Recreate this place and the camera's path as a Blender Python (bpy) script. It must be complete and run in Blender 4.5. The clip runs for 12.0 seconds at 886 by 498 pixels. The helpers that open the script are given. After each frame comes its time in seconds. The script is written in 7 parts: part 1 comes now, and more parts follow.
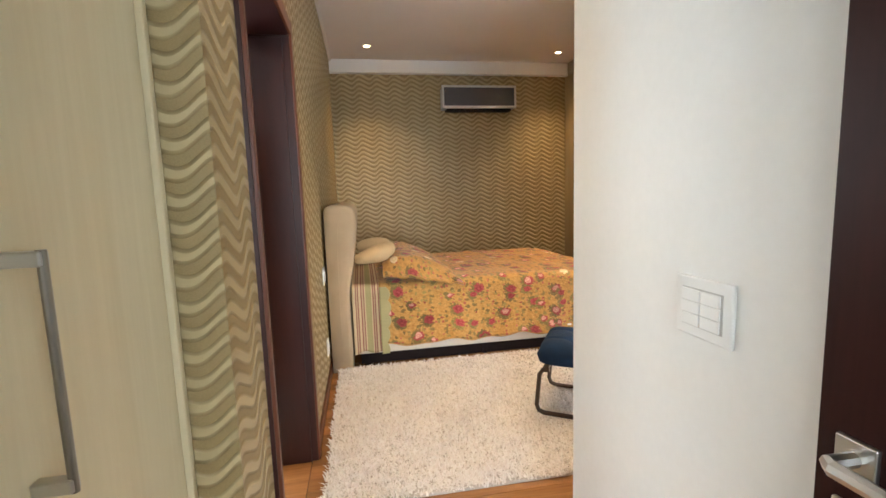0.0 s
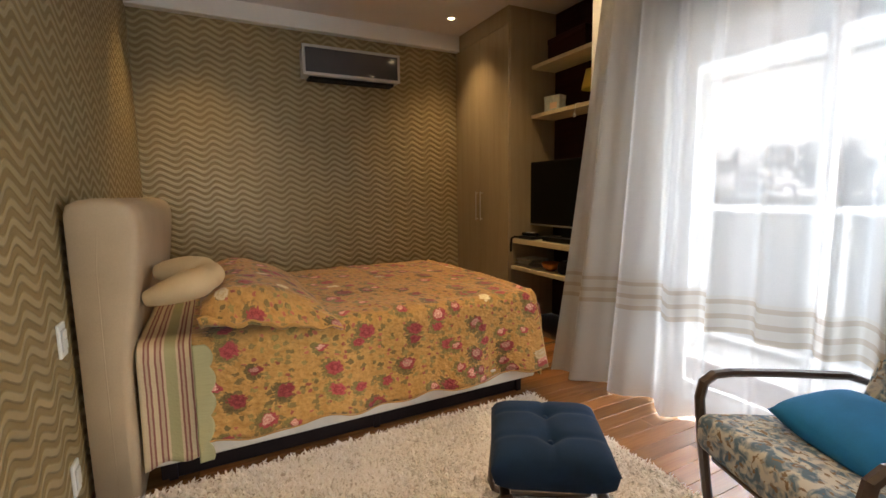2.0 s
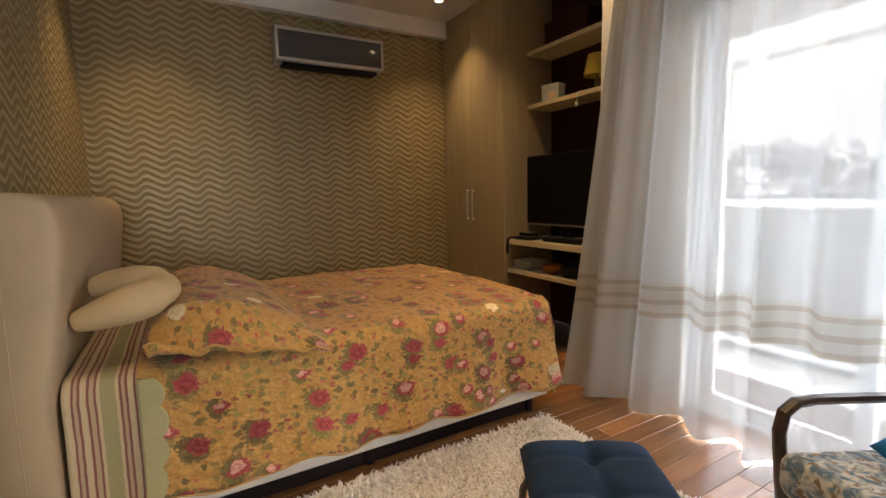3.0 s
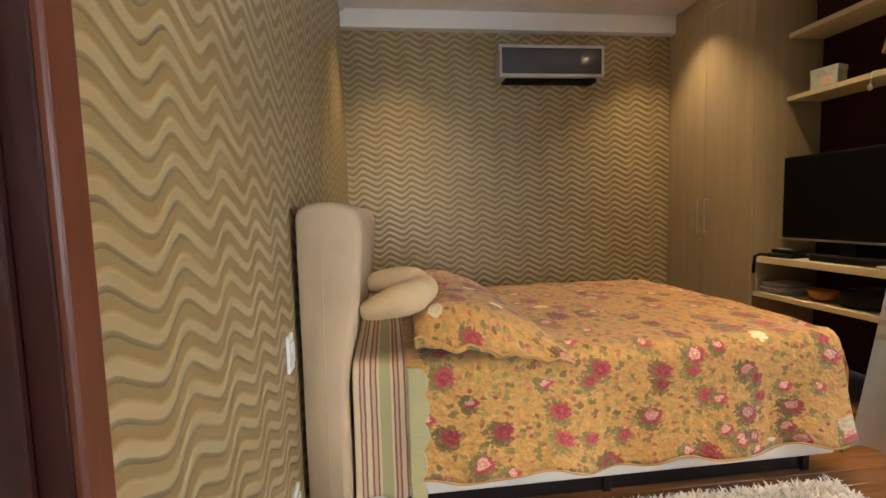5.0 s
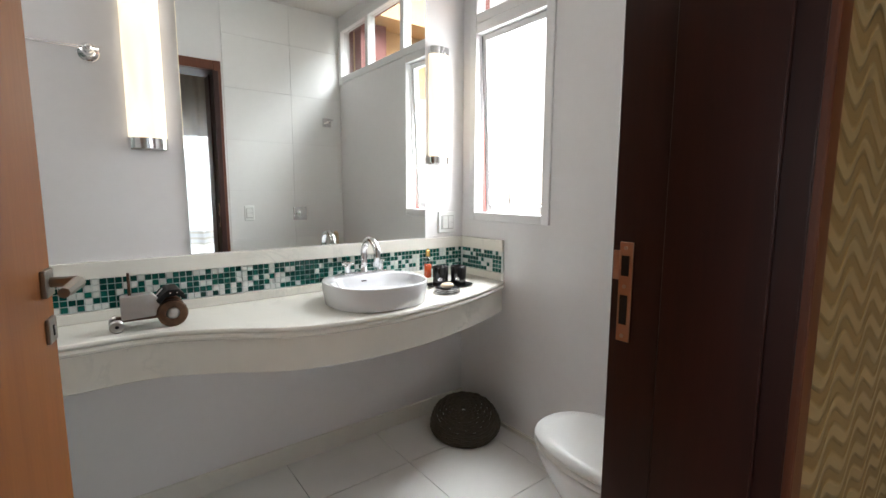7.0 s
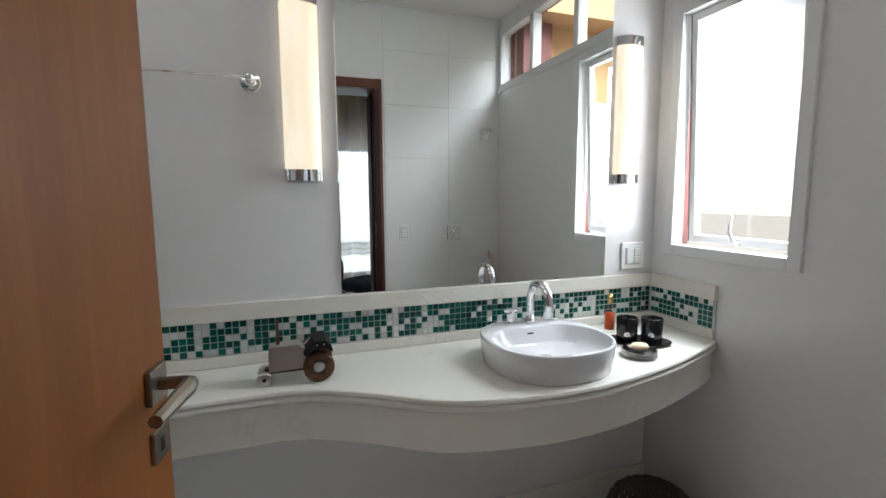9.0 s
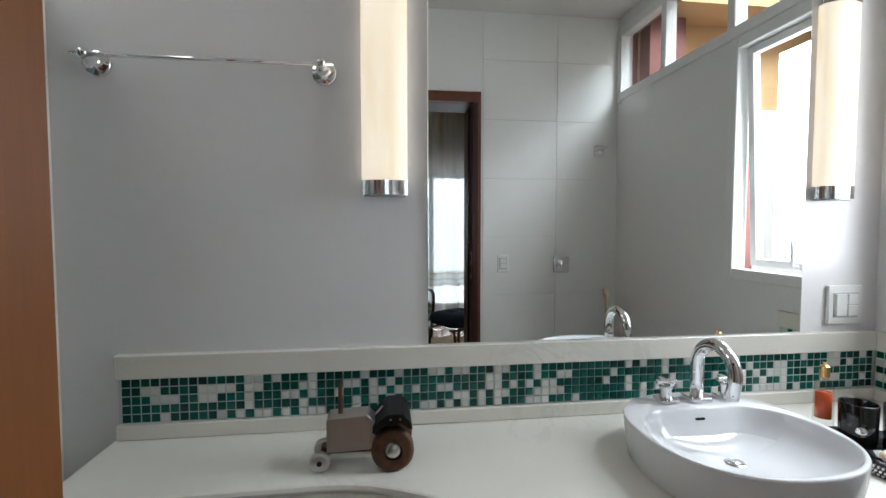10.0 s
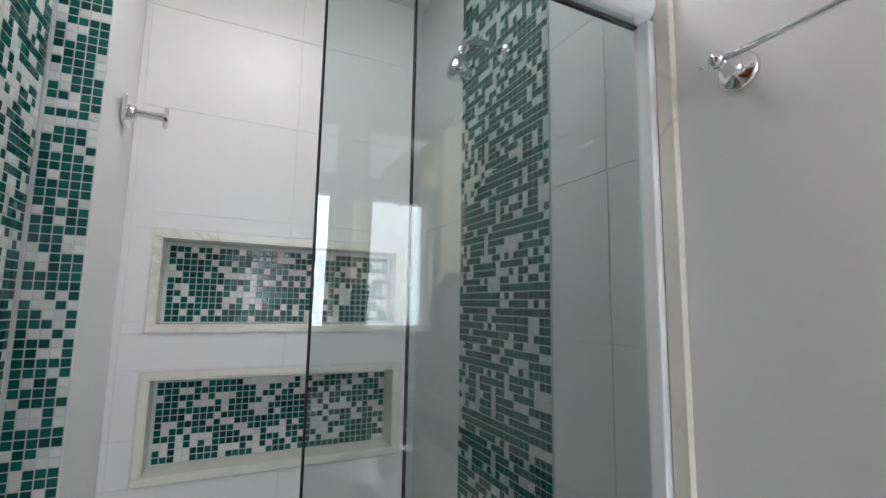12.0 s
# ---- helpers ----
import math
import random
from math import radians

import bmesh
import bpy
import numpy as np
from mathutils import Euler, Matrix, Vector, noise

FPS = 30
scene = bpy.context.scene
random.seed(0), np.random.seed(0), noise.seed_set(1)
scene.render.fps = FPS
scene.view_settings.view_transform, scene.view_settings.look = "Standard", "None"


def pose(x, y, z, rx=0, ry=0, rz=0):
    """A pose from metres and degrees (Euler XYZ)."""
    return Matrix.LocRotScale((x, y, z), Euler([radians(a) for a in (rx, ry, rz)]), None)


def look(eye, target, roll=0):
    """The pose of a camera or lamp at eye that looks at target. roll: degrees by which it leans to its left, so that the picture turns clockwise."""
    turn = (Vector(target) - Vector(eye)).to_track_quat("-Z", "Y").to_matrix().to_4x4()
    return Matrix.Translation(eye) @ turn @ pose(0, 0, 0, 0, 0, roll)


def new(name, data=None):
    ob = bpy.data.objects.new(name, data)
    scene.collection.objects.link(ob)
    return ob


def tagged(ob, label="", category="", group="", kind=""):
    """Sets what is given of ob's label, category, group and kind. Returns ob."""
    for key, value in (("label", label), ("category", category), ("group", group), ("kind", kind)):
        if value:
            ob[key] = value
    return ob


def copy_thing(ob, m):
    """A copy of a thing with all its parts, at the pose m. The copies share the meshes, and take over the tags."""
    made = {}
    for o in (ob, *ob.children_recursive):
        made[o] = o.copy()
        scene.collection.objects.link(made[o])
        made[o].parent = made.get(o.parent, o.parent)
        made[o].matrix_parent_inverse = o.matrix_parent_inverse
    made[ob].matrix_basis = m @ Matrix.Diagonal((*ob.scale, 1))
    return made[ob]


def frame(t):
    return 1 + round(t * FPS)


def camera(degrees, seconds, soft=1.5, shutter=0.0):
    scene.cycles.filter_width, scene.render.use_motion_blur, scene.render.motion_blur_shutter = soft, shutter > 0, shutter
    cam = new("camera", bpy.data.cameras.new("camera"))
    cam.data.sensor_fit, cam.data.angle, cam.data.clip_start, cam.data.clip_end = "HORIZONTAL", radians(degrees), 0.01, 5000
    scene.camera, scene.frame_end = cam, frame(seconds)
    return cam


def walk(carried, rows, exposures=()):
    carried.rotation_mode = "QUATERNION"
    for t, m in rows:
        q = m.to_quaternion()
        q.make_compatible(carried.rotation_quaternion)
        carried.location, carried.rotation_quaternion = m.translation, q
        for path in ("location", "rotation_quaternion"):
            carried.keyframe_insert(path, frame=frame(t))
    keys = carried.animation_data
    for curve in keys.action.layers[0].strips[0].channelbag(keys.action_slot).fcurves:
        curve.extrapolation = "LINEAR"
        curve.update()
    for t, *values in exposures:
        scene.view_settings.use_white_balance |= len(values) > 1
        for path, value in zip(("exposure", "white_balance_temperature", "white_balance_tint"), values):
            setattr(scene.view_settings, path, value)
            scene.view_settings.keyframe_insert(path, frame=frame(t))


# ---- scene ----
cam = camera(89.1, 12.0)
PATH = [
    (0, (0.064, 0.007, 1.333), (0.411, 1.962, 1.089), -1.9),
    (0.3, (0.065, 0.214, 1.326), (0.48, 2.156, 1.089), -1.8),
    (0.5, (0.079, 0.343, 1.316), (0.545, 2.274, 1.083), -1.6),
    (0.7, (0.112, 0.498, 1.315), (0.626, 2.417, 1.084), -1.7),
    (1, (0.134, 0.694, 1.299), (0.742, 2.584, 1.064), -1.5),
    (1.5, (0.19, 1.03, 1.28), (0.957, 2.861, 1.04), -1.6),
    (2, (0.287, 1.26, 1.278), (1.189, 3.028, 1.032), -0.9),
    (2.5, (0.353, 1.469, 1.26), (1.353, 3.184, 1.018), -1.2),
    (4.5, (0.232, 1.864, 1.218), (0.857, 3.755, 1.03), -1.7),
    (4.6, (0.2, 1.857, 1.219), (0.766, 3.766, 1.037), -1.5),
    (5, (0.116, 1.758, 1.231), (0.353, 3.737, 1.067), -1.6),
    (5.5, (-0.001, 1.659, 1.227), (-0.24, 3.64, 1.091), -1.2),
    (6, (-0.024, 1.579, 1.228), (-0.835, 3.402, 1.084), -0.7),
    (6.5, (-0.035, 1.53, 1.227), (-1.318, 3.051, 1.025), -0.3),
    (7, (-0.053, 1.553, 1.245), (-1.628, 2.76, 0.997), 0.2),
    (7.5, (-0.083, 1.604, 1.294), (-1.812, 2.573, 1.026), -0.1),
    (7.7, (-0.097, 1.583, 1.336), (-1.85, 2.501, 1.048), -0.5),
    (9.3, (-0.551, 1.701, 1.344), (-2.466, 2.248, 1.158), -0.1),
    (9.5, (-0.63, 1.722, 1.337), (-2.568, 2.189, 1.181), -0.1),
    (10, (-0.841, 1.719, 1.316), (-2.823, 1.972, 1.22), 0.0),
    (10.5, (-1.064, 1.648, 1.306), (-3.055, 1.46, 1.31), -0.0),
    (11, (-1.205, 1.574, 1.302), (-2.998, 0.697, 1.417), -0.1),
    (11.5, (-1.302, 1.507, 1.29), (-2.651, 0.044, 1.488), 0.6),
    (12, (-1.318, 1.45, 1.329), (-2.171, -0.342, 1.575), 1.0),
]
# seconds, stops, kelvin, tint
EXPOSURES = [(0.0, 1.05, 6500, 12), (0.5, 0.9, 6500, 12), (1.2, 0.65, 6700, 13), (2.5, 0.25, 6700, 12), (4.5, 0.65, 6500, 12), (5.0, 0.95, 6100, 10), (5.6, 1.1, 6100, 9), (6.4, -0.55, 6600, 12),
             (7.5, -0.5, 6800, 12), (9.5, -1.2, 6400, 10), (10.0, -1.2, 6400, 10), (10.5, -1.2, 6700, 11), (11.0, -0.8, 6500, 12), (11.5, -0.62, 6400, 13), (12.0, -0.58, 6400, 14)]
walk(cam, [(t, look(eye, target, roll)) for t, eye, target, roll in PATH], EXPOSURES)

# ---- light ----
world = bpy.data.worlds.new("world")
scene.world = world
world.use_nodes = True
wn = world.node_tree.nodes
sky = wn.new("ShaderNodeTexSky")
sky.sky_type = "NISHITA"
sky.sun_disc = False
sky.sun_elevation = radians(37)
sky.sun_rotation = radians(162)
wl = world.node_tree.links
# bright broken cloud, closed towards the horizon
place = wn.new("ShaderNodeTexCoord")
puffs = wn.new("ShaderNodeTexNoise")
puffs.inputs["Scale"].default_value, puffs.inputs["Detail"].default_value = 2.2, 6
wl.new(place.outputs["Generated"], puffs.inputs["Vector"])
split = wn.new("ShaderNodeSeparateXYZ")
wl.new(place.outputs["Generated"], split.inputs[0])
low = wn.new("ShaderNodeMath")
low.operation, low.inputs[1].default_value, low.inputs[2].default_value = "MULTIPLY_ADD", -0.55, 0.17
wl.new(split.outputs[2], low.inputs[0])
cover = wn.new("ShaderNodeMath")
wl.new(puffs.outputs[0], cover.inputs[0])
wl.new(low.outputs[0], cover.inputs[1])
soft_edge = wn.new("ShaderNodeMapRange")
soft_edge.inputs[1].default_value, soft_edge.inputs[2].default_value = 0.36, 0.54
wl.new(cover.outputs[0], soft_edge.inputs[0])
clouds = wn.new("ShaderNodeMix")
clouds.data_type = "RGBA"
clouds.inputs[7].default_value = (27.0, 27.0, 27.0, 1)
wl.new(soft_edge.outputs[0], clouds.inputs[0])
wl.new(sky.outputs[0], clouds.inputs[6])
wl.new(clouds.outputs[2], wn["Background"].inputs[0])
wn["Background"].inputs[1].default_value = 0.14

sun = new("sun", bpy.data.lights.new("sun", "SUN"))
sun.data.energy, sun.data.angle, sun.data.color = 5.0, radians(0.5), (1.0, 0.95, 0.88)
sun.matrix_world = look((0, 0, 20), (-0.25, 0.75, 20 - 0.60))


def area_light(name, eye, target, w, h, power, colour):
    ob = new(name, bpy.data.lights.new(name, "AREA"))
    ob.data.shape, ob.data.size, ob.data.size_y = "RECTANGLE", w, h
    ob.data.energy, ob.data.color = power, colour
    ob.matrix_world = look(eye, target)
    return ob


def spot_light(name, x, y, z, power, blend=1.0, size=92):
    ob = new(name, bpy.data.lights.new(name, "SPOT"))
    ob.data.energy, ob.data.color, ob.data.spot_size, ob.data.spot_blend = power, (1.0, 0.68, 0.33), radians(size), blend
    ob.data.shadow_soft_size = 0.025
    ob.matrix_world = pose(x, y, z)
    return ob


# area lamps for the sky light at the balcony door and the bathroom windows
area_light("daylight_balcony", (3.78, 2.05, 1.10), (0, 2.05, 1.10), 2.85, 1.95, 400, (0.82, 0.91, 1.0))
area_light("daylight_bath", (-1.685, 3.38, 1.6), (-1.685, 0.0, 1.6), 0.44, 0.9, 34, (0.87, 0.94, 1.0))
area_light("daylight_sky", (-2.0, 4.1, 3.6), (-1.35, 2.5, 0.4), 1.5, 1.0, 460, (0.87, 0.94, 1.0))
area_light("bath_ceiling_beam", (-1.42, 0.50, 2.60), (-1.42, 0.50, 0), 0.40, 0.40, 9, (0.98, 0.98, 0.98))
# fill lamp added in the unseen hall to brighten the entry
area_light("hall_fill_lamp", (0.0, -2.75, 1.5), (0.2, 2.0, 1.3), 1.1, 1.2, 66, (0.80, 0.92, 1.0))
# last three are unseen, added to brighten rug, bed side and doorway
SPOTS = [(0.22, 5.33), (2.53, 5.40), (2.52, 4.41), (2.5, 3.62), (0.85, 2.6), (1.95, 2.6), (0.22, 1.9)]
for sx, sy in SPOTS:
    spot_light("downlight_beam", sx, sy, 2.985, 52)

# ---- materials ----
def material(name):
    m = bpy.data.materials.new(name)
    m.use_nodes = True
    t = m.node_tree
    return m, t.nodes, t.links, t.nodes["Principled BSDF"]


def mixrgb(n, l, fac, a, b, mode="MIX"):
    x = n.new("ShaderNodeMix")
    x.data_type, x.blend_type = "RGBA", mode
    for sock, v in ((x.inputs[0], fac), (x.inputs[6], a), (x.inputs[7], b)):
        if isinstance(v, (tuple, list)):
            sock.default_value = (*v, 1) if len(v) == 3 else v
        elif isinstance(v, (int, float)):
            sock.default_value = v
        else:
            l.new(v, sock)
    return x.outputs[2]


def calc(n, l, op, a, b=0.0, c=0.0):
    x = n.new("ShaderNodeMath")
    x.operation = op
    for sock, v in zip(x.inputs, (a, b, c)):
        if isinstance(v, (int, float)):
            sock.default_value = v
        else:
            l.new(v, sock)
    return x.outputs[0]


def coords(n, l, scale=(1, 1, 1), rot=(0, 0, 0)):
    tc = n.new("ShaderNodeTexCoord")
    mp = n.new("ShaderNodeMapping")
    mp.inputs["Scale"].default_value = scale
    mp.inputs["Rotation"].default_value = rot
    l.new(tc.outputs["Object"], mp.inputs[0])
    return mp.outputs[0]


def noise_tex(n, l, vec, scale, detail=4, rough=0.55, dist=0.0):
    x = n.new("ShaderNodeTexNoise")
    x.inputs["Scale"].default_value, x.inputs["Detail"].default_value = scale, detail
    x.inputs["Roughness"].default_value, x.inputs["Distortion"].default_value = rough, dist
    l.new(vec, x.inputs["Vector"])
    return x.outputs[0]


def ramp(n, l, fac, stops):
    x = n.new("ShaderNodeValToRGB")
    e = x.color_ramp.elements
    while len(e) < len(stops):
        e.new(0.5)
    for el, (p, c) in zip(e, stops):
        el.position = p
        el.color = (*c, 1) if isinstance(c, tuple) else (c, c, c, 1)
    l.new(fac, x.inputs[0])
    return x.outputs[0]


def bump(n, l, b, height, strength=0.3, dist=0.01):
    x = n.new("ShaderNodeBump")
    x.inputs["Strength"].default_value, x.inputs["Distance"].default_value = strength, dist
    l.new(height, x.inputs["Height"])
    l.new(x.outputs[0], b.inputs["Normal"])


def plain(name, colour, rough=0.5, metal=0.0, vary=0.12, scale=6.0, grain=60.0, relief=0.05, coat=0.0):
    """A surface of one colour with stains at two scales and fine relief."""
    m, n, l, b = material(name)
    v = coords(n, l)
    big = noise_tex(n, l, v, scale, 3)
    small = noise_tex(n, l, v, grain, 4)
    both = calc(n, l, "ADD", calc(n, l, "MULTIPLY", big, 0.65), calc(n, l, "MULTIPLY", small, 0.35))
    lo = tuple(c * (1 - vary) for c in colour)
    hi = tuple(min(1, c * (1 + vary * 0.7)) for c in colour)
    l.new(ramp(n, l, both, [(0.3, lo), (0.7, hi)]), b.inputs["Base Color"])
    b.inputs["Roughness"].default_value, b.inputs["Metallic"].default_value = rough, metal
    b.inputs["Coat Weight"].default_value = coat
    if relief:
        bump(n, l, b, small, relief, 0.004)
    return m


def wood(name, dark, light, axis="z", rough=0.4, grain=1.0, coat=0.1, vary=0.0):
    m, n, l, b = material(name)
    s = {"x": (0.06, 1, 1), "y": (1, 0.06, 1), "z": (1, 1, 0.06)}[axis]
    v = coords(n, l, tuple(c * 22 * grain for c in s))
    g1 = noise_tex(n, l, v, 1.0, 5, 0.6, 0.6)
    v2 = coords(n, l, tuple(c * 140 * grain for c in s))
    g2 = noise_tex(n, l, v2, 1.0, 3)
    both = calc(n, l, "ADD", calc(n, l, "MULTIPLY", g1, 0.7), calc(n, l, "MULTIPLY", g2, 0.3))
    col = ramp(n, l, both, [(0.28, dark), (0.72, light)])
    if vary:
        info = n.new("ShaderNodeObjectInfo")
        tone = ramp(n, l, info.outputs["Random"], [(0.0, (1 - vary,) * 3), (1.0, (1.0,) * 3)])
        col = mixrgb(n, l, 1.0, col, tone, "MULTIPLY")
    l.new(col, b.inputs["Base Color"])
    b.inputs["Roughness"].default_value = rough
    b.inputs["Coat Weight"].default_value = coat
    b.inputs["Coat Roughness"].default_value = 0.25
    bump(n, l, b, g2, 0.08, 0.002)
    return m


def wallpaper_material():
    """Brown wallpaper with raised wavy bands that swell at the crests, their sheen painted in as a champagne tone."""
    m, n, l, b = material("wallpaper")
    tc = n.new("ShaderNodeTexCoord")
    sep = n.new("ShaderNodeSeparateXYZ")
    l.new(tc.outputs["Object"], sep.inputs[0])
    along = calc(n, l, "ADD", sep.outputs[0], sep.outputs[1])
    col = calc(n, l, "MULTIPLY", along, 2 * math.pi / WAVE_LENGTH)
    # slow rise and steep fall
    wave = calc(n, l, "SUBTRACT", calc(n, l, "SINE", col), calc(n, l, "MULTIPLY", calc(n, l, "SINE", calc(n, l, "MULTIPLY", col, 2.0)), 0.14))
    soft = noise_tex(n, l, tc.outputs["Object"], 7, 2)
    lift = calc(n, l, "MULTIPLY", wave, WAVE_HEIGHT)
    lift = calc(n, l, "ADD", lift, calc(n, l, "MULTIPLY", calc(n, l, "SUBTRACT", soft, 0.5), 0.012))
    v = calc(n, l, "MULTIPLY", calc(n, l, "ADD", sep.outputs[2], lift), 2 * math.pi / WAVE_PITCH)
    band = calc(n, l, "ADD", calc(n, l, "MULTIPLY", calc(n, l, "SINE", v), 0.5), 0.5)
    swell = calc(n, l, "MULTIPLY", calc(n, l, "COSINE", calc(n, l, "MULTIPLY", col, 1.0)), 0.10)
    edge = calc(n, l, "ADD", band, swell)
    stripe = ramp(n, l, edge, [(0.28, 0.0), (0.78, 1.0)])
    linen = noise_tex(n, l, coords(n, l, (260, 260, 900)), 1.0, 2)
    stain = noise_tex(n, l, tc.outputs["Object"], 1.6, 3)
    base = ramp(n, l, linen, [(0.3, (0.235, 0.171, 0.073)), (0.7, (0.305, 0.226, 0.103))])
    # paler band colour holds the sheen of the relief
    hi = ramp(n, l, stain, [(0.3, (0.400, 0.322, 0.172)), (0.7, (0.470, 0.386, 0.220))])
    l.new(mixrgb(n, l, stripe, base, hi), b.inputs["Base Color"])
    l.new(ramp(n, l, stripe, [(0, 0.50), (1, 0.38)]), b.inputs["Roughness"])
    l.new(ramp(n, l, stripe, [(0, 0.06), (1, 0.20)]), b.inputs["Metallic"])
    bump(n, l, b, stripe, 1.0, 0.007)
    return m


WAVE_LENGTH, WAVE_HEIGHT, WAVE_PITCH = 0.218, 0.025, 0.056


def glass_material(name, tint=(1, 1, 1), rough=0.0, clear=0.9, gloss=0.032):
    """Thin pane: clear with a Fresnel gloss."""
    m, n, l, b = material(name)
    n.remove(b)
    out = n["Material Output"]
    tr, gl, mx, fr = n.new("ShaderNodeBsdfTransparent"), n.new("ShaderNodeBsdfGlossy"), n.new("ShaderNodeMixShader"), n.new("ShaderNodeLayerWeight")
    tr.inputs[0].default_value = (*[c * clear for c in tint], 1)
    gl.inputs["Roughness"].default_value = rough
    fr.inputs[0].default_value = 0.5
    l.new(calc(n, l, "ADD", gloss, calc(n, l, "MULTIPLY", calc(n, l, "POWER", fr.outputs[1], 5.0), 0.90)), mx.inputs[0])
    l.new(tr.outputs[0], mx.inputs[1])
    l.new(gl.outputs[0], mx.inputs[2])
    l.new(mx.outputs[0], out.inputs[0])
    return m


def curtain_material(name):
    m, n, l, b = material(name)
    n.remove(b)
    out = n["Material Output"]
    tc = n.new("ShaderNodeTexCoord")
    sep = n.new("ShaderNodeSeparateXYZ")
    l.new(tc.outputs["Object"], sep.inputs[0])
    z = sep.outputs[2]
    weave = noise_tex(n, l, coords(n, l, (400, 400, 400)), 1.0, 2)
    cloth = ramp(n, l, weave, [(0.3, (0.80, 0.80, 0.79)), (0.7, (0.90, 0.90, 0.88))])

    def inside(lo, hi):
        return calc(n, l, "MULTIPLY", calc(n, l, "GREATER_THAN", z, lo), calc(n, l, "LESS_THAN", z, hi))

    hem = inside(0.56, 0.75)
    lines = calc(n, l, "ADD", calc(n, l, "ADD", inside(0.56, 0.588), inside(0.632, 0.658)), inside(0.708, 0.732))
    col = mixrgb(n, l, calc(n, l, "MULTIPLY", hem, 0.55), cloth, (0.72, 0.66, 0.56))
    col = mixrgb(n, l, calc(n, l, "MULTIPLY", lines, 0.65), col, (0.58, 0.49, 0.37))
    dif, trl, tra = n.new("ShaderNodeBsdfDiffuse"), n.new("ShaderNodeBsdfTranslucent"), n.new("ShaderNodeBsdfTransparent")
    l.new(col, dif.inputs[0])
    l.new(mixrgb(n, l, 1.0, col, (0.105, 0.11, 0.12), "MULTIPLY"), trl.inputs[0])
    m1, m2 = n.new("ShaderNodeMixShader"), n.new("ShaderNodeMixShader")
    m1.inputs[0].default_value = 0.45
    l.new(dif.outputs[0], m1.inputs[1])
    l.new(trl.outputs[0], m1.inputs[2])
    l.new(calc(n, l, "SUBTRACT", 0.13, calc(n, l, "MULTIPLY", hem, 0.08)), m2.inputs[0])
    l.new(m1.outputs[0], m2.inputs[1])
    l.new(tra.outputs[0], m2.inputs[2])
    l.new(m2.outputs[0], out.inputs[0])
    return m


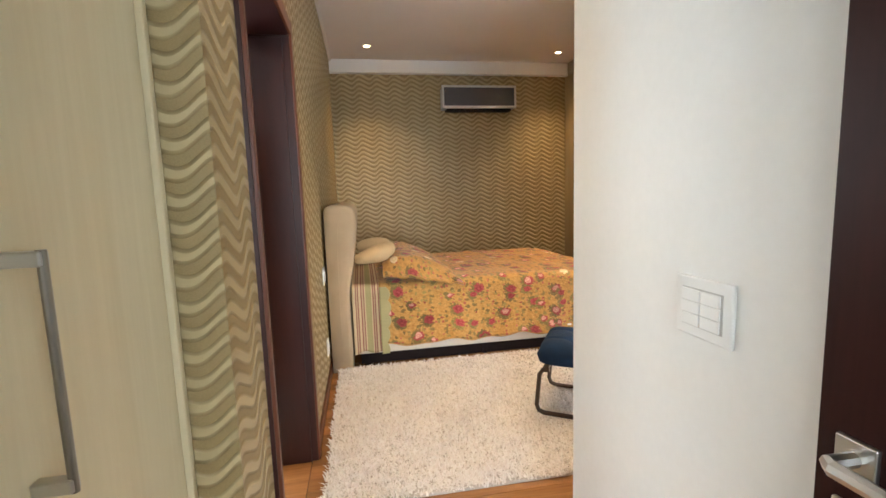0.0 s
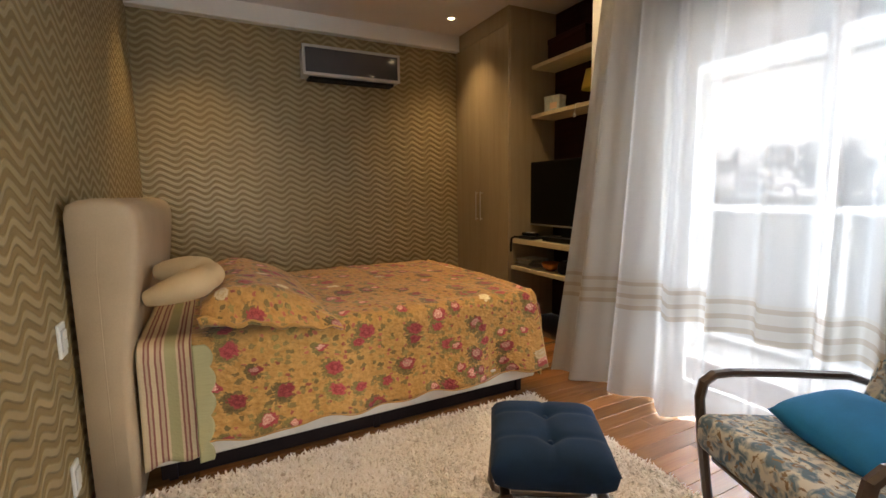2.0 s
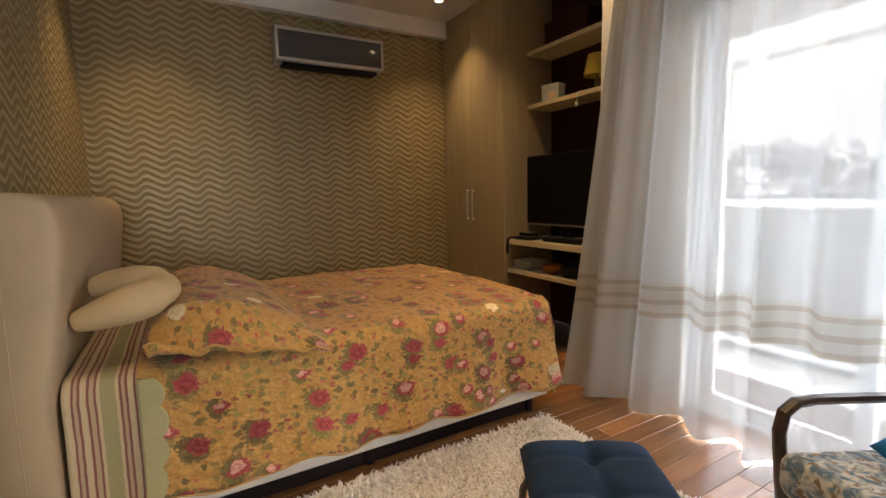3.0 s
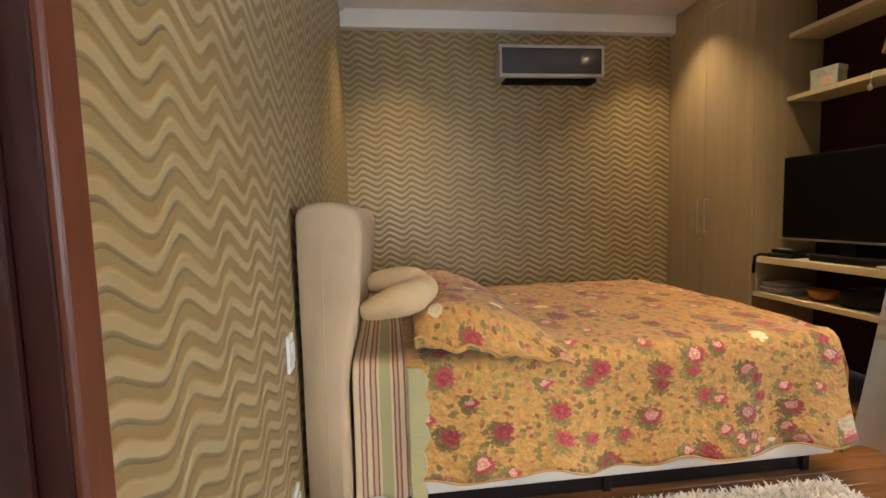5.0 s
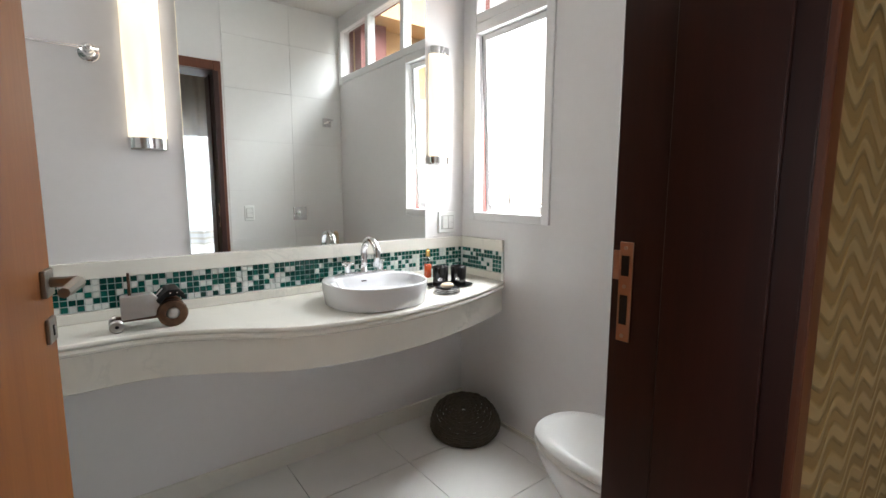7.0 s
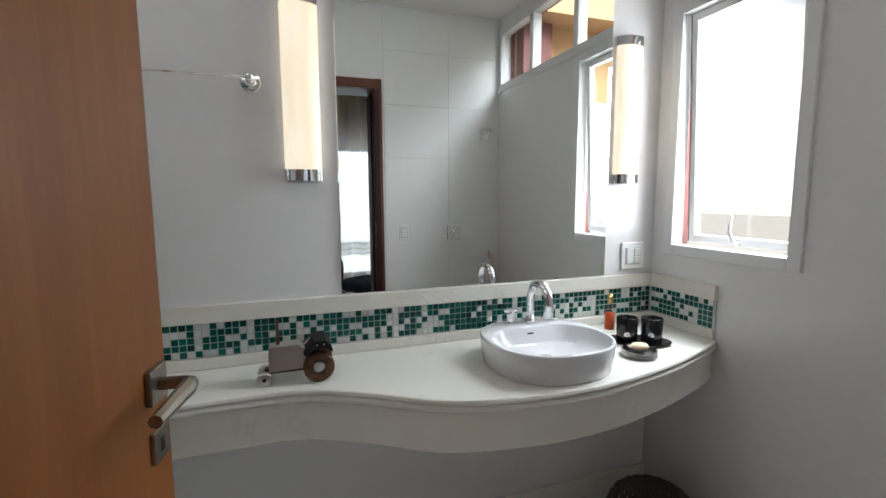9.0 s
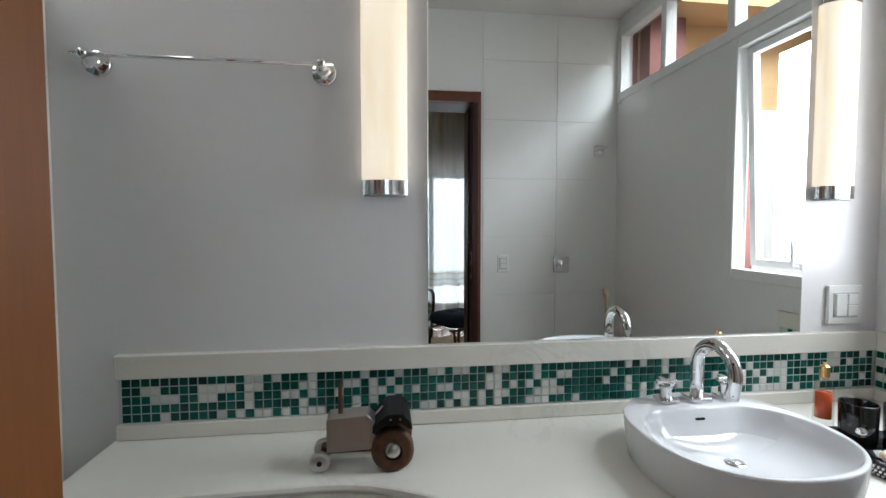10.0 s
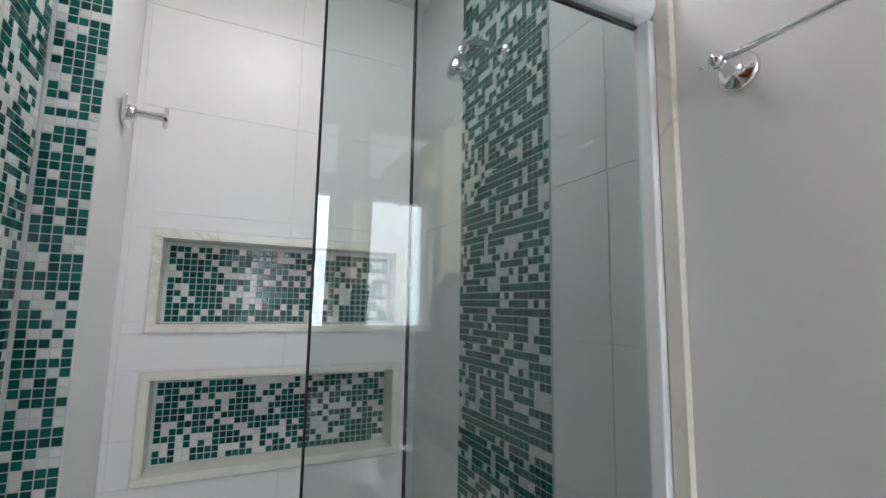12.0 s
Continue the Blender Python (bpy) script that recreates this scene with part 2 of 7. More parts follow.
def floral_material(name):
    """Golden quilt cloth with roses in two sizes, leaves and quilting puckers."""
    m, n, l, b = material(name)
    tc = n.new("ShaderNodeTexCoord")
    uv = tc.outputs["UV"]
    soft = noise_tex(n, l, uv, 30, 3)
    col = ramp(n, l, soft, [(0.3, (0.43, 0.218, 0.052)), (0.7, (0.60, 0.34, 0.10))])
    speck = noise_tex(n, l, uv, 70, 3)
    col = mixrgb(n, l, calc(n, l, "MULTIPLY", ramp(n, l, speck, [(0.56, 0.0), (0.66, 1.0)]), 0.55), col, (0.27, 0.17, 0.055))

    def shifted(off):
        mp = n.new("ShaderNodeMapping")
        mp.inputs["Location"].default_value = off
        l.new(uv, mp.inputs[0])
        warp = n.new("ShaderNodeTexNoise")
        warp.inputs["Scale"].default_value = 28
        l.new(uv, warp.inputs["Vector"])
        return mixrgb(n, l, 0.035, mp.outputs[0], warp.outputs[1], "ADD")

    def spots(scale, off, keep, size, inner, outer, rim, ragged):
        nonlocal col
        vo = n.new("ShaderNodeTexVoronoi")
        vo.voronoi_dimensions = "2D"
        vo.inputs["Scale"].default_value, vo.inputs["Randomness"].default_value = scale, 0.85
        l.new(shifted(off), vo.inputs["Vector"])
        sp = n.new("ShaderNodeSeparateColor")
        l.new(vo.outputs["Color"], sp.inputs[0])
        chosen = calc(n, l, "LESS_THAN", sp.outputs[0], keep)
        d = vo.outputs["Distance"]
        petal = noise_tex(n, l, uv, 60, 3)
        d2 = calc(n, l, "ADD", d, calc(n, l, "MULTIPLY", calc(n, l, "SUBTRACT", petal, 0.5), size * ragged))
        mask = calc(n, l, "MULTIPLY", ramp(n, l, calc(n, l, "DIVIDE", d2, size), [(0.86, 1.0), (1.0, 0.0)]), chosen)
        curl = noise_tex(n, l, uv, 130, 2)
        d3 = calc(n, l, "ADD", calc(n, l, "DIVIDE", d2, size), calc(n, l, "MULTIPLY", calc(n, l, "SUBTRACT", curl, 0.5), 0.9))
        tone = ramp(n, l, d3, [(0.1, inner), (0.45, outer), (0.65, inner), (0.95, rim)])
        shade = ramp(n, l, sp.outputs[1], [(0.0, (0.62, 0.58, 0.60)), (0.55, (1.0, 1.0, 1.0)), (1.0, (1.2, 1.3, 1.2))])
        col = mixrgb(n, l, mask, col, mixrgb(n, l, 1.0, tone, shade, "MULTIPLY"))

    leaf_a, leaf_b, leaf_c = (0.16, 0.125, 0.04), (0.26, 0.19, 0.06), (0.34, 0.22, 0.07)
    for off in ((0.31, 0.12, 0), (0.83, 0.57, 0)):
        spots(17, off, 0.45, 0.26, leaf_b, leaf_c, leaf_b, 2.2)
    spots(21, (0.05, 0.47, 0), 0.32, 0.24, (0.47, 0.14, 0.08), (0.38, 0.10, 0.06), (0.50, 0.22, 0.09), 1.7)
    for scale, off, keep in ((4.4, 0.0, 0.66), (6.4, 0.37, 0.46)):
        spots(scale, (off + 0.014, off + 0.026, 0), keep, 0.25, leaf_b, leaf_a, leaf_c, 2.0)
        spots(scale, (off + 0.024, off - 0.016, 0), keep, 0.22, leaf_a, leaf_b, leaf_c, 2.0)
        spots(scale, (off, off, 0), keep, 0.205, (0.46, 0.075, 0.08), (0.25, 0.026, 0.034), (0.36, 0.06, 0.055), 1.2)
        spots(scale, (off + 0.006, off - 0.007, 0), keep * 0.55, 0.14, (0.78, 0.50, 0.38), (0.58, 0.17, 0.16), (0.48, 0.10, 0.10), 1.3)
    spots(2.9, (0.4, 0.22, 0), 0.30, 0.115, (0.84, 0.74, 0.50), (0.70, 0.54, 0.28), (0.80, 0.66, 0.40), 0.9)
    l.new(col, b.inputs["Base Color"])
    b.inputs["Roughness"].default_value = 0.9
    b.inputs["Sheen Weight"].default_value = 0.2
    q = n.new("ShaderNodeTexVoronoi")
    q.inputs["Scale"].default_value = 42
    l.new(uv, q.inputs["Vector"])
    bump(n, l, b, calc(n, l, "ADD", q.outputs["Distance"], calc(n, l, "MULTIPLY", soft, 1.2)), 0.45, 0.010)
    return m


def striped_material(name):
    m, n, l, b = material(name)
    tc = n.new("ShaderNodeTexCoord")
    sep = n.new("ShaderNodeSeparateXYZ")
    l.new(tc.outputs["UV"], sep.inputs[0])
    wob = noise_tex(n, l, tc.outputs["UV"], 14, 2)
    u = calc(n, l, "ADD", sep.outputs[0], calc(n, l, "MULTIPLY", calc(n, l, "SUBTRACT", wob, 0.5), 0.006))
    t = calc(n, l, "MULTIPLY_ADD", u, 1 / 0.25, 0.18)
    cream, wine, green, sand = (0.66, 0.54, 0.36), (0.25, 0.070, 0.075), (0.40, 0.38, 0.20), (0.54, 0.40, 0.28)
    x = n.new("ShaderNodeValToRGB")
    x.color_ramp.interpolation = "CONSTANT"
    stops = [(0.0, cream)]
    for p in (0.09, 0.62):
        stops += [(p, wine), (p + 0.03, sand), (p + 0.07, wine), (p + 0.10, cream), (p + 0.17, wine), (p + 0.20, sand), (p + 0.25, wine), (p + 0.28, cream)]
        if p < 0.5:
            stops += [(0.41, green), (0.58, cream)]
    e = x.color_ramp.elements
    while len(e) < len(stops):
        e.new(0.99)
    for el, (p, c) in zip(e, stops):
        el.position, el.color = p, (*c, 1)
    l.new(t, x.inputs[0])
    weave = noise_tex(n, l, tc.outputs["UV"], 300, 2)
    l.new(mixrgb(n, l, calc(n, l, "MULTIPLY", weave, 0.35), x.outputs[0], (0.40, 0.32, 0.18)), b.inputs["Base Color"])
    b.inputs["Roughness"].default_value = 0.9
    bump(n, l, b, noise_tex(n, l, tc.outputs["UV"], 60, 3), 0.5, 0.006)
    return m


def marble_material(name, base=(0.83, 0.81, 0.74), vein=(0.50, 0.50, 0.46)):
    m, n, l, b = material(name)
    v = coords(n, l)
    w = noise_tex(n, l, v, 2.4, 6, 0.6, 1.6)
    thin = ramp(n, l, w, [(0.47, 0.0), (0.50, 1.0), (0.53, 0.0)])
    patch = noise_tex(n, l, v, 1.7, 2)
    mask = calc(n, l, "MULTIPLY", thin, ramp(n, l, patch, [(0.5, 0.0), (0.7, 0.55)]))
    tone = ramp(n, l, noise_tex(n, l, v, 5, 4), [(0.3, tuple(c * 0.94 for c in base)), (0.7, base)])
    l.new(mixrgb(n, l, mask, tone, vein), b.inputs["Base Color"])
    b.inputs["Roughness"].default_value = 0.22
    return m


def mosaic_material(name, lo, hi, rough=0.12):
    m, n, l, b = material(name)
    geo = n.new("ShaderNodeNewGeometry")
    info = n.new("ShaderNodeObjectInfo")
    r = calc(n, l, "FRACT", calc(n, l, "ADD", geo.outputs["Random Per Island"], info.outputs["Random"]))
    l.new(ramp(n, l, r, [(0.0, lo), (1.0, hi)]), b.inputs["Base Color"])
    b.inputs["Roughness"].default_value = rough
    b.inputs["Specular IOR Level"].default_value = 0.28
    bump(n, l, b, noise_tex(n, l, coords(n, l), 40, 2), 0.15, 0.003)
    return m


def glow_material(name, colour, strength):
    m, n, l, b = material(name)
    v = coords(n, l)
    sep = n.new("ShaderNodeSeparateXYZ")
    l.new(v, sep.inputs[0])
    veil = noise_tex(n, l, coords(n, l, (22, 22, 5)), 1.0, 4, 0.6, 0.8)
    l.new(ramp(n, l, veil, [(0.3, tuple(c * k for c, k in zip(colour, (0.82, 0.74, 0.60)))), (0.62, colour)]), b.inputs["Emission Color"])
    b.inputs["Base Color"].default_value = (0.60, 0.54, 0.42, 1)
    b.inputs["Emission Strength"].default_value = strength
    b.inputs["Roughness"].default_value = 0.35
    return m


def upholstery_floral(name):
    m, n, l, b = material(name)
    v = coords(n, l)
    a = noise_tex(n, l, v, 26, 3, 0.5, 0.8)
    c = noise_tex(n, l, v, 41, 2, 0.5, 0.5)
    col = ramp(n, l, a, [(0.42, (0.55, 0.55, 0.52)), (0.50, (0.34, 0.38, 0.42)), (0.60, (0.10, 0.17, 0.25))])
    col = mixrgb(n, l, ramp(n, l, c, [(0.58, 0.0), (0.64, 1.0)]), col, (0.22, 0.16, 0.11))
    l.new(col, b.inputs["Base Color"])
    b.inputs["Roughness"].default_value = 0.9
    return m


WALLPAPER = wallpaper_material()
WHITE_WALL = plain("white_wall_paint", (0.83, 0.84, 0.82), 0.6, vary=0.04, scale=2.5, grain=45, relief=0.04)
BATH_WALL = plain("white_satin_wall", (0.81, 0.80, 0.80), 0.28, vary=0.03, scale=2.0, grain=30, relief=0.02)
BATH_TILE = plain("white_wall_tile", (0.82, 0.81, 0.80), 0.36, vary=0.03, scale=2.0, grain=20, relief=0.01)
GROUT = plain("pale_grout", (0.70, 0.70, 0.67), 0.8, vary=0.1)
CEILING = plain("ceiling_paint", (0.78, 0.75, 0.72), 0.8, vary=0.03, scale=1.5, grain=50)
CROWN = plain("crown_paint", (0.84, 0.82, 0.78), 0.5, vary=0.03)
PLANK = wood("parquet_wood", (0.22, 0.090, 0.028), (0.46, 0.22, 0.080), "x", 0.22, 1.0, 0.5, vary=0.45)
SUBFLOOR = plain("dark_joint", (0.05, 0.025, 0.012), 0.8)
FRAME_WOOD = wood("red_brown_wood", (0.018, 0.003, 0.0025), (0.036, 0.0065, 0.0045), "z", 0.42, 1.0, 0.0)
FRAME_WOOD.node_tree.nodes["Principled BSDF"].inputs["Specular IOR Level"].default_value = 0.42
FRAME_EDGE = wood("brown_trim_wood", (0.085, 0.022, 0.010), (0.14, 0.042, 0.018), "z", 0.4, 1.0, 0.0)
LEAF_WOOD = wood("orange_brown_veneer", (0.165, 0.052, 0.012), (0.240, 0.086, 0.021), "z", 0.45, 0.8, 0.0)
LEAF_WOOD.node_tree.nodes["Principled BSDF"].inputs["Specular IOR Level"].default_value = 0.25
DARK_DOOR = wood("dark_door_wood", (0.014, 0.004, 0.003), (0.028, 0.007, 0.005), "z", 0.4, 1.0, 0.0)
DARK_DOOR.node_tree.nodes["Principled BSDF"].inputs["Specular IOR Level"].default_value = 0.15
CREAM_LAMINATE = wood("cream_laminate", (0.58, 0.50, 0.31), (0.67, 0.59, 0.40), "z", 0.4, 0.7, 0.0)
BEIGE_LAMINATE = wood("beige_grey_laminate", (0.33, 0.26, 0.16), (0.41, 0.335, 0.215), "z", 0.42, 0.9, 0.0)
DARK_PANEL = wood("wine_brown_panel", (0.022, 0.006, 0.006), (0.045, 0.012, 0.010), "y", 0.5, 1.0, 0.0)
CHROME = plain("chrome", (0.82, 0.82, 0.83), 0.07, 1.0, vary=0.02, relief=0)
STEEL = plain("brushed_steel", (0.55, 0.54, 0.52), 0.28, 1.0, vary=0.06, relief=0.03)
HANDLE_STEEL = plain("dull_nickel", (0.27, 0.245, 0.21), 0.3, 1.0, vary=0.08, relief=0.03)
COPPER = plain("worn_brass_plate", (0.56, 0.37, 0.28), 0.33, 1.0, vary=0.12)
# near-black colour for the shade inside holes that are not cut
HOLE_SHADE = plain("painted_hole_shade", (0.012, 0.010, 0.010), 0.8)
WHITE_PLASTIC = plain("white_plastic", (0.82, 0.83, 0.81), 0.3, vary=0.02, relief=0)
GREY_PLASTIC = plain("grey_plastic", (0.52, 0.52, 0.50), 0.35, vary=0.04, relief=0)
LEATHER = plain("beige_suede", (0.50, 0.385, 0.25), 0.75, vary=0.10, scale=4, grain=160, relief=0.12)
CUSHION_CLOTH = plain("cream_cloth", (0.58, 0.43, 0.24), 0.85, vary=0.08, scale=8, grain=240, relief=0.15)
QUILT = floral_material("floral_quilt")
STRIPES = striped_material("striped_cloth")
BASE_CLOTH = plain("white_base_cloth", (0.70, 0.66, 0.58), 0.85, vary=0.08)
BED_DARK = plain("dark_bed_plinth", (0.022, 0.013, 0.012), 0.6)
RUG_BASE = plain("rug_backing", (0.55, 0.48, 0.41), 0.95)
NAVY = plain("navy_wool", (0.004, 0.024, 0.074), 1.0, vary=0.25, scale=12, grain=420, relief=0.25)
BLUE = plain("petrol_blue_cloth", (0.004, 0.16, 0.42), 0.85, vary=0.18, scale=8, grain=300, relief=0.2)
CHAIR_WOOD = wood("dark_bent_wood", (0.028, 0.015, 0.010), (0.062, 0.034, 0.022), "x", 0.3, 1.0, 0.3)
CHAIR_CLOTH = upholstery_floral("grey_blue_floral_cloth")
CURTAIN = curtain_material("sheer_linen")
AC_DARK = plain("smoked_glass_panel", (0.075, 0.076, 0.085), 0.10, vary=0.05, relief=0, coat=0.3)
AC_BODY = plain("silver_plastic", (0.60, 0.59, 0.56), 0.3, 0.4, vary=0.03, relief=0)
BLACK_GLOSS = plain("black_gloss", (0.008, 0.008, 0.009), 0.12, vary=0.1, relief=0)
BLACK_MATT = plain("black_plastic", (0.010, 0.010, 0.011), 0.5, vary=0.15)
SCREEN_BLACK = plain("dark_screen", (0.003, 0.003, 0.003), 0.3, vary=0.1, relief=0)
for matt in (BLACK_MATT, SCREEN_BLACK, DARK_PANEL, BED_DARK):
    matt.node_tree.nodes["Principled BSDF"].inputs["Specular IOR Level"].default_value = 0.15
MIRROR = plain("mirror_silver", (0.86, 0.89, 0.87), 0.0, 1.0, vary=0.0, relief=0)
MARBLE = marble_material("white_marble")
PORCELAIN = plain("white_porcelain", (0.80, 0.81, 0.83), 0.07, vary=0.01, relief=0, coat=0.4)
TEAL = mosaic_material("teal_glass_tile", (0.002, 0.050, 0.042), (0.006, 0.120, 0.096))
PALE = mosaic_material("white_glass_tile", (0.60, 0.63, 0.61), (0.74, 0.76, 0.73))
TILE_GROUT = plain("white_grout", (0.58, 0.64, 0.62), 0.7, vary=0.06)
WINDOW_PAINT = plain("white_window_paint", (0.82, 0.82, 0.82), 0.3, vary=0.02, relief=0)
MAROON = plain("maroon_facade_paint", (0.20, 0.075, 0.065), 0.8, vary=0.1)
OCHRE = plain("ochre_facade_paint", (0.62, 0.40, 0.20), 0.8, vary=0.1)
OUT_WHITE = plain("white_facade_paint", (0.80, 0.79, 0.76), 0.8, vary=0.05)
CLEAR = glass_material("clear_pane", (1, 1, 1), 0.0, 0.95)
GREEN_GLASS = glass_material("green_shower_glass", (0.91, 0.95, 0.94), 0.0, 0.94, 0.038)
SCONCE_GLOW = glow_material("alabaster_glow", (1.0, 0.90, 0.74), 1.8)
SPOT_GLOW = glow_material("downlight_glow", (1.0, 0.80, 0.50), 22)
BASKET = plain("dark_woven_cane", (0.060, 0.048, 0.030), 0.6, vary=0.4, scale=30, grain=120, relief=0.3)
RUST = plain("rusty_iron", (0.11, 0.055, 0.030), 0.55, 0.6, vary=0.45, scale=30, grain=90, relief=0.3)
PERFUME = plain("orange_liquid", (0.70, 0.10, 0.03), 0.1, vary=0.1, relief=0)
GOLD = plain("gold_cap", (0.72, 0.48, 0.18), 0.25, 1.0, vary=0.1, relief=0)
SOAP = plain("cream_soap", (0.80, 0.62, 0.44), 0.5, vary=0.06)
YELLOW_SHADE = plain("yellow_lampshade", (0.60, 0.45, 0.08), 0.8, vary=0.08)
BRONZE = plain("bronze_base", (0.22, 0.15, 0.08), 0.4, 0.5, vary=0.2)
AMBER = plain("amber_glass", (0.45, 0.13, 0.02), 0.15, vary=0.3, relief=0)
PAPER = plain("grey_papers", (0.40, 0.38, 0.35), 0.8, vary=0.2)
BLUE_BOX = plain("pale_blue_card", (0.55, 0.62, 0.58), 0.7, vary=0.25, scale=26)
FOLIAGE = plain("far_foliage", (0.06, 0.09, 0.035), 0.9, vary=0.5, scale=0.5, grain=4)
BARK = plain("bark", (0.10, 0.07, 0.05), 0.9)
GRASS = plain("dry_grass", (0.16, 0.16, 0.07), 0.95, vary=0.3, scale=0.4)

# added glow that stands in for the washed-out view beyond the window
BACKDROP_GLOW = glow_material("white_backdrop_glow", (1.0, 1.0, 1.0), 3.0)

# ---- builders ----
def part(name, bm, mat, parent=None, label="", smooth=False):
    """Link a bmesh as one mesh object, under a thing or a part."""
    me = bpy.data.meshes.new(name)
    bm.to_mesh(me)
    bm.free()
    for m in mat if isinstance(mat, (list, tuple)) else (mat,):
        me.materials.append(m)
    if smooth:
        me.polygons.foreach_set("use_smooth", [True] * len(me.polygons))
    ob = new(name, me)
    if parent:
        ob.parent = parent
    if label:
        tagged(ob, label)
    return ob


def thing(name, label, category, at=(0, 0, 0), turn=0.0, group="", kind=""):
    ob = new(name)
    ob.empty_display_size = 0.1
    ob.matrix_basis = pose(*at, 0, 0, turn)
    return tagged(ob, label, category, group, kind)


def add_box(bm, lo, hi, mat=0):
    vs = [bm.verts.new((x, y, z)) for x in (lo[0], hi[0]) for y in (lo[1], hi[1]) for z in (lo[2], hi[2])]
    for a, b, c, d in ((0, 1, 3, 2), (4, 6, 7, 5), (0, 4, 5, 1), (2, 3, 7, 6), (0, 2, 6, 4), (1, 5, 7, 3)):
        bm.faces.new((vs[a], vs[b], vs[c], vs[d])).material_index = mat
    return vs


def box(lo, hi, bevel=0.0, seg=2):
    bm = bmesh.new()
    add_box(bm, lo, hi)
    if bevel:
        bmesh.ops.bevel(bm, geom=bm.edges[:], offset=bevel, segments=seg, profile=0.5, affect="EDGES")
    return bm


def tube_into(bm, pts, radius, sides=12, cap=True, flat=1.0):
    """A tube along a list of points; radius a number or one for each point."""
    pts = [Vector(p) for p in pts]
    rad = radius if isinstance(radius, (list, tuple)) else [radius] * len(pts)
    rings, up = [], None
    for i, p in enumerate(pts):
        d = (pts[min(i + 1, len(pts) - 1)] - pts[max(i - 1, 0)]).normalized()
        if up is None:
            up = Vector((0, 0, 1)) if abs(d.z) < 0.9 else Vector((1, 0, 0))
        s = d.cross(up).normalized()
        up = s.cross(d).normalized()
        rings.append([bm.verts.new(p + rad[i] * (math.cos(a) * s + flat * math.sin(a) * up)) for a in [2 * math.pi * k / sides for k in range(sides)]])
    for r, q in zip(rings, rings[1:]):
        for k in range(sides):
            bm.faces.new((r[k], r[(k + 1) % sides], q[(k + 1) % sides], q[k]))
    if cap:
        bm.faces.new(rings[0][::-1])
        bm.faces.new(rings[-1])
    return bm


def tube(pts, radius, sides=12, cap=True, flat=1.0):
    return tube_into(bmesh.new(), pts, radius, sides, cap, flat)


def lathe(profile, at=(0, 0, 0), sides=32, sx=1.0, sy=1.0):
    """Turns (radius, z) pairs round the vertical."""
    bm = bmesh.new()
    rings = []
    for r, z in profile:
        if r < 1e-5:
            rings.append([bm.verts.new((at[0], at[1], at[2] + z))])
        else:
            rings.append([bm.verts.new((at[0] + sx * r * math.cos(a), at[1] + sy * r * math.sin(a), at[2] + z)) for a in [2 * math.pi * k / sides for k in range(sides)]])
    for r, q in zip(rings, rings[1:]):
        for k in range(sides):
            j = (k + 1) % sides
            if len(r) == 1 and len(q) > 1:
                bm.faces.new((r[0], q[j], q[k]))
            elif len(q) == 1 and len(r) > 1:
                bm.faces.new((r[k], r[j], q[0]))
            elif len(r) > 1:
                bm.faces.new((r[k], r[j], q[j], q[k]))
    return bm


def arc(cx, cz, r, a0, a1, n=10):
    return [(cx + r * math.cos(radians(a0 + (a1 - a0) * k / n)), cz + r * math.sin(radians(a0 + (a1 - a0) * k / n))) for k in range(n + 1)]


def grid(nu, nv, fn, uv=None):
    """A sheet of nu by nv cells from fn(u, v), u and v from 0 to 1; uv(u, v) in metres."""
    bm = bmesh.new()
    vs = [[bm.verts.new(fn(i / nu, j / nv)) for j in range(nv + 1)] for i in range(nu + 1)]
    lay = bm.loops.layers.uv.new("uv") if uv else None
    for i in range(nu):
        for j in range(nv):
            f = bm.faces.new((vs[i][j], vs[i + 1][j], vs[i + 1][j + 1], vs[i][j + 1]))
            if uv:
                for lp, (a, b) in zip(f.loops, ((i, j), (i + 1, j), (i + 1, j + 1), (i, j + 1))):
                    lp[lay].uv = uv(a / nu, b / nv)
    return bm


def thicken(ob, depth, offset=-1.0):
    md = ob.modifiers.new("thickness", "SOLIDIFY")
    md.thickness, md.offset = depth, offset
    return ob


def puff(ob, levels=1):
    md = ob.modifiers.new("rounding", "SUBSURF")
    md.levels = md.render_levels = levels
    return ob


def prism(outline, x0, x1, bevel=0.0015):
    """A plate cut to an outline of (y, z) pairs and extruded along x."""
    bm = bmesh.new()
    a, b = [bm.verts.new((x0, y, z)) for y, z in outline], [bm.verts.new((x1, y, z)) for y, z in outline]
    n = len(outline)
    bm.faces.new(a[::-1])
    bm.faces.new(b)
    for k in range(n):
        bm.faces.new((a[k], a[(k + 1) % n], b[(k + 1) % n], b[k]))
    bmesh.ops.recalc_face_normals(bm, faces=bm.faces[:])
    bmesh.ops.bevel(bm, geom=bm.edges[:], offset=bevel, segments=1, affect="EDGES")
    return bm


def setting(name, boxes, mat, label, category, bevel=0.0):
    bm = bmesh.new()
    for lo, hi in boxes:
        add_box(bm, lo, hi)
    return tagged(part(name, bm, mat), label, category, kind="structure")


# ---- plan ----
XW, XBE, XM = -0.232, -0.438, -2.033      # bedroom west wall, bathroom east face, mirror wall
YB, YN, YS = 5.92, 3.21, -0.30            # bedroom back wall, bathroom window wall, shower back wall
ZC, ZBC = 3.0, 2.64                       # ceilings
XC, XE, XV = 2.858, 3.45, 2.72            # wardrobe front, outer wall behind it, balcony wall
D0, D1, DH = 1.345, 2.25, 2.075           # bathroom door opening
XR, YR = 0.75, 1.39                       # entry partition and its end

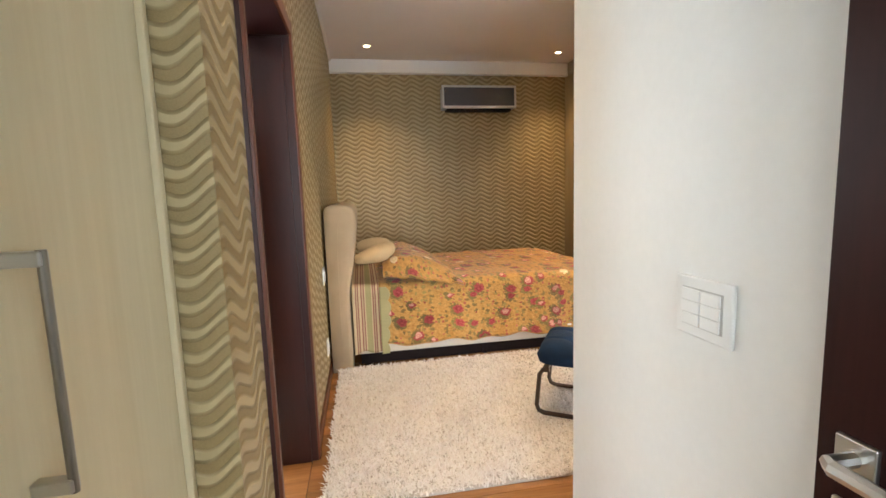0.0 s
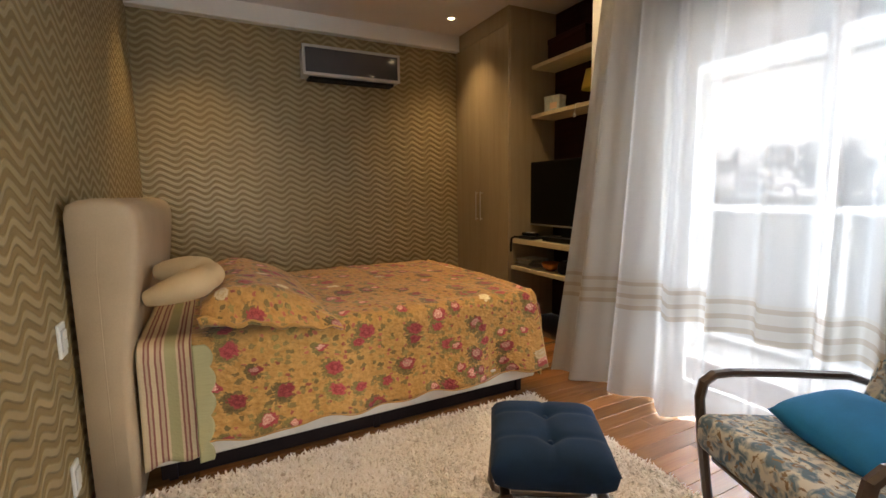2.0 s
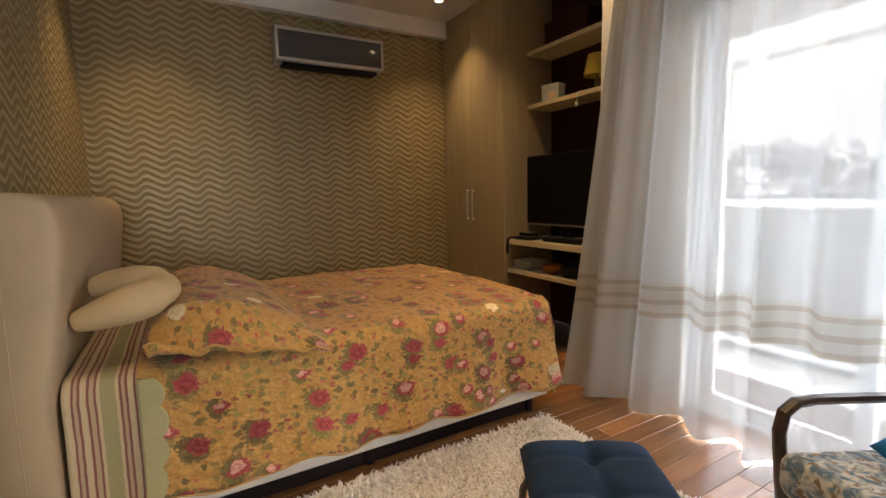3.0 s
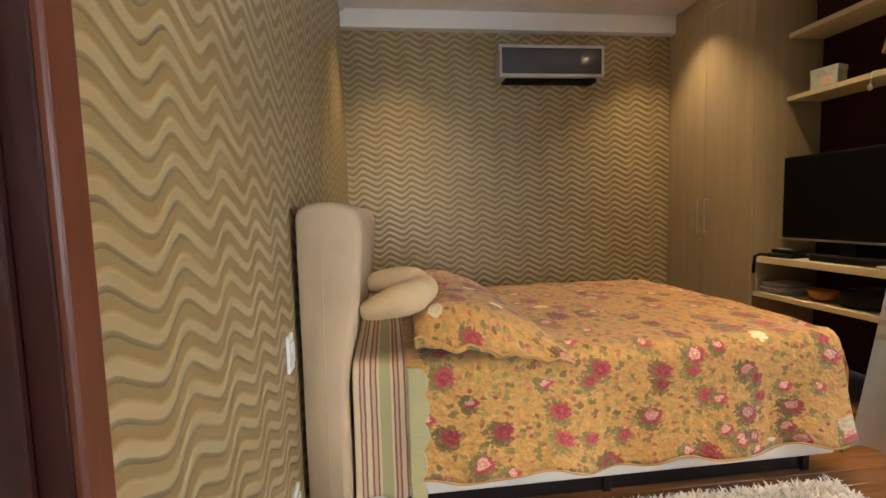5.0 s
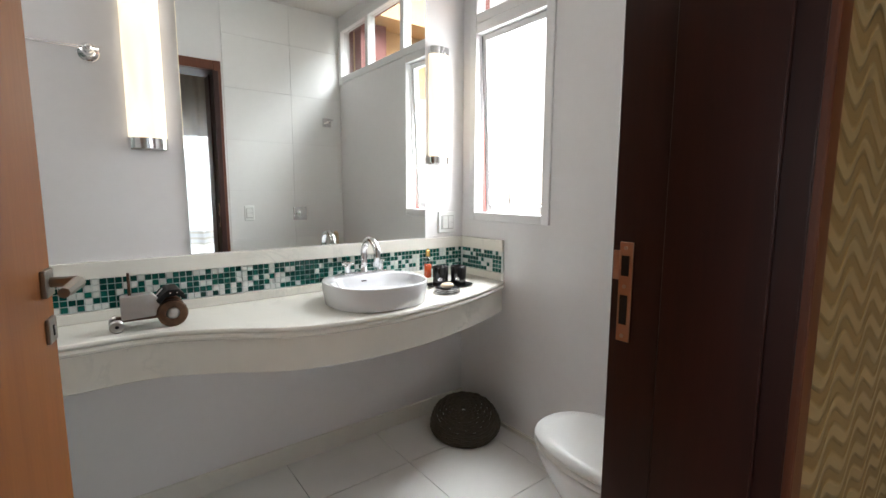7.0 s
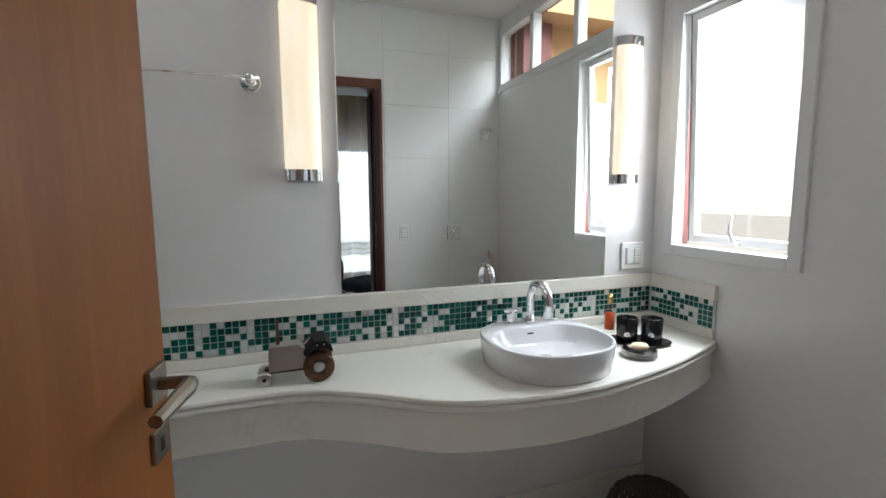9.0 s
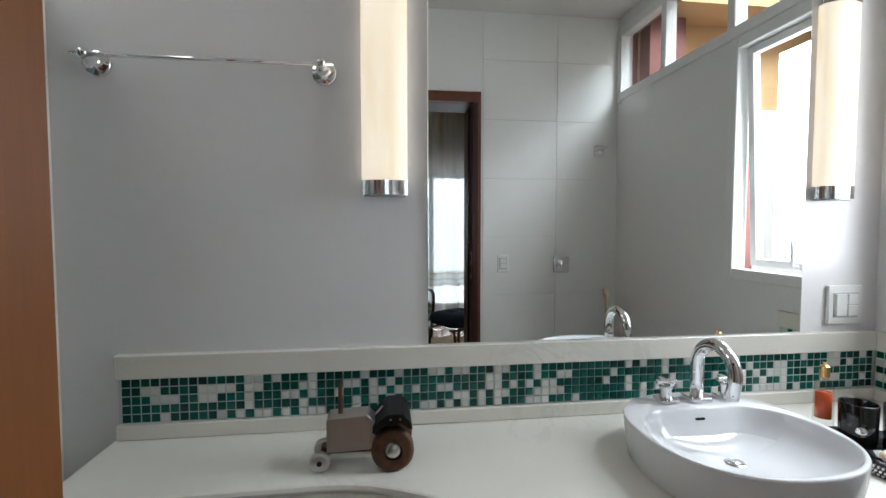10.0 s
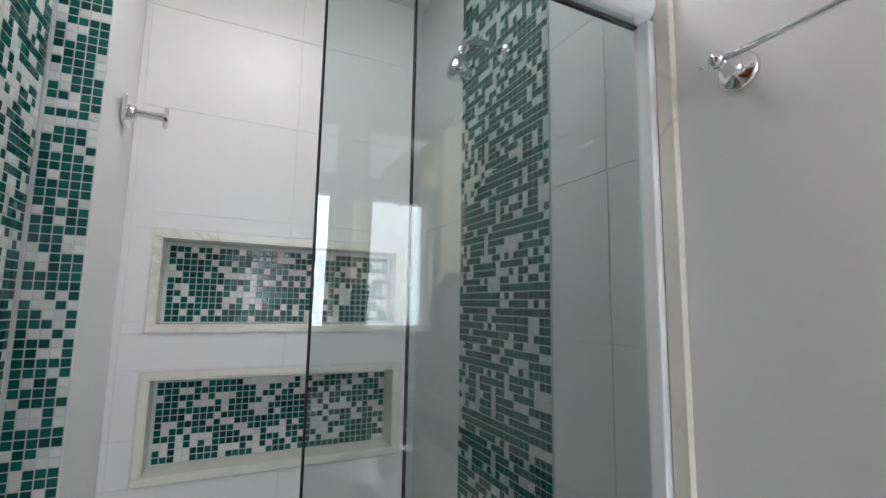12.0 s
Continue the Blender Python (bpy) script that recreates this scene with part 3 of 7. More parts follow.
# ---- bedroom shell ----
MIDW = (XW + XBE) / 2
setting("wall_west", [((MIDW, 1.02, 0), (XW, D0 - 0.02, ZC)), ((MIDW, D1 + 0.02, 0), (XW, YB, ZC)), ((MIDW, D0 - 0.02, DH + 0.02), (XW, D1 + 0.02, ZC)),
                      ((-0.345, 1.02, 0), (MIDW, 1.10, ZC))], WALLPAPER, "wall with brown wavy relief wallpaper", "wall")
setting("wall_north", [((XW - 0.12, YB, 0), (XE + 0.1, YB + 0.15, ZC))], WALLPAPER, "back wall with brown wavy relief wallpaper", "wall")
setting("wall_partition", [((XR, -0.22, 0), (XR + 0.12, YR, ZC))], WHITE_WALL, "white painted entry partition", "wall")
setting("wall_south", [((XR + 0.12, YR - 0.12, 0), (XV + 0.2, YR, ZC))], WHITE_WALL, "white painted wall", "wall")
BO0, BO1, BOH = 1.62, 3.10, 2.10
setting("wall_east", [((XV, YR, 0), (XV + 0.2, BO0, ZC)), ((XV, BO1, 0), (XV + 0.2, 3.70, ZC)), ((XV, BO0, BOH), (XV + 0.2, BO1, ZC)),
                      ((XV + 0.2, 3.60, 0), (XE + 0.1, 3.70, ZC)), ((XE, 3.70, 0), (XE + 0.1, YB, ZC))], WHITE_WALL, "white painted balcony wall", "wall")
setting("wall_entry", [((-0.95, -0.34, 0), (-0.14, -0.22, ZC)), ((0.70, -0.34, 0), (1.4, -0.22, ZC)), ((-0.14, -0.34, 2.12), (0.70, -0.22, ZC))], WHITE_WALL, "white wall with the entry doorway", "wall")
setting("ceiling", [((-0.95, -0.34, ZC), (XE + 0.1, YB + 0.15, ZC + 0.12))], CEILING, "smooth off-white ceiling", "ceiling")
setting("crown_moulding", [((XW, YB - 0.085, 2.842), (XC + 0.02, YB - 0.002, ZC - 0.002)), ((XW + 0.002, 1.1, ZC - 0.03), (XW + 0.03, YB - 0.09, ZC - 0.002))], CROWN, "white plaster crown moulding", "trim")
setting("subfloor", [((-0.95, -2.9, -0.15), (XE + 0.1, YB + 0.1, -0.022))], SUBFLOOR, "dark bed beneath the floorboards", "floor")
# unseen hall behind the entry door, added with a window opening for the fill lamp
setting("added_hall_walls", [((-0.95, -2.9, 0), (-0.85, -0.34, 2.7)), ((1.3, -2.9, 0), (1.4, -0.34, 2.7)), ((-0.85, -2.9, 0), (-0.55, -2.8, 2.7)), ((0.55, -2.9, 0), (1.3, -2.8, 2.7)),
                       ((-0.55, -2.9, 0), (0.55, -2.8, 0.9)), ((-0.55, -2.9, 2.1), (0.55, -2.8, 2.7))], WHITE_WALL, "unseen white hall walls added around the fill lamp", "wall")
setting("added_hall_ceiling", [((-0.95, -2.9, 2.7), (1.4, -0.34, 2.8))], CEILING, "unseen white hall ceiling added above the fill lamp", "ceiling")


def skirting(name, boxes, mat):
    bm = bmesh.new()
    for lo, hi in boxes:
        add_box(bm, lo, hi)
    bmesh.ops.bevel(bm, geom=bm.edges[:], offset=0.003, segments=1, affect="EDGES")
    return tagged(part(name, bm, mat), "low brown wooden baseboard", "baseboard", kind="structure")


skirting("baseboard", [((XW, D1 + 0.065, 0), (XW + 0.014, YB, 0.07)), ((XW + 0.016, YB - 0.014, 0), (XC, YB, 0.07)), ((XR - 0.014, 0.7, 0), (XR, YR, 0.07)),
                       ((XV - 0.014, YR + 0.016, 0), (XV, BO0 - 0.07, 0.07))], FRAME_EDGE)

# ---- bathroom shell ----
setting("bath_wall_east", [((XBE, 1.02, 0), (MIDW - 0.001, D0 - 0.02, ZC)), ((XBE, D1 + 0.02, 0), (MIDW - 0.001, YN + 0.09, ZC)), ((XBE, D0 - 0.02, DH + 0.02), (MIDW - 0.001, D1 + 0.02, ZC)),
                           ((-0.87, 0.95, 0), (XBE, 1.02, ZC)), ((-0.87, 0.08, 0), (-0.80, 0.95, ZC)), ((-1.0, 0.0, 0), (-0.87, 0.08, ZC)), ((-1.0, YS, 0), (-0.93, 0.0, ZC))], BATH_WALL, "white bathroom wall", "wall")
WX0, WX1, WZ0, WZ1, TZ1, TX1 = -1.965, -1.405, 1.095, 2.12, 2.56, -0.445


def north_wall(y0, y1):
    return [((XM - 0.12, y0, 0), (WX0, y1, ZC)), ((WX1, y0, 0), (MIDW, y1, WZ1)), ((TX1, y0, WZ1), (MIDW, y1, ZC)), ((WX0, y0, 0), (WX1, y1, WZ0)), ((WX0, y0, TZ1), (TX1, y1, ZC))]


setting("bath_wall_north", north_wall(YN, YN + 0.09), BATH_WALL, "white bathroom window wall", "wall")
setting("facade_north", north_wall(YN + 0.09, YN + 0.125), MAROON, "maroon painted outer face of the window wall", "facade")
setting("bath_wall_west", [((XM - 0.12, YS - 0.2, 0), (XM, YN, ZC))], BATH_WALL, "white bathroom mirror wall", "wall")
NX0, NX1 = -1.94, -1.11
N_Z = [(0.772, 1.075), (1.245, 1.54)]
setting("bath_wall_south", [((XM, YS - 0.2, 0), (-0.93, YS - 0.1, ZC)), ((XM, YS - 0.1, 0), (NX0, YS, ZC)), ((NX1, YS - 0.1, 0), (-1.0, YS, ZC)),
                            ((NX0, YS - 0.1, 0), (NX1, YS, N_Z[0][0])), ((NX0, YS - 0.1, N_Z[0][1]), (NX1, YS, N_Z[1][0])), ((NX0, YS - 0.1, N_Z[1][1]), (NX1, YS, ZC))], BATH_WALL, "white shower back wall with two niches", "wall")
setting("bath_ceiling", [((XM, YS, ZBC), (XBE, YN, ZBC + 0.1))], CEILING, "white bathroom ceiling", "ceiling")
setting("bath_subfloor", [((XM - 0.1, YS - 0.2, -0.15), (XBE - 0.001, YN + 0.09, -0.012))], GROUT, "grout bed of the bathroom floor", "floor")
setting("bath_baseboard", [((XM, 0.98, 0), (XM + 0.014, YN, 0.085)), ((XM + 0.016, YN - 0.014, 0), (XBE, YN, 0.02))], MARBLE, "white marble baseboard", "baseboard")
setting("shower_kerb", [((XM + 0.002, 0.84, 0), (-0.872, 0.94, 0.06))], MARBLE, "white marble shower kerb", "kerb")
setting("shower_jamb", [((XM + 0.001, 0.90, 0), (XM + 0.016, 0.930, ZBC - 0.002))], MARBLE, "white marble upright trim beside the shower", "trim")


# ---- bathroom door ----
def bathroom_door_frame():
    d = thing("door_1", "dark red-brown wooden door frame with brown architrave", "door frame", kind="structure")
    part("jamb", box((XBE - 0.046, D1, 0), (XW + 0.012, D1 + 0.035, DH), 0.002, 1), FRAME_WOOD, d)
    part("jamb", box((XBE - 0.012, D0 - 0.035, 0), (XW + 0.012, D0, DH), 0.002, 1), FRAME_WOOD, d)
    part("head", box((XBE - 0.012, D0 - 0.035, DH + 0.002), (XW + 0.012, D1 + 0.035, DH + 0.035), 0.002, 1), FRAME_WOOD, d)
    part("door_stop", box((XBE + 0.046, D1 - 0.012, 0), (XW - 0.02, D1 - 0.001, DH - 0.014), 0.002, 1), FRAME_WOOD, d)
    part("door_stop", box((XBE + 0.046, D0 + 0.001, 0), (XW - 0.02, D0 + 0.012, DH - 0.014), 0.002, 1), FRAME_WOOD, d)
    for x0, x1 in ((XW + 0.001, XW + 0.022), (XBE - 0.042, XBE - 0.001)):
        part("architrave", box((x0, D1 + 0.004, 0), (x1, D1 + 0.054, DH + 0.068), 0.004, 2), FRAME_EDGE, d, "lighter brown architrave")
        part("architrave", box((x0, D0 - 0.030, 0), (x1, D0 - 0.004, DH + 0.068), 0.004, 2), FRAME_EDGE, d)
        part("architrave", box((x0, D0 - 0.004, DH + 0.004), (x1, D1 + 0.004, DH + 0.066), 0.004, 2), FRAME_EDGE, d)
    XS = XBE - 0.032
    plate = part("strike_plate", box((XS + 0.002, D1 - 0.0045, 0.995), (XS + 0.026, D1 - 0.001, 1.165), 0.001, 1), COPPER, d, "worn brass strike plate")
    part("strike_lip", box((XS - 0.009, D1 - 0.005, 1.10), (XS + 0.002, D1 - 0.001, 1.15), 0.001, 1), COPPER, plate)
    # thin dark blocks give the holes their shade, the plate stays whole
    part("latch_hole", box((XS + 0.007, D1 - 0.006, 1.108), (XS + 0.020, D1 - 0.0042, 1.142)), HOLE_SHADE, plate)
    part("bolt_hole", box((XS + 0.007, D1 - 0.006, 1.025), (XS + 0.020, D1 - 0.0042, 1.075)), HOLE_SHADE, plate)
    for z in (1.005, 1.155, 1.09):
        part("screw", tube([(XS + 0.0135, D1 - 0.0042, z), (XS + 0.0135, D1 - 0.0062, z)], 0.0035, 8), STEEL, plate)


bathroom_door_frame()


def lever_handle(parent, x, y, z, side):
    """A lever on square plates on the leaf's face; side +1 or -1 along local y."""
    h = part("handle", box((x - 0.026, min(y, y + side * 0.009), z - 0.026), (x + 0.026, max(y, y + side * 0.009), z + 0.026), 0.002, 2), HANDLE_STEEL, parent, "square brushed steel lever handle")
    part("lever", tube([(x, y + side * 0.008, z), (x, y + side * 0.045, z), (x - 0.004, y + side * 0.052, z), (x - 0.02, y + side * 0.055, z), (x - 0.125, y + side * 0.055, z)], [0.010, 0.010, 0.011, 0.012, 0.009], 8), HANDLE_STEEL, h, smooth=False)
    e = part("keyhole_plate", box((x - 0.024, min(y, y + side * 0.007), z - 0.115), (x + 0.024, max(y, y + side * 0.007), z - 0.067), 0.002, 2), HANDLE_STEEL, parent)
    part("keyhole", box((x - 0.004, min(y + side * 0.0072, y + side * 0.0085), z - 0.102), (x + 0.004, max(y + side * 0.0072, y + side * 0.0085), z - 0.082)), HOLE_SHADE, e)


def bathroom_door_leaf():
    tip = Vector((-1.228, 1.472))
    hinge = Vector((XBE - 0.028, D0 + 0.004))
    d = tip - hinge
    leaf = thing("bathroom_door", "orange-brown veneered door standing open against the bath", "door", (hinge.x, hinge.y, 0.008), math.degrees(math.atan2(d.y, d.x)))
    w = d.length - 0.012
    part("leaf", box((0, 0, 0), (w, 0.035, DH - 0.012), 0.0015, 1), LEAF_WOOD, leaf)
    # local +y points south here, so the bath side is local y = 0
    lever_handle(leaf, w - 0.043, 0.0, 1.065, -1)
    lever_handle(leaf, w - 0.043, 0.035, 1.065, 1)
    part("lock_plate", box((w - 0.0005, 0.008, 0.93), (w + 0.0012, 0.027, 1.10), 0.0004, 1), STEEL, leaf)
    for z in (0.2, 1.0, 1.85):
        part("hinge", tube([(0.0, -0.004, z), (0.0, -0.004, z + 0.09)], 0.006, 8), STEEL, leaf)


bathroom_door_leaf()


def entry_door():
    d = thing("entry_door", "very dark wooden entry door folded open against the partition", "door", (0, 0, 0.008))
    part("leaf", box((XR - 0.075, -0.20, 0), (XR - 0.040, 0.500, 2.09), 0.0015, 1), DARK_DOOR, d)
    h = part("handle", box((XR - 0.084, 0.42, 0.945), (XR - 0.0752, 0.47, 0.995), 0.002, 2), STEEL, d, "square brushed steel lever handle")
    part("lever", tube([(XR - 0.084, 0.445, 0.97), (XR - 0.122, 0.445, 0.97), (XR - 0.128, 0.435, 0.97), (XR - 0.130, 0.31, 0.97)], [0.010, 0.011, 0.011, 0.009], 8), STEEL, h)
    part("keyhole_plate", box((XR - 0.083, 0.42, 0.855), (XR - 0.0752, 0.47, 0.905), 0.002, 2), STEEL, d)
    for z in (0.25, 1.0, 1.8):
        part("hinge", tube([(XR - 0.038, -0.205, z), (XR - 0.038, -0.205, z + 0.09)], 0.006, 8), STEEL, d)


entry_door()


def wall_switch(name, label, at, turn, w, h, keys, cat="switch"):
    """A bevelled plate on a wall; local x along the wall, local -y out of it."""
    s = thing(name, label, cat, at, turn)
    part("plate", box((-w / 2, -0.011, -h / 2), (w / 2, 0, h / 2), 0.004, 3), WHITE_PLASTIC, s)
    part("inset", box((-w * 0.36, -0.0125, -h * 0.32), (w * 0.36, -0.0105, h * 0.32), 0.0008, 1), GREY_PLASTIC, s)
    for x0, z0, x1, z1 in keys:
        part("key", box((x0 * w, -0.017, z0 * h), (x1 * w, -0.0128, z1 * h), 0.0015, 2), WHITE_PLASTIC, s)
    return s


SIX = [(x, z, x + 0.325, z + 0.195) for x in (-0.335, 0.01) for z in (-0.30, -0.0975, 0.105)]
wall_switch("wall_switch", "white six-key light switch on a white wall", (XR, 0.80, 1.08), -90, 0.155, 0.128, SIX)
wall_switch("wall_switch", "white switch plate on the wallpaper beside the bed", (XW, 3.285, 0.775), 90, 0.075, 0.125, [(-0.3, -0.28, 0.3, -0.01), (-0.3, 0.01, 0.3, 0.28)])
wall_switch("wall_outlet", "white outlet plate low on the wallpaper", (XW, 3.255, 0.26), 90, 0.075, 0.12, [(-0.3, -0.28, 0.3, 0.28)], "outlet")


# ---- cream wardrobe by the entry ----
def cream_wardrobe():
    w = thing("wardrobe", "tall cream laminate wardrobe beside the entry", "wardrobe")
    part("body", box((-0.79, -0.20, 0.0), (-0.358, 1.015, ZC - 0.004), 0.002, 1), CREAM_LAMINATE, w)
    part("side_panel", box((-0.357, 0.995, 0.0), (-0.325, 1.015, ZC - 0.006), 0.002, 1), CREAM_LAMINATE, w)
    for y0, y1, hy in ((0.41, 0.992, 0.585), (-0.19, 0.406, 0.26)):
        door = part("door", box((-0.356, y0, 0.06), (-0.337, y1, ZC - 0.05), 0.002, 1), CREAM_LAMINATE, w)
        hd = part("handle", tube([(-0.295, hy, 0.99), (-0.295, hy, 1.285)], 0.0055, 12), HANDLE_STEEL, door, "brushed steel bar handle")
        for z in (1.0, 1.275):
            part("bracket", box((-0.337, hy - 0.009, z - 0.009), (-0.292, hy + 0.009, z + 0.009), 0.002, 1), STEEL, hd)


cream_wardrobe()


# ---- ceiling spots ----
def downlight(x, y):
    d = thing("downlight", "small round recessed ceiling downlight, lit, three of the set added unseen", "downlight", (x, y, ZC), group="bedroom downlights")
    part("ring", lathe([(0.050, -0.001), (0.052, -0.006), (0.048, -0.010), (0.034, -0.008), (0.032, -0.001)], sides=28), WHITE_PLASTIC, d, smooth=True)
    part("lamp", lathe([(0.031, -0.002), (0.024, -0.006), (0.0, -0.008)], sides=24), SPOT_GLOW, d, "glowing warm lamp")
    return d


# the three added lamps get fixtures as well
for sx, sy in SPOTS:
    downlight(sx, sy)


def bath_ceiling_light():
    d = thing("ceiling_light", "round flush ceiling light above the shower, lit", "ceiling light", (-1.42, 0.50, ZBC))
    part("rim", lathe([(0.215, -0.001), (0.218, -0.012), (0.210, -0.018), (0.204, -0.012), (0.204, -0.001)], sides=32), WHITE_PLASTIC, d, smooth=True)
    part("diffuser", lathe([(0.203, -0.004), (0.12, -0.010), (0.0, -0.012)], sides=32), SCONCE_GLOW, d, "glowing diffuser", smooth=True)


bath_ceiling_light()


# ---- bed ----
BX0, BX1, BY0, BY1, BZ = -0.05, 2.06, 3.50, 5.10, 0.640


def bed():
    b = thing("bed", "double bed with a beige upholstered headboard", "bed")
    part("plinth", box((0.0, BY0 + 0.04, 0.0), (BX1 - 0.06, BY1 - 0.04, 0.10), 0.004, 1), BED_DARK, b, "dark recessed plinth")
    for x in (0.03, 1.0, 1.96):
        for y in (BY0 + 0.03, BY1 - 0.06):
            part("leg", box((x, y - 0.006, 0.0), (x + 0.035, y + 0.03, 0.105), 0.002, 1), BED_DARK, b)
    part("base", box((BX0 + 0.01, BY0 - 0.034, 0.105), (BX1 + 0.0, BY1, 0.215), 0.012, 3), BASE_CLOTH, b, "white cloth bed base")
    part("mattress", box((BX0 + 0.01, BY0 + 0.03, 0.217), (BX1 - 0.02, BY1, BZ - 0.02), 0.05, 4), BASE_CLOTH, b)

    # headboard: one padded slab whose upper part leans forward into a roll
    y0, y1 = 3.405, 5.20
    front = [(-0.058, 0.0), (-0.058, 0.2), (-0.060, 0.45), (-0.060, 0.58), (-0.050, 0.65), (-0.034, 0.74), (-0.014, 0.85), (0.002, 0.97), (0.014, 1.09), (0.018, 1.16), (0.012, 1.21), (-0.006, 1.246), (-0.036, 1.268), (-0.08, 1.278), (-0.13, 1.279), (-0.175, 1.272), (-0.205, 1.255), (-0.216, 1.225)]
    outline = front + [(-0.216, z) for z in (1.0, 0.7, 0.4, 0.0)]
    bm = bmesh.new()
    ny = 30
    steps = [(y0, 0.030), (y0 + 0.006, 0.014), (y0 + 0.018, 0.004), (y0 + 0.04, 0.0)]
    steps += [(y0 + 0.04 + (y1 - y0 - 0.08) * k / ny, 0.0) for k in range(1, ny + 1)] + [(y1 - 0.018, 0.004), (y1 - 0.006, 0.014), (y1, 0.030)]
    rings = []
    for y, inset in steps:
        row = []
        for x, z in outline:
            nx = x - inset * min(1.0, max(0.0, (x + 0.216) / 0.10)) + (inset * 0.25 if x < -0.20 else 0)
            nz = z - inset * min(1.0, max(0.0, (z - 1.05) / 0.2))
            row.append(bm.verts.new((nx + 0.003 * noise.noise(Vector((x * 6, y * 5, z * 6))), y, nz)))
        rings.append(row)
    m = len(outline)
    for r, q in zip(rings, rings[1:]):
        for k in range(m):
            bm.faces.new((r[k], r[(k + 1) % m], q[(k + 1) % m], q[k]))
    bm.faces.new(rings[0][::-1])
    bm.faces.new(rings[-1])
    bmesh.ops.recalc_face_normals(bm, faces=bm.faces[:])
    part("headboard", bm, LEATHER, b, "padded beige suede headboard with a rolled front", smooth=True)
    part("seam", tube([(-0.135, y0 + 0.001, 0.02), (-0.134, y0 + 0.001, 0.6), (-0.128, y0 + 0.001, 1.0), (-0.112, y0 + 0.002, 1.17), (-0.09, y0 + 0.004, 1.215)], 0.0025, 8), LEATHER, b, "piped seam", smooth=True)


bed()


def drape(x0, x1, zt, nx, hem_near, out, mat, name, label, foot=False, lift=None, seed=0):
    """Cloth that hangs down the near side, runs over the top and down the far side."""
    ny = 84
    near, top = 0.56, BY1 - BY0
    total = near + top + 0.5

    def point(u, v):
        x = x0 + (x1 - x0) * u
        s = v * total
        hem = hem_near(x)
        w = noise.noise(Vector((x * 5.5 + seed, 0.3, 1.7)))
        fold = 0.5 * math.sin(x * 17 + seed) + 0.5 * math.sin(x * 9.3 + 1.1 + seed)
        r = 0.07
        if s < near:
            t = 1 - s / near
            z = zt - r - t * (zt - r - hem)
            y = BY0 - out - (0.012 if seed else 0.028) * t * fold - 0.05 * t * t - 0.012 * w * t
        elif s < near + 0.11:
            a = (s - near) / 0.11 * math.pi / 2
            y = BY0 - out + r * (1 - math.cos(a))
            z = zt - r + r * math.sin(a)
        elif s < near + top:
            q = (s - near - 0.11) / (top - 0.11)
            y = BY0 - out + r + q * (BY1 - BY0 - r + out)
            z = zt + 0.010 * noise.noise(Vector((x * 4, y * 4, seed))) + 0.012 * math.sin(q * math.pi)
        else:
            t = (s - near - top) / 0.5
            y = BY1 + 0.02 + 0.02 * t
            z = zt - t * 0.45
        z += 0.006 * noise.noise(Vector((x * 14, y * 14, z * 14)))
        if lift:
            z += lift(x, y, z)
        if foot and x > x1 - 0.62:
            d = x - (x1 - 0.62)
            # over the foot end
            if d > 0.10:
                drop = (d - 0.10)
                x = x1 - 0.62 + 0.10 + 0.03 * min(1, drop / 0.1) + 0.02 * math.sin(y * 15) * drop
                z = max(z - drop * 1.02, 0.10 + 0.02 * math.sin(y * 9)) if s >= near else max(min(z, zt - r) - 0.1 * drop, 0.085)
                if s < near:
                    t = 1 - s / near
                    x += 0.05 * t
                    y += 0.10 * min(1, drop / 0.2) * (1 - 0.2 * t) * min(1, drop * 4)
            else:
                z -= 0.02 * (d / 0.10) ** 2
        return (x, y, z)

    def uv(u, v):
        return (x0 + (x1 - x0) * u, v * total)

    ob = part(name, grid(nx, ny, point, uv), mat, smooth=True)
    thicken(ob, 0.012)
    return tagged(ob, label, "bedding")


quilt = drape(0.165, 2.10 + 0.50, BZ + 0.018, 150, lambda x: 0.172 + 0.014 * math.sin(x * 11) - 0.008 * math.sin(x * 23), 0.022, QUILT, "quilt",
      "golden quilted bedspread with red roses draped over the bed", foot=True)
HEM = [(0.17 + 1.90 * k / 120, BY0 - 0.078 - 0.028 * (0.5 * math.sin((0.17 + 1.90 * k / 120) * 17) + 0.5 * math.sin((0.17 + 1.90 * k / 120) * 9.3 + 1.1)), 0.172 + 0.014 * math.sin((0.17 + 1.90 * k / 120) * 11) - 0.008 * math.sin((0.17 + 1.90 * k / 120) * 23)) for k in range(121)]
part("bound_edge", tube(HEM, 0.0035, 6), QUILT, quilt, "bound scalloped edge", smooth=True)
striped = drape(-0.045, 0.185, BZ + 0.004, 20, lambda x: 0.125 + 0.012 * math.sin(x * 40), 0.012, STRIPES, "striped_bedspread",
      "striped wine, cream and green bedspread at the head of the bed", seed=3)


def scallop_trim():
    """The wavy hem of the striped cloth that laps over the quilt."""
    def point(u, v):
        s = v * 0.60
        z = BZ - 0.008 - s * 0.85
        edge = 0.024 * abs(math.sin(v * 15)) ** 0.7 + 0.012 * math.sin(v * 5)
        x = 0.165 + u * (0.050 + edge)
        y = BY0 - 0.034 - 0.072 * (s / 0.6) ** 1.5 - 0.006 * math.sin(v * 16 + u) - 0.004
        return (x, y, z)
    ob = part("scalloped_border", grid(8, 80, point, lambda u, v: (0.070 + u * 0.018, v * 0.6)), STRIPES, smooth=True)
    thicken(ob, 0.006)
    ob.parent = striped
    tagged(ob, "sage green scalloped border lapping over the quilt")


scallop_trim()


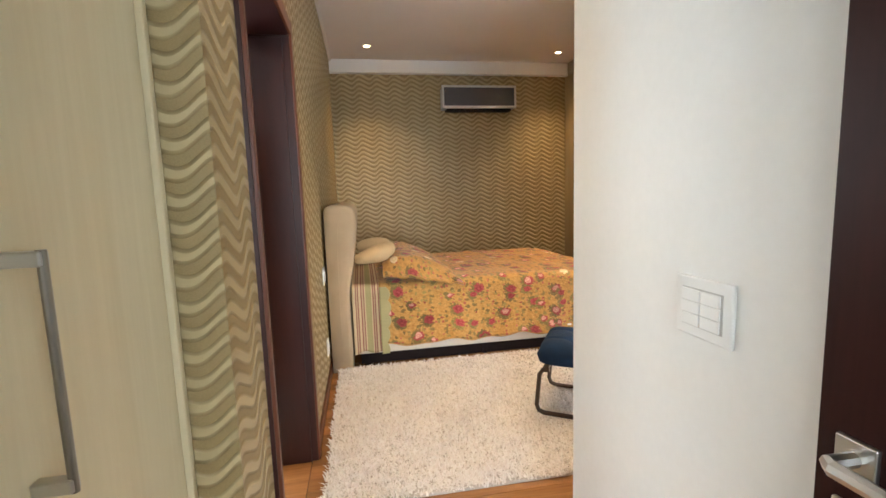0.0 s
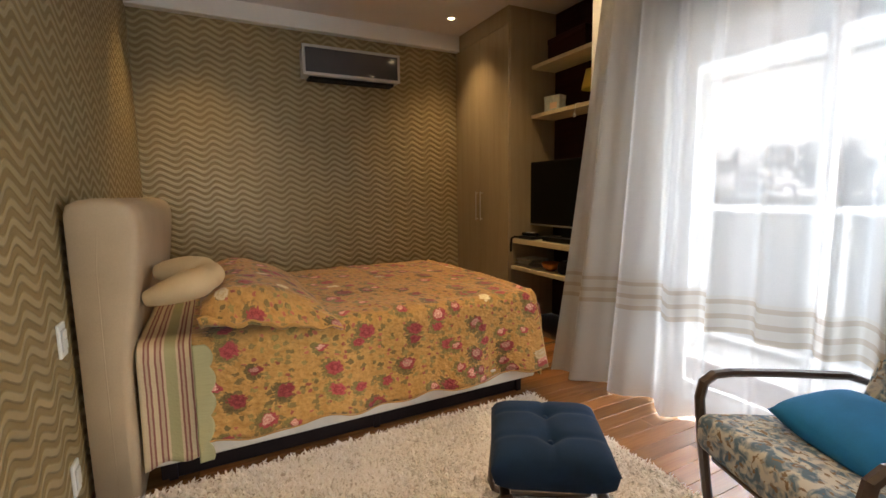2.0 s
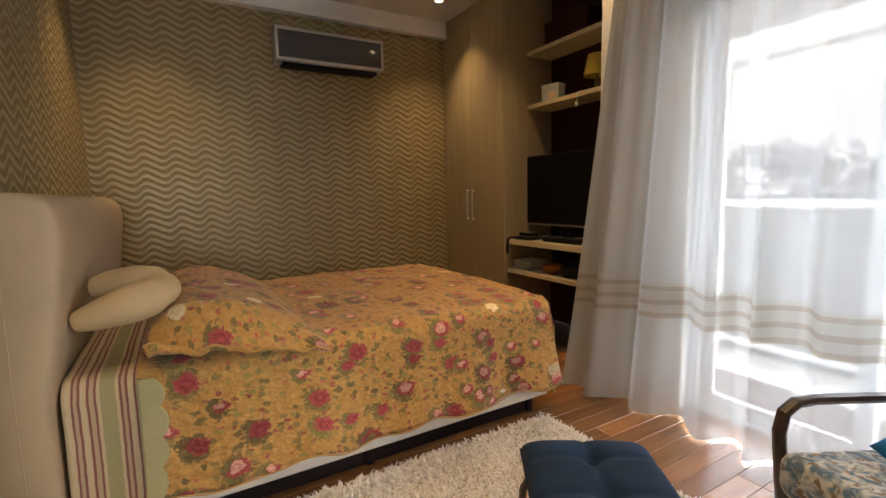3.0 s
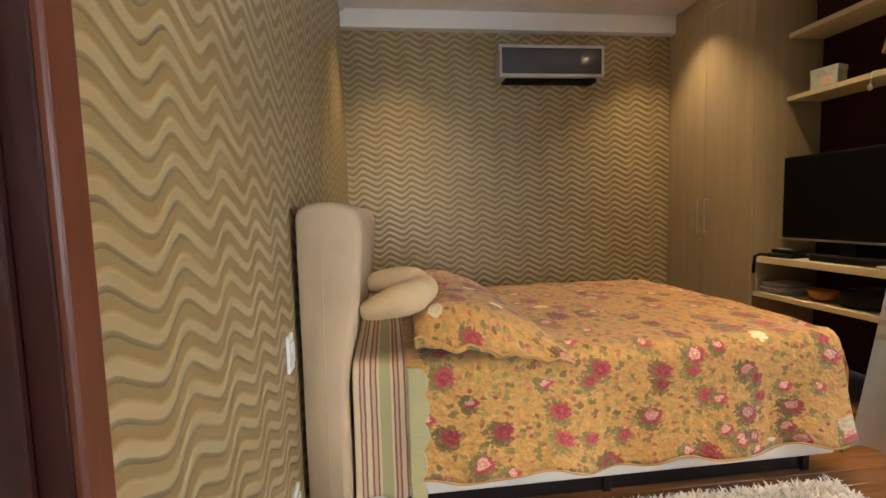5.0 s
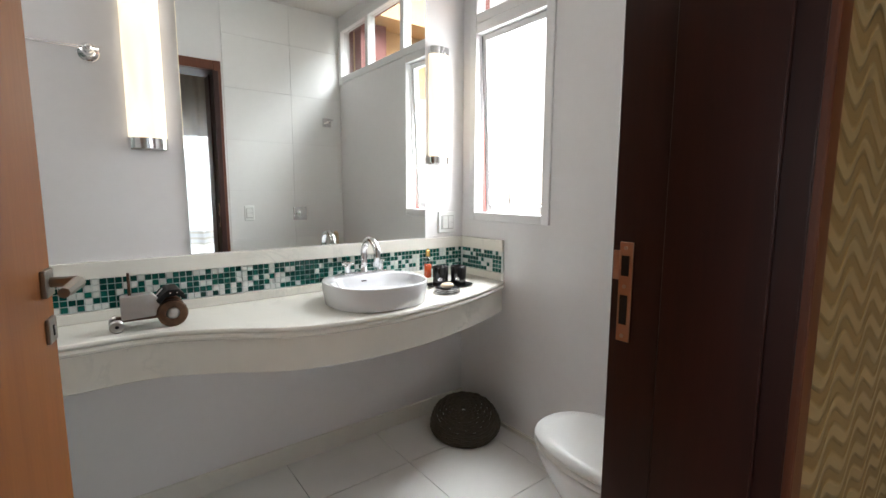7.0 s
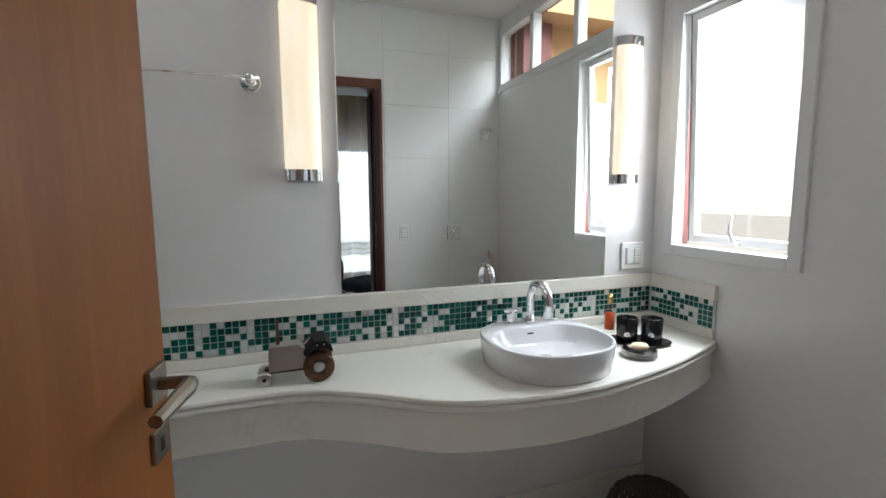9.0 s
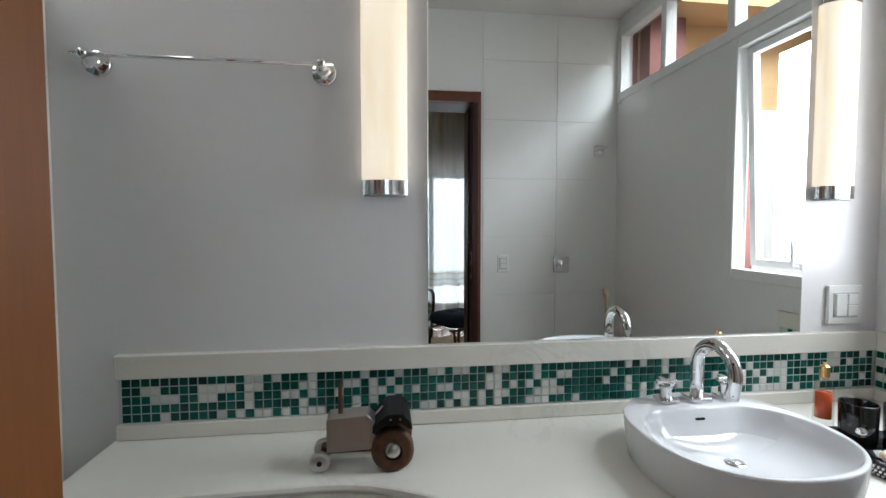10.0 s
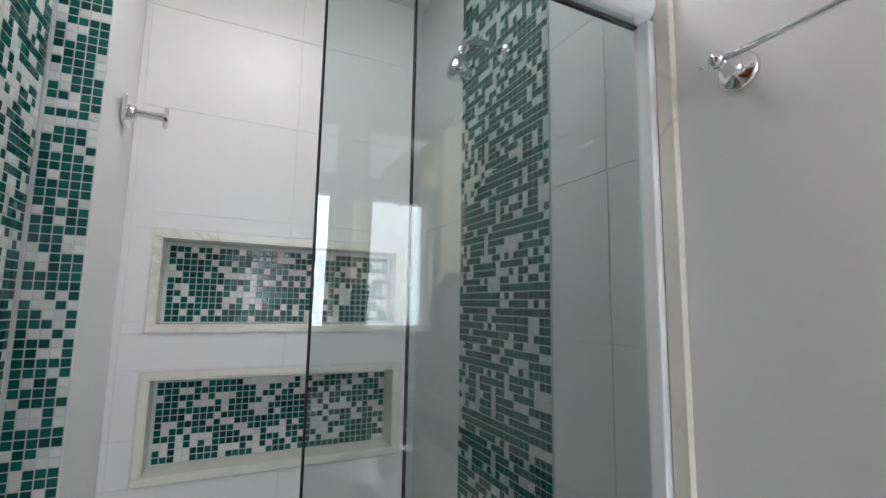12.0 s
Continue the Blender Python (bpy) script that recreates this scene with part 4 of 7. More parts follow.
def sham():
    """A pillow in a floral sham, its loose edge hanging over the near side."""
    x0, x1, y0, y1 = 0.205, 0.80, 3.446, 4.98

    def point(u, v):
        x = x0 + (x1 - x0) * u
        y = y0 + (y1 - y0) * v
        h = max(0.0, math.sin(math.pi * (0.12 + 0.88 * u))) ** 0.6
        near = min(1.0, v / 0.15)
        k = near * near * (3 - 2 * near)
        far = min(1.0, (1 - v) / 0.15)
        z = BZ + 0.024 + h * (0.030 + 0.185 * k) * far * (1 - 0.45 * u)
        edge = 0.750 - 0.135 * u + 0.010 * math.sin(u * 21) + 0.006 * math.sin(u * 43)
        w = max(0.0, 1 - v / 0.065)
        z = z * (1 - w * w) + edge * w * w
        y += 0.012 * math.sin(u * 17) * w
        z += 0.012 * noise.noise(Vector((x * 9, y * 9, 2.0))) * (1 - w)
        x += 0.04 * w * (u - 0.2)
        return (x, y, z)
    ob = part("pillow_sham", grid(48, 80, point, lambda u, v: (3 + u * 0.7, v * 1.5)), QUILT, smooth=True)
    thicken(ob, 0.016)
    tagged(ob, "puffed floral pillow sham at the head of the bed", "pillow")
    hem = part("hem", tube([point(k / 40, 0.0) for k in range(41)], 0.005, 8), QUILT, ob, "rolled hem", smooth=True)


sham()


def neck_cushion():
    ctrl = [(-0.045, 3.595, 0.815), (0.02, 3.59, 0.832), (0.10, 3.60, 0.852), (0.18, 3.645, 0.866), (0.225, 3.71, 0.880), (0.19, 3.765, 0.895), (0.11, 3.80, 0.905), (0.03, 3.82, 0.905), (-0.02, 3.83, 0.90)]
    pts = []
    for i in range(len(ctrl) - 1):
        for k in range(4):
            t = k / 4
            pts.append(tuple(a + (b - a) * t for a, b in zip(ctrl[i], ctrl[i + 1])))
    pts.append(ctrl[-1])
    pts = [(x + 0.035, y, z + 0.015) for x, y, z in pts]
    n = len(pts) - 1
    rad = [0.084 * min(1.0, 0.25 + 2.6 * min(i, n - i) / n) ** 0.6 * (0.86 if 0.4 < i / n < 0.6 else 1.0) for i in range(n + 1)]
    ob = part("cushion", tube(pts, rad, 20, True, 0.86), CUSHION_CLOTH, smooth=True)
    puff(ob, 1)
    tagged(ob, "cream horseshoe-shaped cushion leaning on the headboard", "cushion")


neck_cushion()


# ---- shaggy rug ----
def rug():
    x0, x1, y0, y1 = -0.175, 2.01, 1.83, 3.43
    r = thing("rug", "white shaggy rug on the floorboards beside the bed", "rug")
    part("backing", box((x0 + 0.015, y0 + 0.015, -0.002), (x1 - 0.015, y1 - 0.015, 0.018), 0.004, 1), RUG_BASE, r)
    rng = np.random.default_rng(4)
    count = 62000
    px, py = rng.uniform(x0, x1, count), rng.uniform(y0, y1, count)
    edge = np.minimum(np.minimum(px - x0, x1 - px), np.minimum(py - y0, y1 - py))
    keep = edge > rng.uniform(0, 0.02, count)
    px, py = px[keep], py[keep]
    count = len(px)
    lean = rng.uniform(0, 2 * np.pi, count) + 0.8 * np.sin(px * 5) + 0.8 * np.sin(py * 6)
    length = rng.uniform(0.022, 0.042, count)
    height = length * rng.uniform(0.5, 0.95, count) * (0.85 + 0.15 * np.sin(px * 13) * np.sin(py * 11))
    dx, dy = np.cos(lean), np.sin(lean)
    w = rng.uniform(0.003, 0.0055, count)
    out = np.sqrt(np.maximum(length ** 2 - height ** 2, 1e-6)) * 0.8
    verts = np.empty((count, 5, 3))
    verts[:, 0] = np.stack([px - dy * w, py + dx * w, np.full(count, 0.012)], 1)
    verts[:, 1] = np.stack([px + dy * w, py - dx * w, np.full(count, 0.012)], 1)
    mx, my, mz = px + dx * out * 0.35, py + dy * out * 0.35, 0.012 + height * 0.72
    verts[:, 2] = np.stack([mx + dy * w, my - dx * w, mz], 1)
    verts[:, 3] = np.stack([mx - dy * w, my + dx * w, mz], 1)
    verts[:, 4] = np.stack([px + dx * out, py + dy * out, 0.012 + height], 1)
    base = np.arange(count) * 5
    quads = np.stack([base, base + 1, base + 2, base + 3], 1).tolist()
    tris = np.stack([base + 3, base + 2, base + 4], 1).tolist()
    me = bpy.data.meshes.new("shag")
    me.from_pydata(verts.reshape(-1, 3).tolist(), [], quads + tris)
    m, n, l, b = material("shaggy_wool")
    geo = n.new("ShaderNodeNewGeometry")
    stain = noise_tex(n, l, coords(n, l), 3.0, 3)
    fac = calc(n, l, "ADD", calc(n, l, "MULTIPLY", geo.outputs["Random Per Island"], 0.6), calc(n, l, "MULTIPLY", stain, 0.5))
    l.new(ramp(n, l, fac, [(0.1, (0.74, 0.66, 0.60)), (0.8, (0.90, 0.86, 0.82))]), b.inputs["Base Color"])
    b.inputs["Roughness"].default_value = 0.85
    me.materials.append(m)
    pile = new("shag", me)
    pile.parent = r
    tagged(pile, "tangled white wool pile", kind="stuff")


rug()


# ---- ottoman ----
def ottoman():
    o = thing("ottoman", "navy buttoned ottoman on a dark bent-wood frame, on the rug", "ottoman", (1.297, 2.442, 0.03), math.degrees(math.atan2(-0.55, 0.835)))
    hx, hy = 0.20, 0.217

    def pad(top):
        def point(u, v):
            a, b = 2 * u - 1, 2 * v - 1
            e = (1 - abs(a) ** 6) ** 0.5 * (1 - abs(b) ** 6) ** 0.5
            x, y = a * hx, b * hy
            dip = sum(math.exp(-((x - bx) ** 2 + (y - by) ** 2) / 0.0012) for bx, by in BUTTONS)
            crease = 0.009 * math.exp(-(x / 0.012) ** 2) + 0.007 * sum(math.exp(-((y - by) / 0.012) ** 2) for by in (-0.085, 0.085))
            z = 0.375 + 0.062 * e - 0.030 * dip - crease * e if top else 0.375 - 0.085 * e ** 0.5
            return (x, y, z)
        return point

    BUTTONS = [(0.0, -0.085), (0.0, 0.085)]
    bm = grid(32, 40, pad(True))
    bm2 = grid(32, 40, pad(False))
    me = bpy.data.meshes.new("tmp_pad")
    bm2.to_mesh(me)
    bm2.free()
    bm.from_mesh(me)
    bpy.data.meshes.remove(me)
    bmesh.ops.remove_doubles(bm, verts=bm.verts[:], dist=0.0005)
    bmesh.ops.recalc_face_normals(bm, faces=bm.faces[:])
    cushion = part("cushion", bm, NAVY, o, "navy wool cushion with two buttons", smooth=True)
    for bx, by in BUTTONS:
        part("button", lathe([(0.0, 0.006), (0.008, 0.004), (0.011, 0.0)], (bx, by, 0.408), 12), NAVY, cushion, smooth=True)
    for s in (-1, 1):
        x = s * (hx - 0.045)
        part("rail", box((x - 0.018, -hy + 0.005, 0.268), (x + 0.018, hy - 0.005, 0.288), 0.006, 2), CHAIR_WOOD, o)
    for s in (-1, 1):
        y = s * (hy - 0.012)
        loop = [(-hx + 0.07, y, 0.280), (-hx + 0.03, y, 0.274), (-hx + 0.012, y, 0.245), (-hx - 0.005, y, 0.06), (-hx + 0.008, y, 0.028), (-hx + 0.04, y, 0.016),
                (hx - 0.04, y, 0.016), (hx - 0.008, y, 0.028), (hx + 0.005, y, 0.06), (hx - 0.012, y, 0.245), (hx - 0.03, y, 0.274), (hx - 0.07, y, 0.280)]
        part("leg", tube(loop, 0.016, 8, True, 0.8), CHAIR_WOOD, o)


ottoman()


# ---- armchair ----
def armchair():
    c = thing("armchair", "dark bent-wood armchair with grey-blue floral upholstery", "armchair", (2.06, 1.865, 0.0), 159.0)
    # local +x is the front
    for s in (-1, 1):
        y = s * 0.30
        loop = [(-0.38, y, 0.52), (-0.30, y, 0.548), (0.0, y, 0.578), (0.20, y, 0.592), (0.265, y, 0.588), (0.305, y, 0.560), (0.318, y, 0.50), (0.300, y, 0.34), (0.262, y, 0.09), (0.235, y, 0.035), (0.18, y, 0.016), (-0.28, y, 0.016), (-0.36, y, 0.03)]
        part("arm_frame", tube(loop, 0.021, 8, True, 0.8), CHAIR_WOOD, c)
    part("front_rail", tube([(0.24, -0.30, 0.25), (0.24, 0.30, 0.25)], 0.016, 8), CHAIR_WOOD, c)
    part("back_rail", tube([(-0.30, -0.30, 0.22), (-0.30, 0.30, 0.22)], 0.016, 8), CHAIR_WOOD, c)
    seat = box((-0.30, -0.275, 0.285), (0.36, 0.275, 0.425), 0.045, 4)
    bmesh.ops.subdivide_edges(seat, edges=seat.edges[:], cuts=1, use_grid_fill=True)
    for v in seat.verts:
        v.co.z += 0.09 * (v.co.x + 0.1) + 0.018 * (1 - (v.co.y / 0.28) ** 2) * (v.co.z > 0.36)
    part("seat", seat, CHAIR_CLOTH, c, "grey-blue floral seat cushion", smooth=True)
    back = box((-0.07, -0.27, 0.0), (0.07, 0.27, 0.62), 0.05, 4)
    bmesh.ops.transform(back, matrix=pose(-0.33, 0, 0.36, 0, -20, 0), verts=back.verts[:])
    part("backrest", back, CHAIR_CLOTH, c, "grey-blue floral back cushion", smooth=True)


armchair()


def blue_cushion():
    def point(top):
        def fn(u, v):
            a, b = 2 * u - 1, 2 * v - 1
            e = ((1 - abs(a) ** 3) * (1 - abs(b) ** 3)) ** 0.5
            return (a * 0.20 * (1 - 0.06 * b * b), b * 0.22 * (1 - 0.06 * a * a), (0.075 if top else -0.06) * e)
        return fn
    bm = grid(24, 24, point(True))
    bm2 = grid(24, 24, point(False))
    me = bpy.data.meshes.new("tmp_blue")
    bm2.to_mesh(me)
    bm2.free()
    bm.from_mesh(me)
    bpy.data.meshes.remove(me)
    bmesh.ops.remove_doubles(bm, verts=bm.verts[:], dist=0.0005)
    bmesh.ops.recalc_face_normals(bm, faces=bm.faces[:])
    ob = part("cushion", bm, BLUE, smooth=True)
    ob.matrix_basis = pose(2.07, 1.865, 0.508, -6, 8, 159) @ Matrix.Scale(0.85, 4)
    tagged(ob, "plain petrol-blue cushion lying on the armchair", "cushion")


blue_cushion()


# ---- fitted wardrobe and shelves ----
def fitted_wardrobe():
    w = thing("wardrobe", "beige-grey laminate wardrobe built in to the ceiling", "wardrobe")
    y0, y1 = 4.885, YB - 0.002
    part("body", box((XC + 0.022, y0, 0.0), (XE - 0.002, y1, ZC - 0.003), 0.001, 1), BEIGE_LAMINATE, w)
    mid = 5.40
    for a, b, hy in ((y0 + 0.002, mid - 0.002, mid - 0.045), (mid + 0.002, y1 - 0.004, mid + 0.045)):
        door = part("door", box((XC, a, 0.08), (XC + 0.020, b, 2.835), 0.0015, 1), BEIGE_LAMINATE, w)
        hd = part("handle", tube([(XC - 0.030, hy, 0.985), (XC - 0.030, hy, 1.29)], 0.0055, 10), STEEL, door, "slim steel bar handle")
        for z in (1.0, 1.275):
            part("bracket", tube([(XC, hy, z), (XC - 0.030, hy, z)], 0.0045, 8), STEEL, hd)
    part("filler", box((XC + 0.001, y0 + 0.002, 2.84), (XC + 0.020, y1 - 0.09, ZC - 0.003), 0.001, 1), BEIGE_LAMINATE, w)


fitted_wardrobe()


def shelf_unit():
    s = thing("shelf_unit", "built-in open shelving with a dark wine-brown back", "shelving")
    y0, y1 = 3.702, 4.883
    part("back_panel", box((XE - 0.03, y0, 0.0), (XE - 0.002, y1, ZC - 0.003)), DARK_PANEL, s, "dark wine-brown back panel")
    part("side_panel", box((XC + 0.262, y0, 0.0), (XE - 0.031, y0 + 0.02, ZC - 0.004), 0.001, 1), BEIGE_LAMINATE, s)
    for z in (1.985, 2.445):
        part("shelf", box((3.125, y0 + 0.022, z), (XE - 0.032, y1 - 0.001, z + 0.035), 0.002, 1), CREAM_LAMINATE, s)
    part("shelf", box((2.885, y0 + 0.022, 0.785), (XE - 0.032, y1 - 0.001, 0.83), 0.002, 1), CREAM_LAMINATE, s)
    part("shelf", box((2.885, y0 + 0.022, 0.525), (XE - 0.032, y1 - 0.001, 0.56), 0.002, 1), CREAM_LAMINATE, s)
    part("upright", box((2.890, y1 - 0.022, 0.561), (XE - 0.033, y1 - 0.001, 0.784), 0.001, 1), BEIGE_LAMINATE, s)


shelf_unit()


def television():
    t = thing("television", "black flat-screen television standing on the shelf", "television", (3.15, 4.40, 0.832))
    part("screen_housing", box((-0.02, -0.50, 0.115), (0.03, 0.50, 0.735), 0.006, 2), BLACK_MATT, t)
    part("screen", box((-0.0225, -0.485, 0.145), (-0.0203, 0.485, 0.72), 0.0008, 1), SCREEN_BLACK, t, "switched-off dark screen")
    part("bezel_strip", box((-0.024, -0.495, 0.117), (-0.0202, 0.495, 0.132), 0.001, 1), STEEL, t)
    part("neck", box((-0.005, -0.06, 0.012), (0.02, 0.06, 0.118), 0.003, 1), BLACK_MATT, t)
    part("foot", box((-0.10, -0.26, 0.0), (0.10, 0.26, 0.014), 0.004, 2), BLACK_GLOSS, t)


television()


# ---- air conditioner ----
def air_conditioner():
    a = thing("air_conditioner", "silver-framed air conditioner with a smoked front panel", "air conditioner", ((1.129 + 2.098) / 2, YB, 2.385))
    w = 0.484
    part("body", box((-w + 0.012, -0.185, 0.012), (w - 0.012, -0.002, 0.280), 0.012, 3), AC_BODY, a)
    part("front_panel", box((-w + 0.024, -0.203, 0.040), (w - 0.024, -0.186, 0.266), 0.003, 2), AC_DARK, a, "smoked grey front panel")
    for lo, hi in (((-w, -0.208, 0.264), (w, -0.180, 0.290)), ((-w, -0.208, 0.016), (w, -0.180, 0.042)), ((-w, -0.208, 0.042), (-w + 0.026, -0.180, 0.264)), ((w - 0.026, -0.208, 0.042), (w, -0.180, 0.264))):
        part("frame", box(lo, hi, 0.004, 2), AC_BODY, a, "silver frame")
    part("air_outlet", box((-w + 0.06, -0.178, -0.012), (w - 0.06, -0.03, 0.011), 0.004, 1), BLACK_MATT, a)
    for k in range(3):
        part("louvre", box((-w + 0.065, -0.176 + k * 0.045, -0.020), (w - 0.065, -0.150 + k * 0.045, -0.0135), 0.002, 1), BLACK_MATT, a)
    part("badge", box((-w + 0.055, -0.2095, 0.023), (-w + 0.078, -0.2078, 0.035), 0.0005, 1), GREY_PLASTIC, a)


air_conditioner()


# ---- curtain ----
def curtain():
    y0, y1, zt = 1.46, 3.41, 2.93
    length = 2.9

    def point(u, v):
        s = u * (y1 - y0)
        z = zt * (1 - v) + 0.012 * v
        y = y1 - s
        ph = s * 2 * math.pi / 0.215 + 2.2 * noise.noise(Vector((s * 2.1, 0, 5)))
        big = noise.noise(Vector((s * 1.3, v * 0.6, 3)))
        amp = (0.054 + 0.030 * noise.noise(Vector((s * 2.3, 1, 1)))) * (0.6 + 0.7 * v)
        left = max(0.0, 1 - s / 0.75)
        x = 2.55 + amp * math.sin(ph) + 0.012 * math.sin(ph * 2.3 + 1) + 0.05 * big * v - 0.21 * left * left * v ** 1.3
        y += 0.25 * left * v ** 1.1 + 0.010 * math.cos(ph * 0.5) * v
        return (x, y, z)
    ob = part("curtain", grid(300, 60, point), CURTAIN, smooth=True)
    tagged(ob, "white sheer curtain with beige bands before the balcony door", "curtain")
    p = thing("curtain_rail", "slim white ceiling curtain rail", "curtain rail")
    part("rail", box((2.50, YR + 0.02, 2.955), (2.60, 3.62, 2.998), 0.003, 1), WHITE_PLASTIC, p)


curtain()


# ---- balcony door ----
def balcony_door():
    d = thing("door_2", "white aluminium sliding balcony door with clear panes", "sliding door", kind="structure")
    x = XV + 0.07
    part("frame", box((x, BO0, BOH - 0.05), (x + 0.09, BO1, BOH), 0.003, 1), WINDOW_PAINT, d)
    part("frame", box((x, BO0, 0.0), (x + 0.09, BO0 + 0.05, BOH - 0.051), 0.003, 1), WINDOW_PAINT, d)
    part("frame", box((x, BO1 - 0.05, 0.0), (x + 0.09, BO1, BOH - 0.051), 0.003, 1), WINDOW_PAINT, d)
    part("track", box((x, BO0 + 0.051, -0.02), (x + 0.09, BO1 - 0.051, 0.02), 0.003, 1), WINDOW_PAINT, d)
    for a, b, dx in ((BO0 + 0.052, 2.36, 0.008), (2.30, BO1 - 0.052, 0.050)):
        sash = part("sash", box((x + dx, a, 0.022), (x + dx + 0.032, a + 0.06, BOH - 0.052), 0.003, 1), WINDOW_PAINT, d)
        part("stile", box((x + dx, b - 0.06, 0.022), (x + dx + 0.032, b, BOH - 0.052), 0.003, 1), WINDOW_PAINT, sash)
        part("rail", box((x + dx, a + 0.061, 0.022), (x + dx + 0.032, b - 0.061, 0.10), 0.003, 1), WINDOW_PAINT, sash)
        part("rail", box((x + dx, a + 0.061, BOH - 0.12), (x + dx + 0.032, b - 0.061, BOH - 0.052), 0.003, 1), WINDOW_PAINT, sash)
        pane = part("pane", box((x + dx + 0.013, a + 0.061, 0.101), (x + dx + 0.018, b - 0.061, BOH - 0.121)), CLEAR, sash)
        pane.visible_shadow = False


balcony_door()


# ---- vanity ----
CZ = 0.79
FRONT = [(1.055, -1.752), (1.25, -1.753), (1.485, -1.756), (1.668, -1.748), (1.853, -1.664), (2.03, -1.552), (2.21, -1.500), (2.49, -1.482), (2.80, -1.538), (3.08, -1.628), (3.208, -1.685)]


def front_x(y):
    """The wavy front of the counter, by cubic steps through its control points."""
    for i in range(len(FRONT) - 1):
        (ya, xa), (yb, xb) = FRONT[i], FRONT[i + 1]
        if y <= yb or i == len(FRONT) - 2:
            yp, xp = FRONT[max(i - 1, 0)]
            yn, xn = FRONT[min(i + 2, len(FRONT) - 1)]
            h = yb - ya
            ma = (xb - xp) / max(yb - yp, 1e-6) * h
            mb = (xn - xa) / max(yn - ya, 1e-6) * h
            t = (y - ya) / h
            return (2 * t ** 3 - 3 * t ** 2 + 1) * xa + (t ** 3 - 2 * t ** 2 + t) * ma + (-2 * t ** 3 + 3 * t ** 2) * xb + (t ** 3 - t ** 2) * mb
    return FRONT[-1][1]


def counter_slab(profile, n=90):
    """A slab against the wall whose front edge follows the wave; profile: (setback, z) from bottom to top."""
    bm = bmesh.new()
    rows = []
    for k in range(n + 1):
        y = FRONT[0][0] + (FRONT[-1][0] - FRONT[0][0]) * k / n
        xf = front_x(y)
        rows.append([bm.verts.new((XM + 0.001, y, profile[0][1]))] + [bm.verts.new((xf - s, y, z)) for s, z in profile] + [bm.verts.new((XM + 0.001, y, profile[-1][1]))])
    m = len(rows[0])
    for r, q in zip(rows, rows[1:]):
        for j in range(m):
            bm.faces.new((r[j], q[j], q[(j + 1) % m], r[(j + 1) % m]))
    bm.faces.new(rows[0])
    bm.faces.new(rows[-1][::-1])
    bmesh.ops.recalc_face_normals(bm, faces=bm.faces[:])
    return bm


def vanity():
    v = thing("vanity_counter", "white marble vanity counter with a wavy front edge", "counter")
    part("countertop", counter_slab([(0.012, CZ - 0.042), (0.002, CZ - 0.036), (-0.001, CZ - 0.028), (0.003, CZ - 0.021), (0.007, CZ - 0.019), (0.003, CZ - 0.015), (0.0, CZ - 0.009), (0.003, CZ - 0.002), (0.009, CZ)]), MARBLE, v)
    n = 90
    bm = bmesh.new()
    rows = []
    for k in range(n + 1):
        y = FRONT[0][0] + (FRONT[-1][0] - FRONT[0][0]) * k / n
        xf = front_x(y) - 0.016
        rows.append([bm.verts.new((x, y, z)) for x, z in ((xf, CZ - 0.043), (xf, 0.632), (xf - 0.003, 0.629), (xf - 0.02, 0.629), (xf - 0.02, CZ - 0.043))])
    for r, q in zip(rows, rows[1:]):
        for j in range(5):
            bm.faces.new((r[j], q[j], q[(j + 1) % 5], r[(j + 1) % 5]))
    bmesh.ops.recalc_face_normals(bm, faces=bm.faces[:])
    part("apron", bm, MARBLE, v, "curved marble apron")


vanity()

# ---- mosaic ----
PITCH = 0.0224
tile_meshes = {}


def tile_mesh(mat, size):
    key = (mat.name, round(size, 4))
    if key not in tile_meshes:
        me = bpy.data.meshes.new("mosaic_tile")
        bm = bmesh.new()
        h, c = size / 2, 0.0012
        lo = [bm.verts.new((x, y, 0)) for x, y in ((-h, -h), (h, -h), (h, h), (-h, h))]
        up = [bm.verts.new((x, y, 0.004)) for x, y in ((-h + c, -h + c), (h - c, -h + c), (h - c, h - c), (-h + c, h - c))]
        bm.faces.new(up)
        for k in range(4):
            bm.faces.new((lo[k], lo[(k + 1) % 4], up[(k + 1) % 4], up[k]))
        bm.to_mesh(me)
        bm.free()
        me.materials.append(mat)
        tile_meshes[key] = me
    return tile_meshes[key]


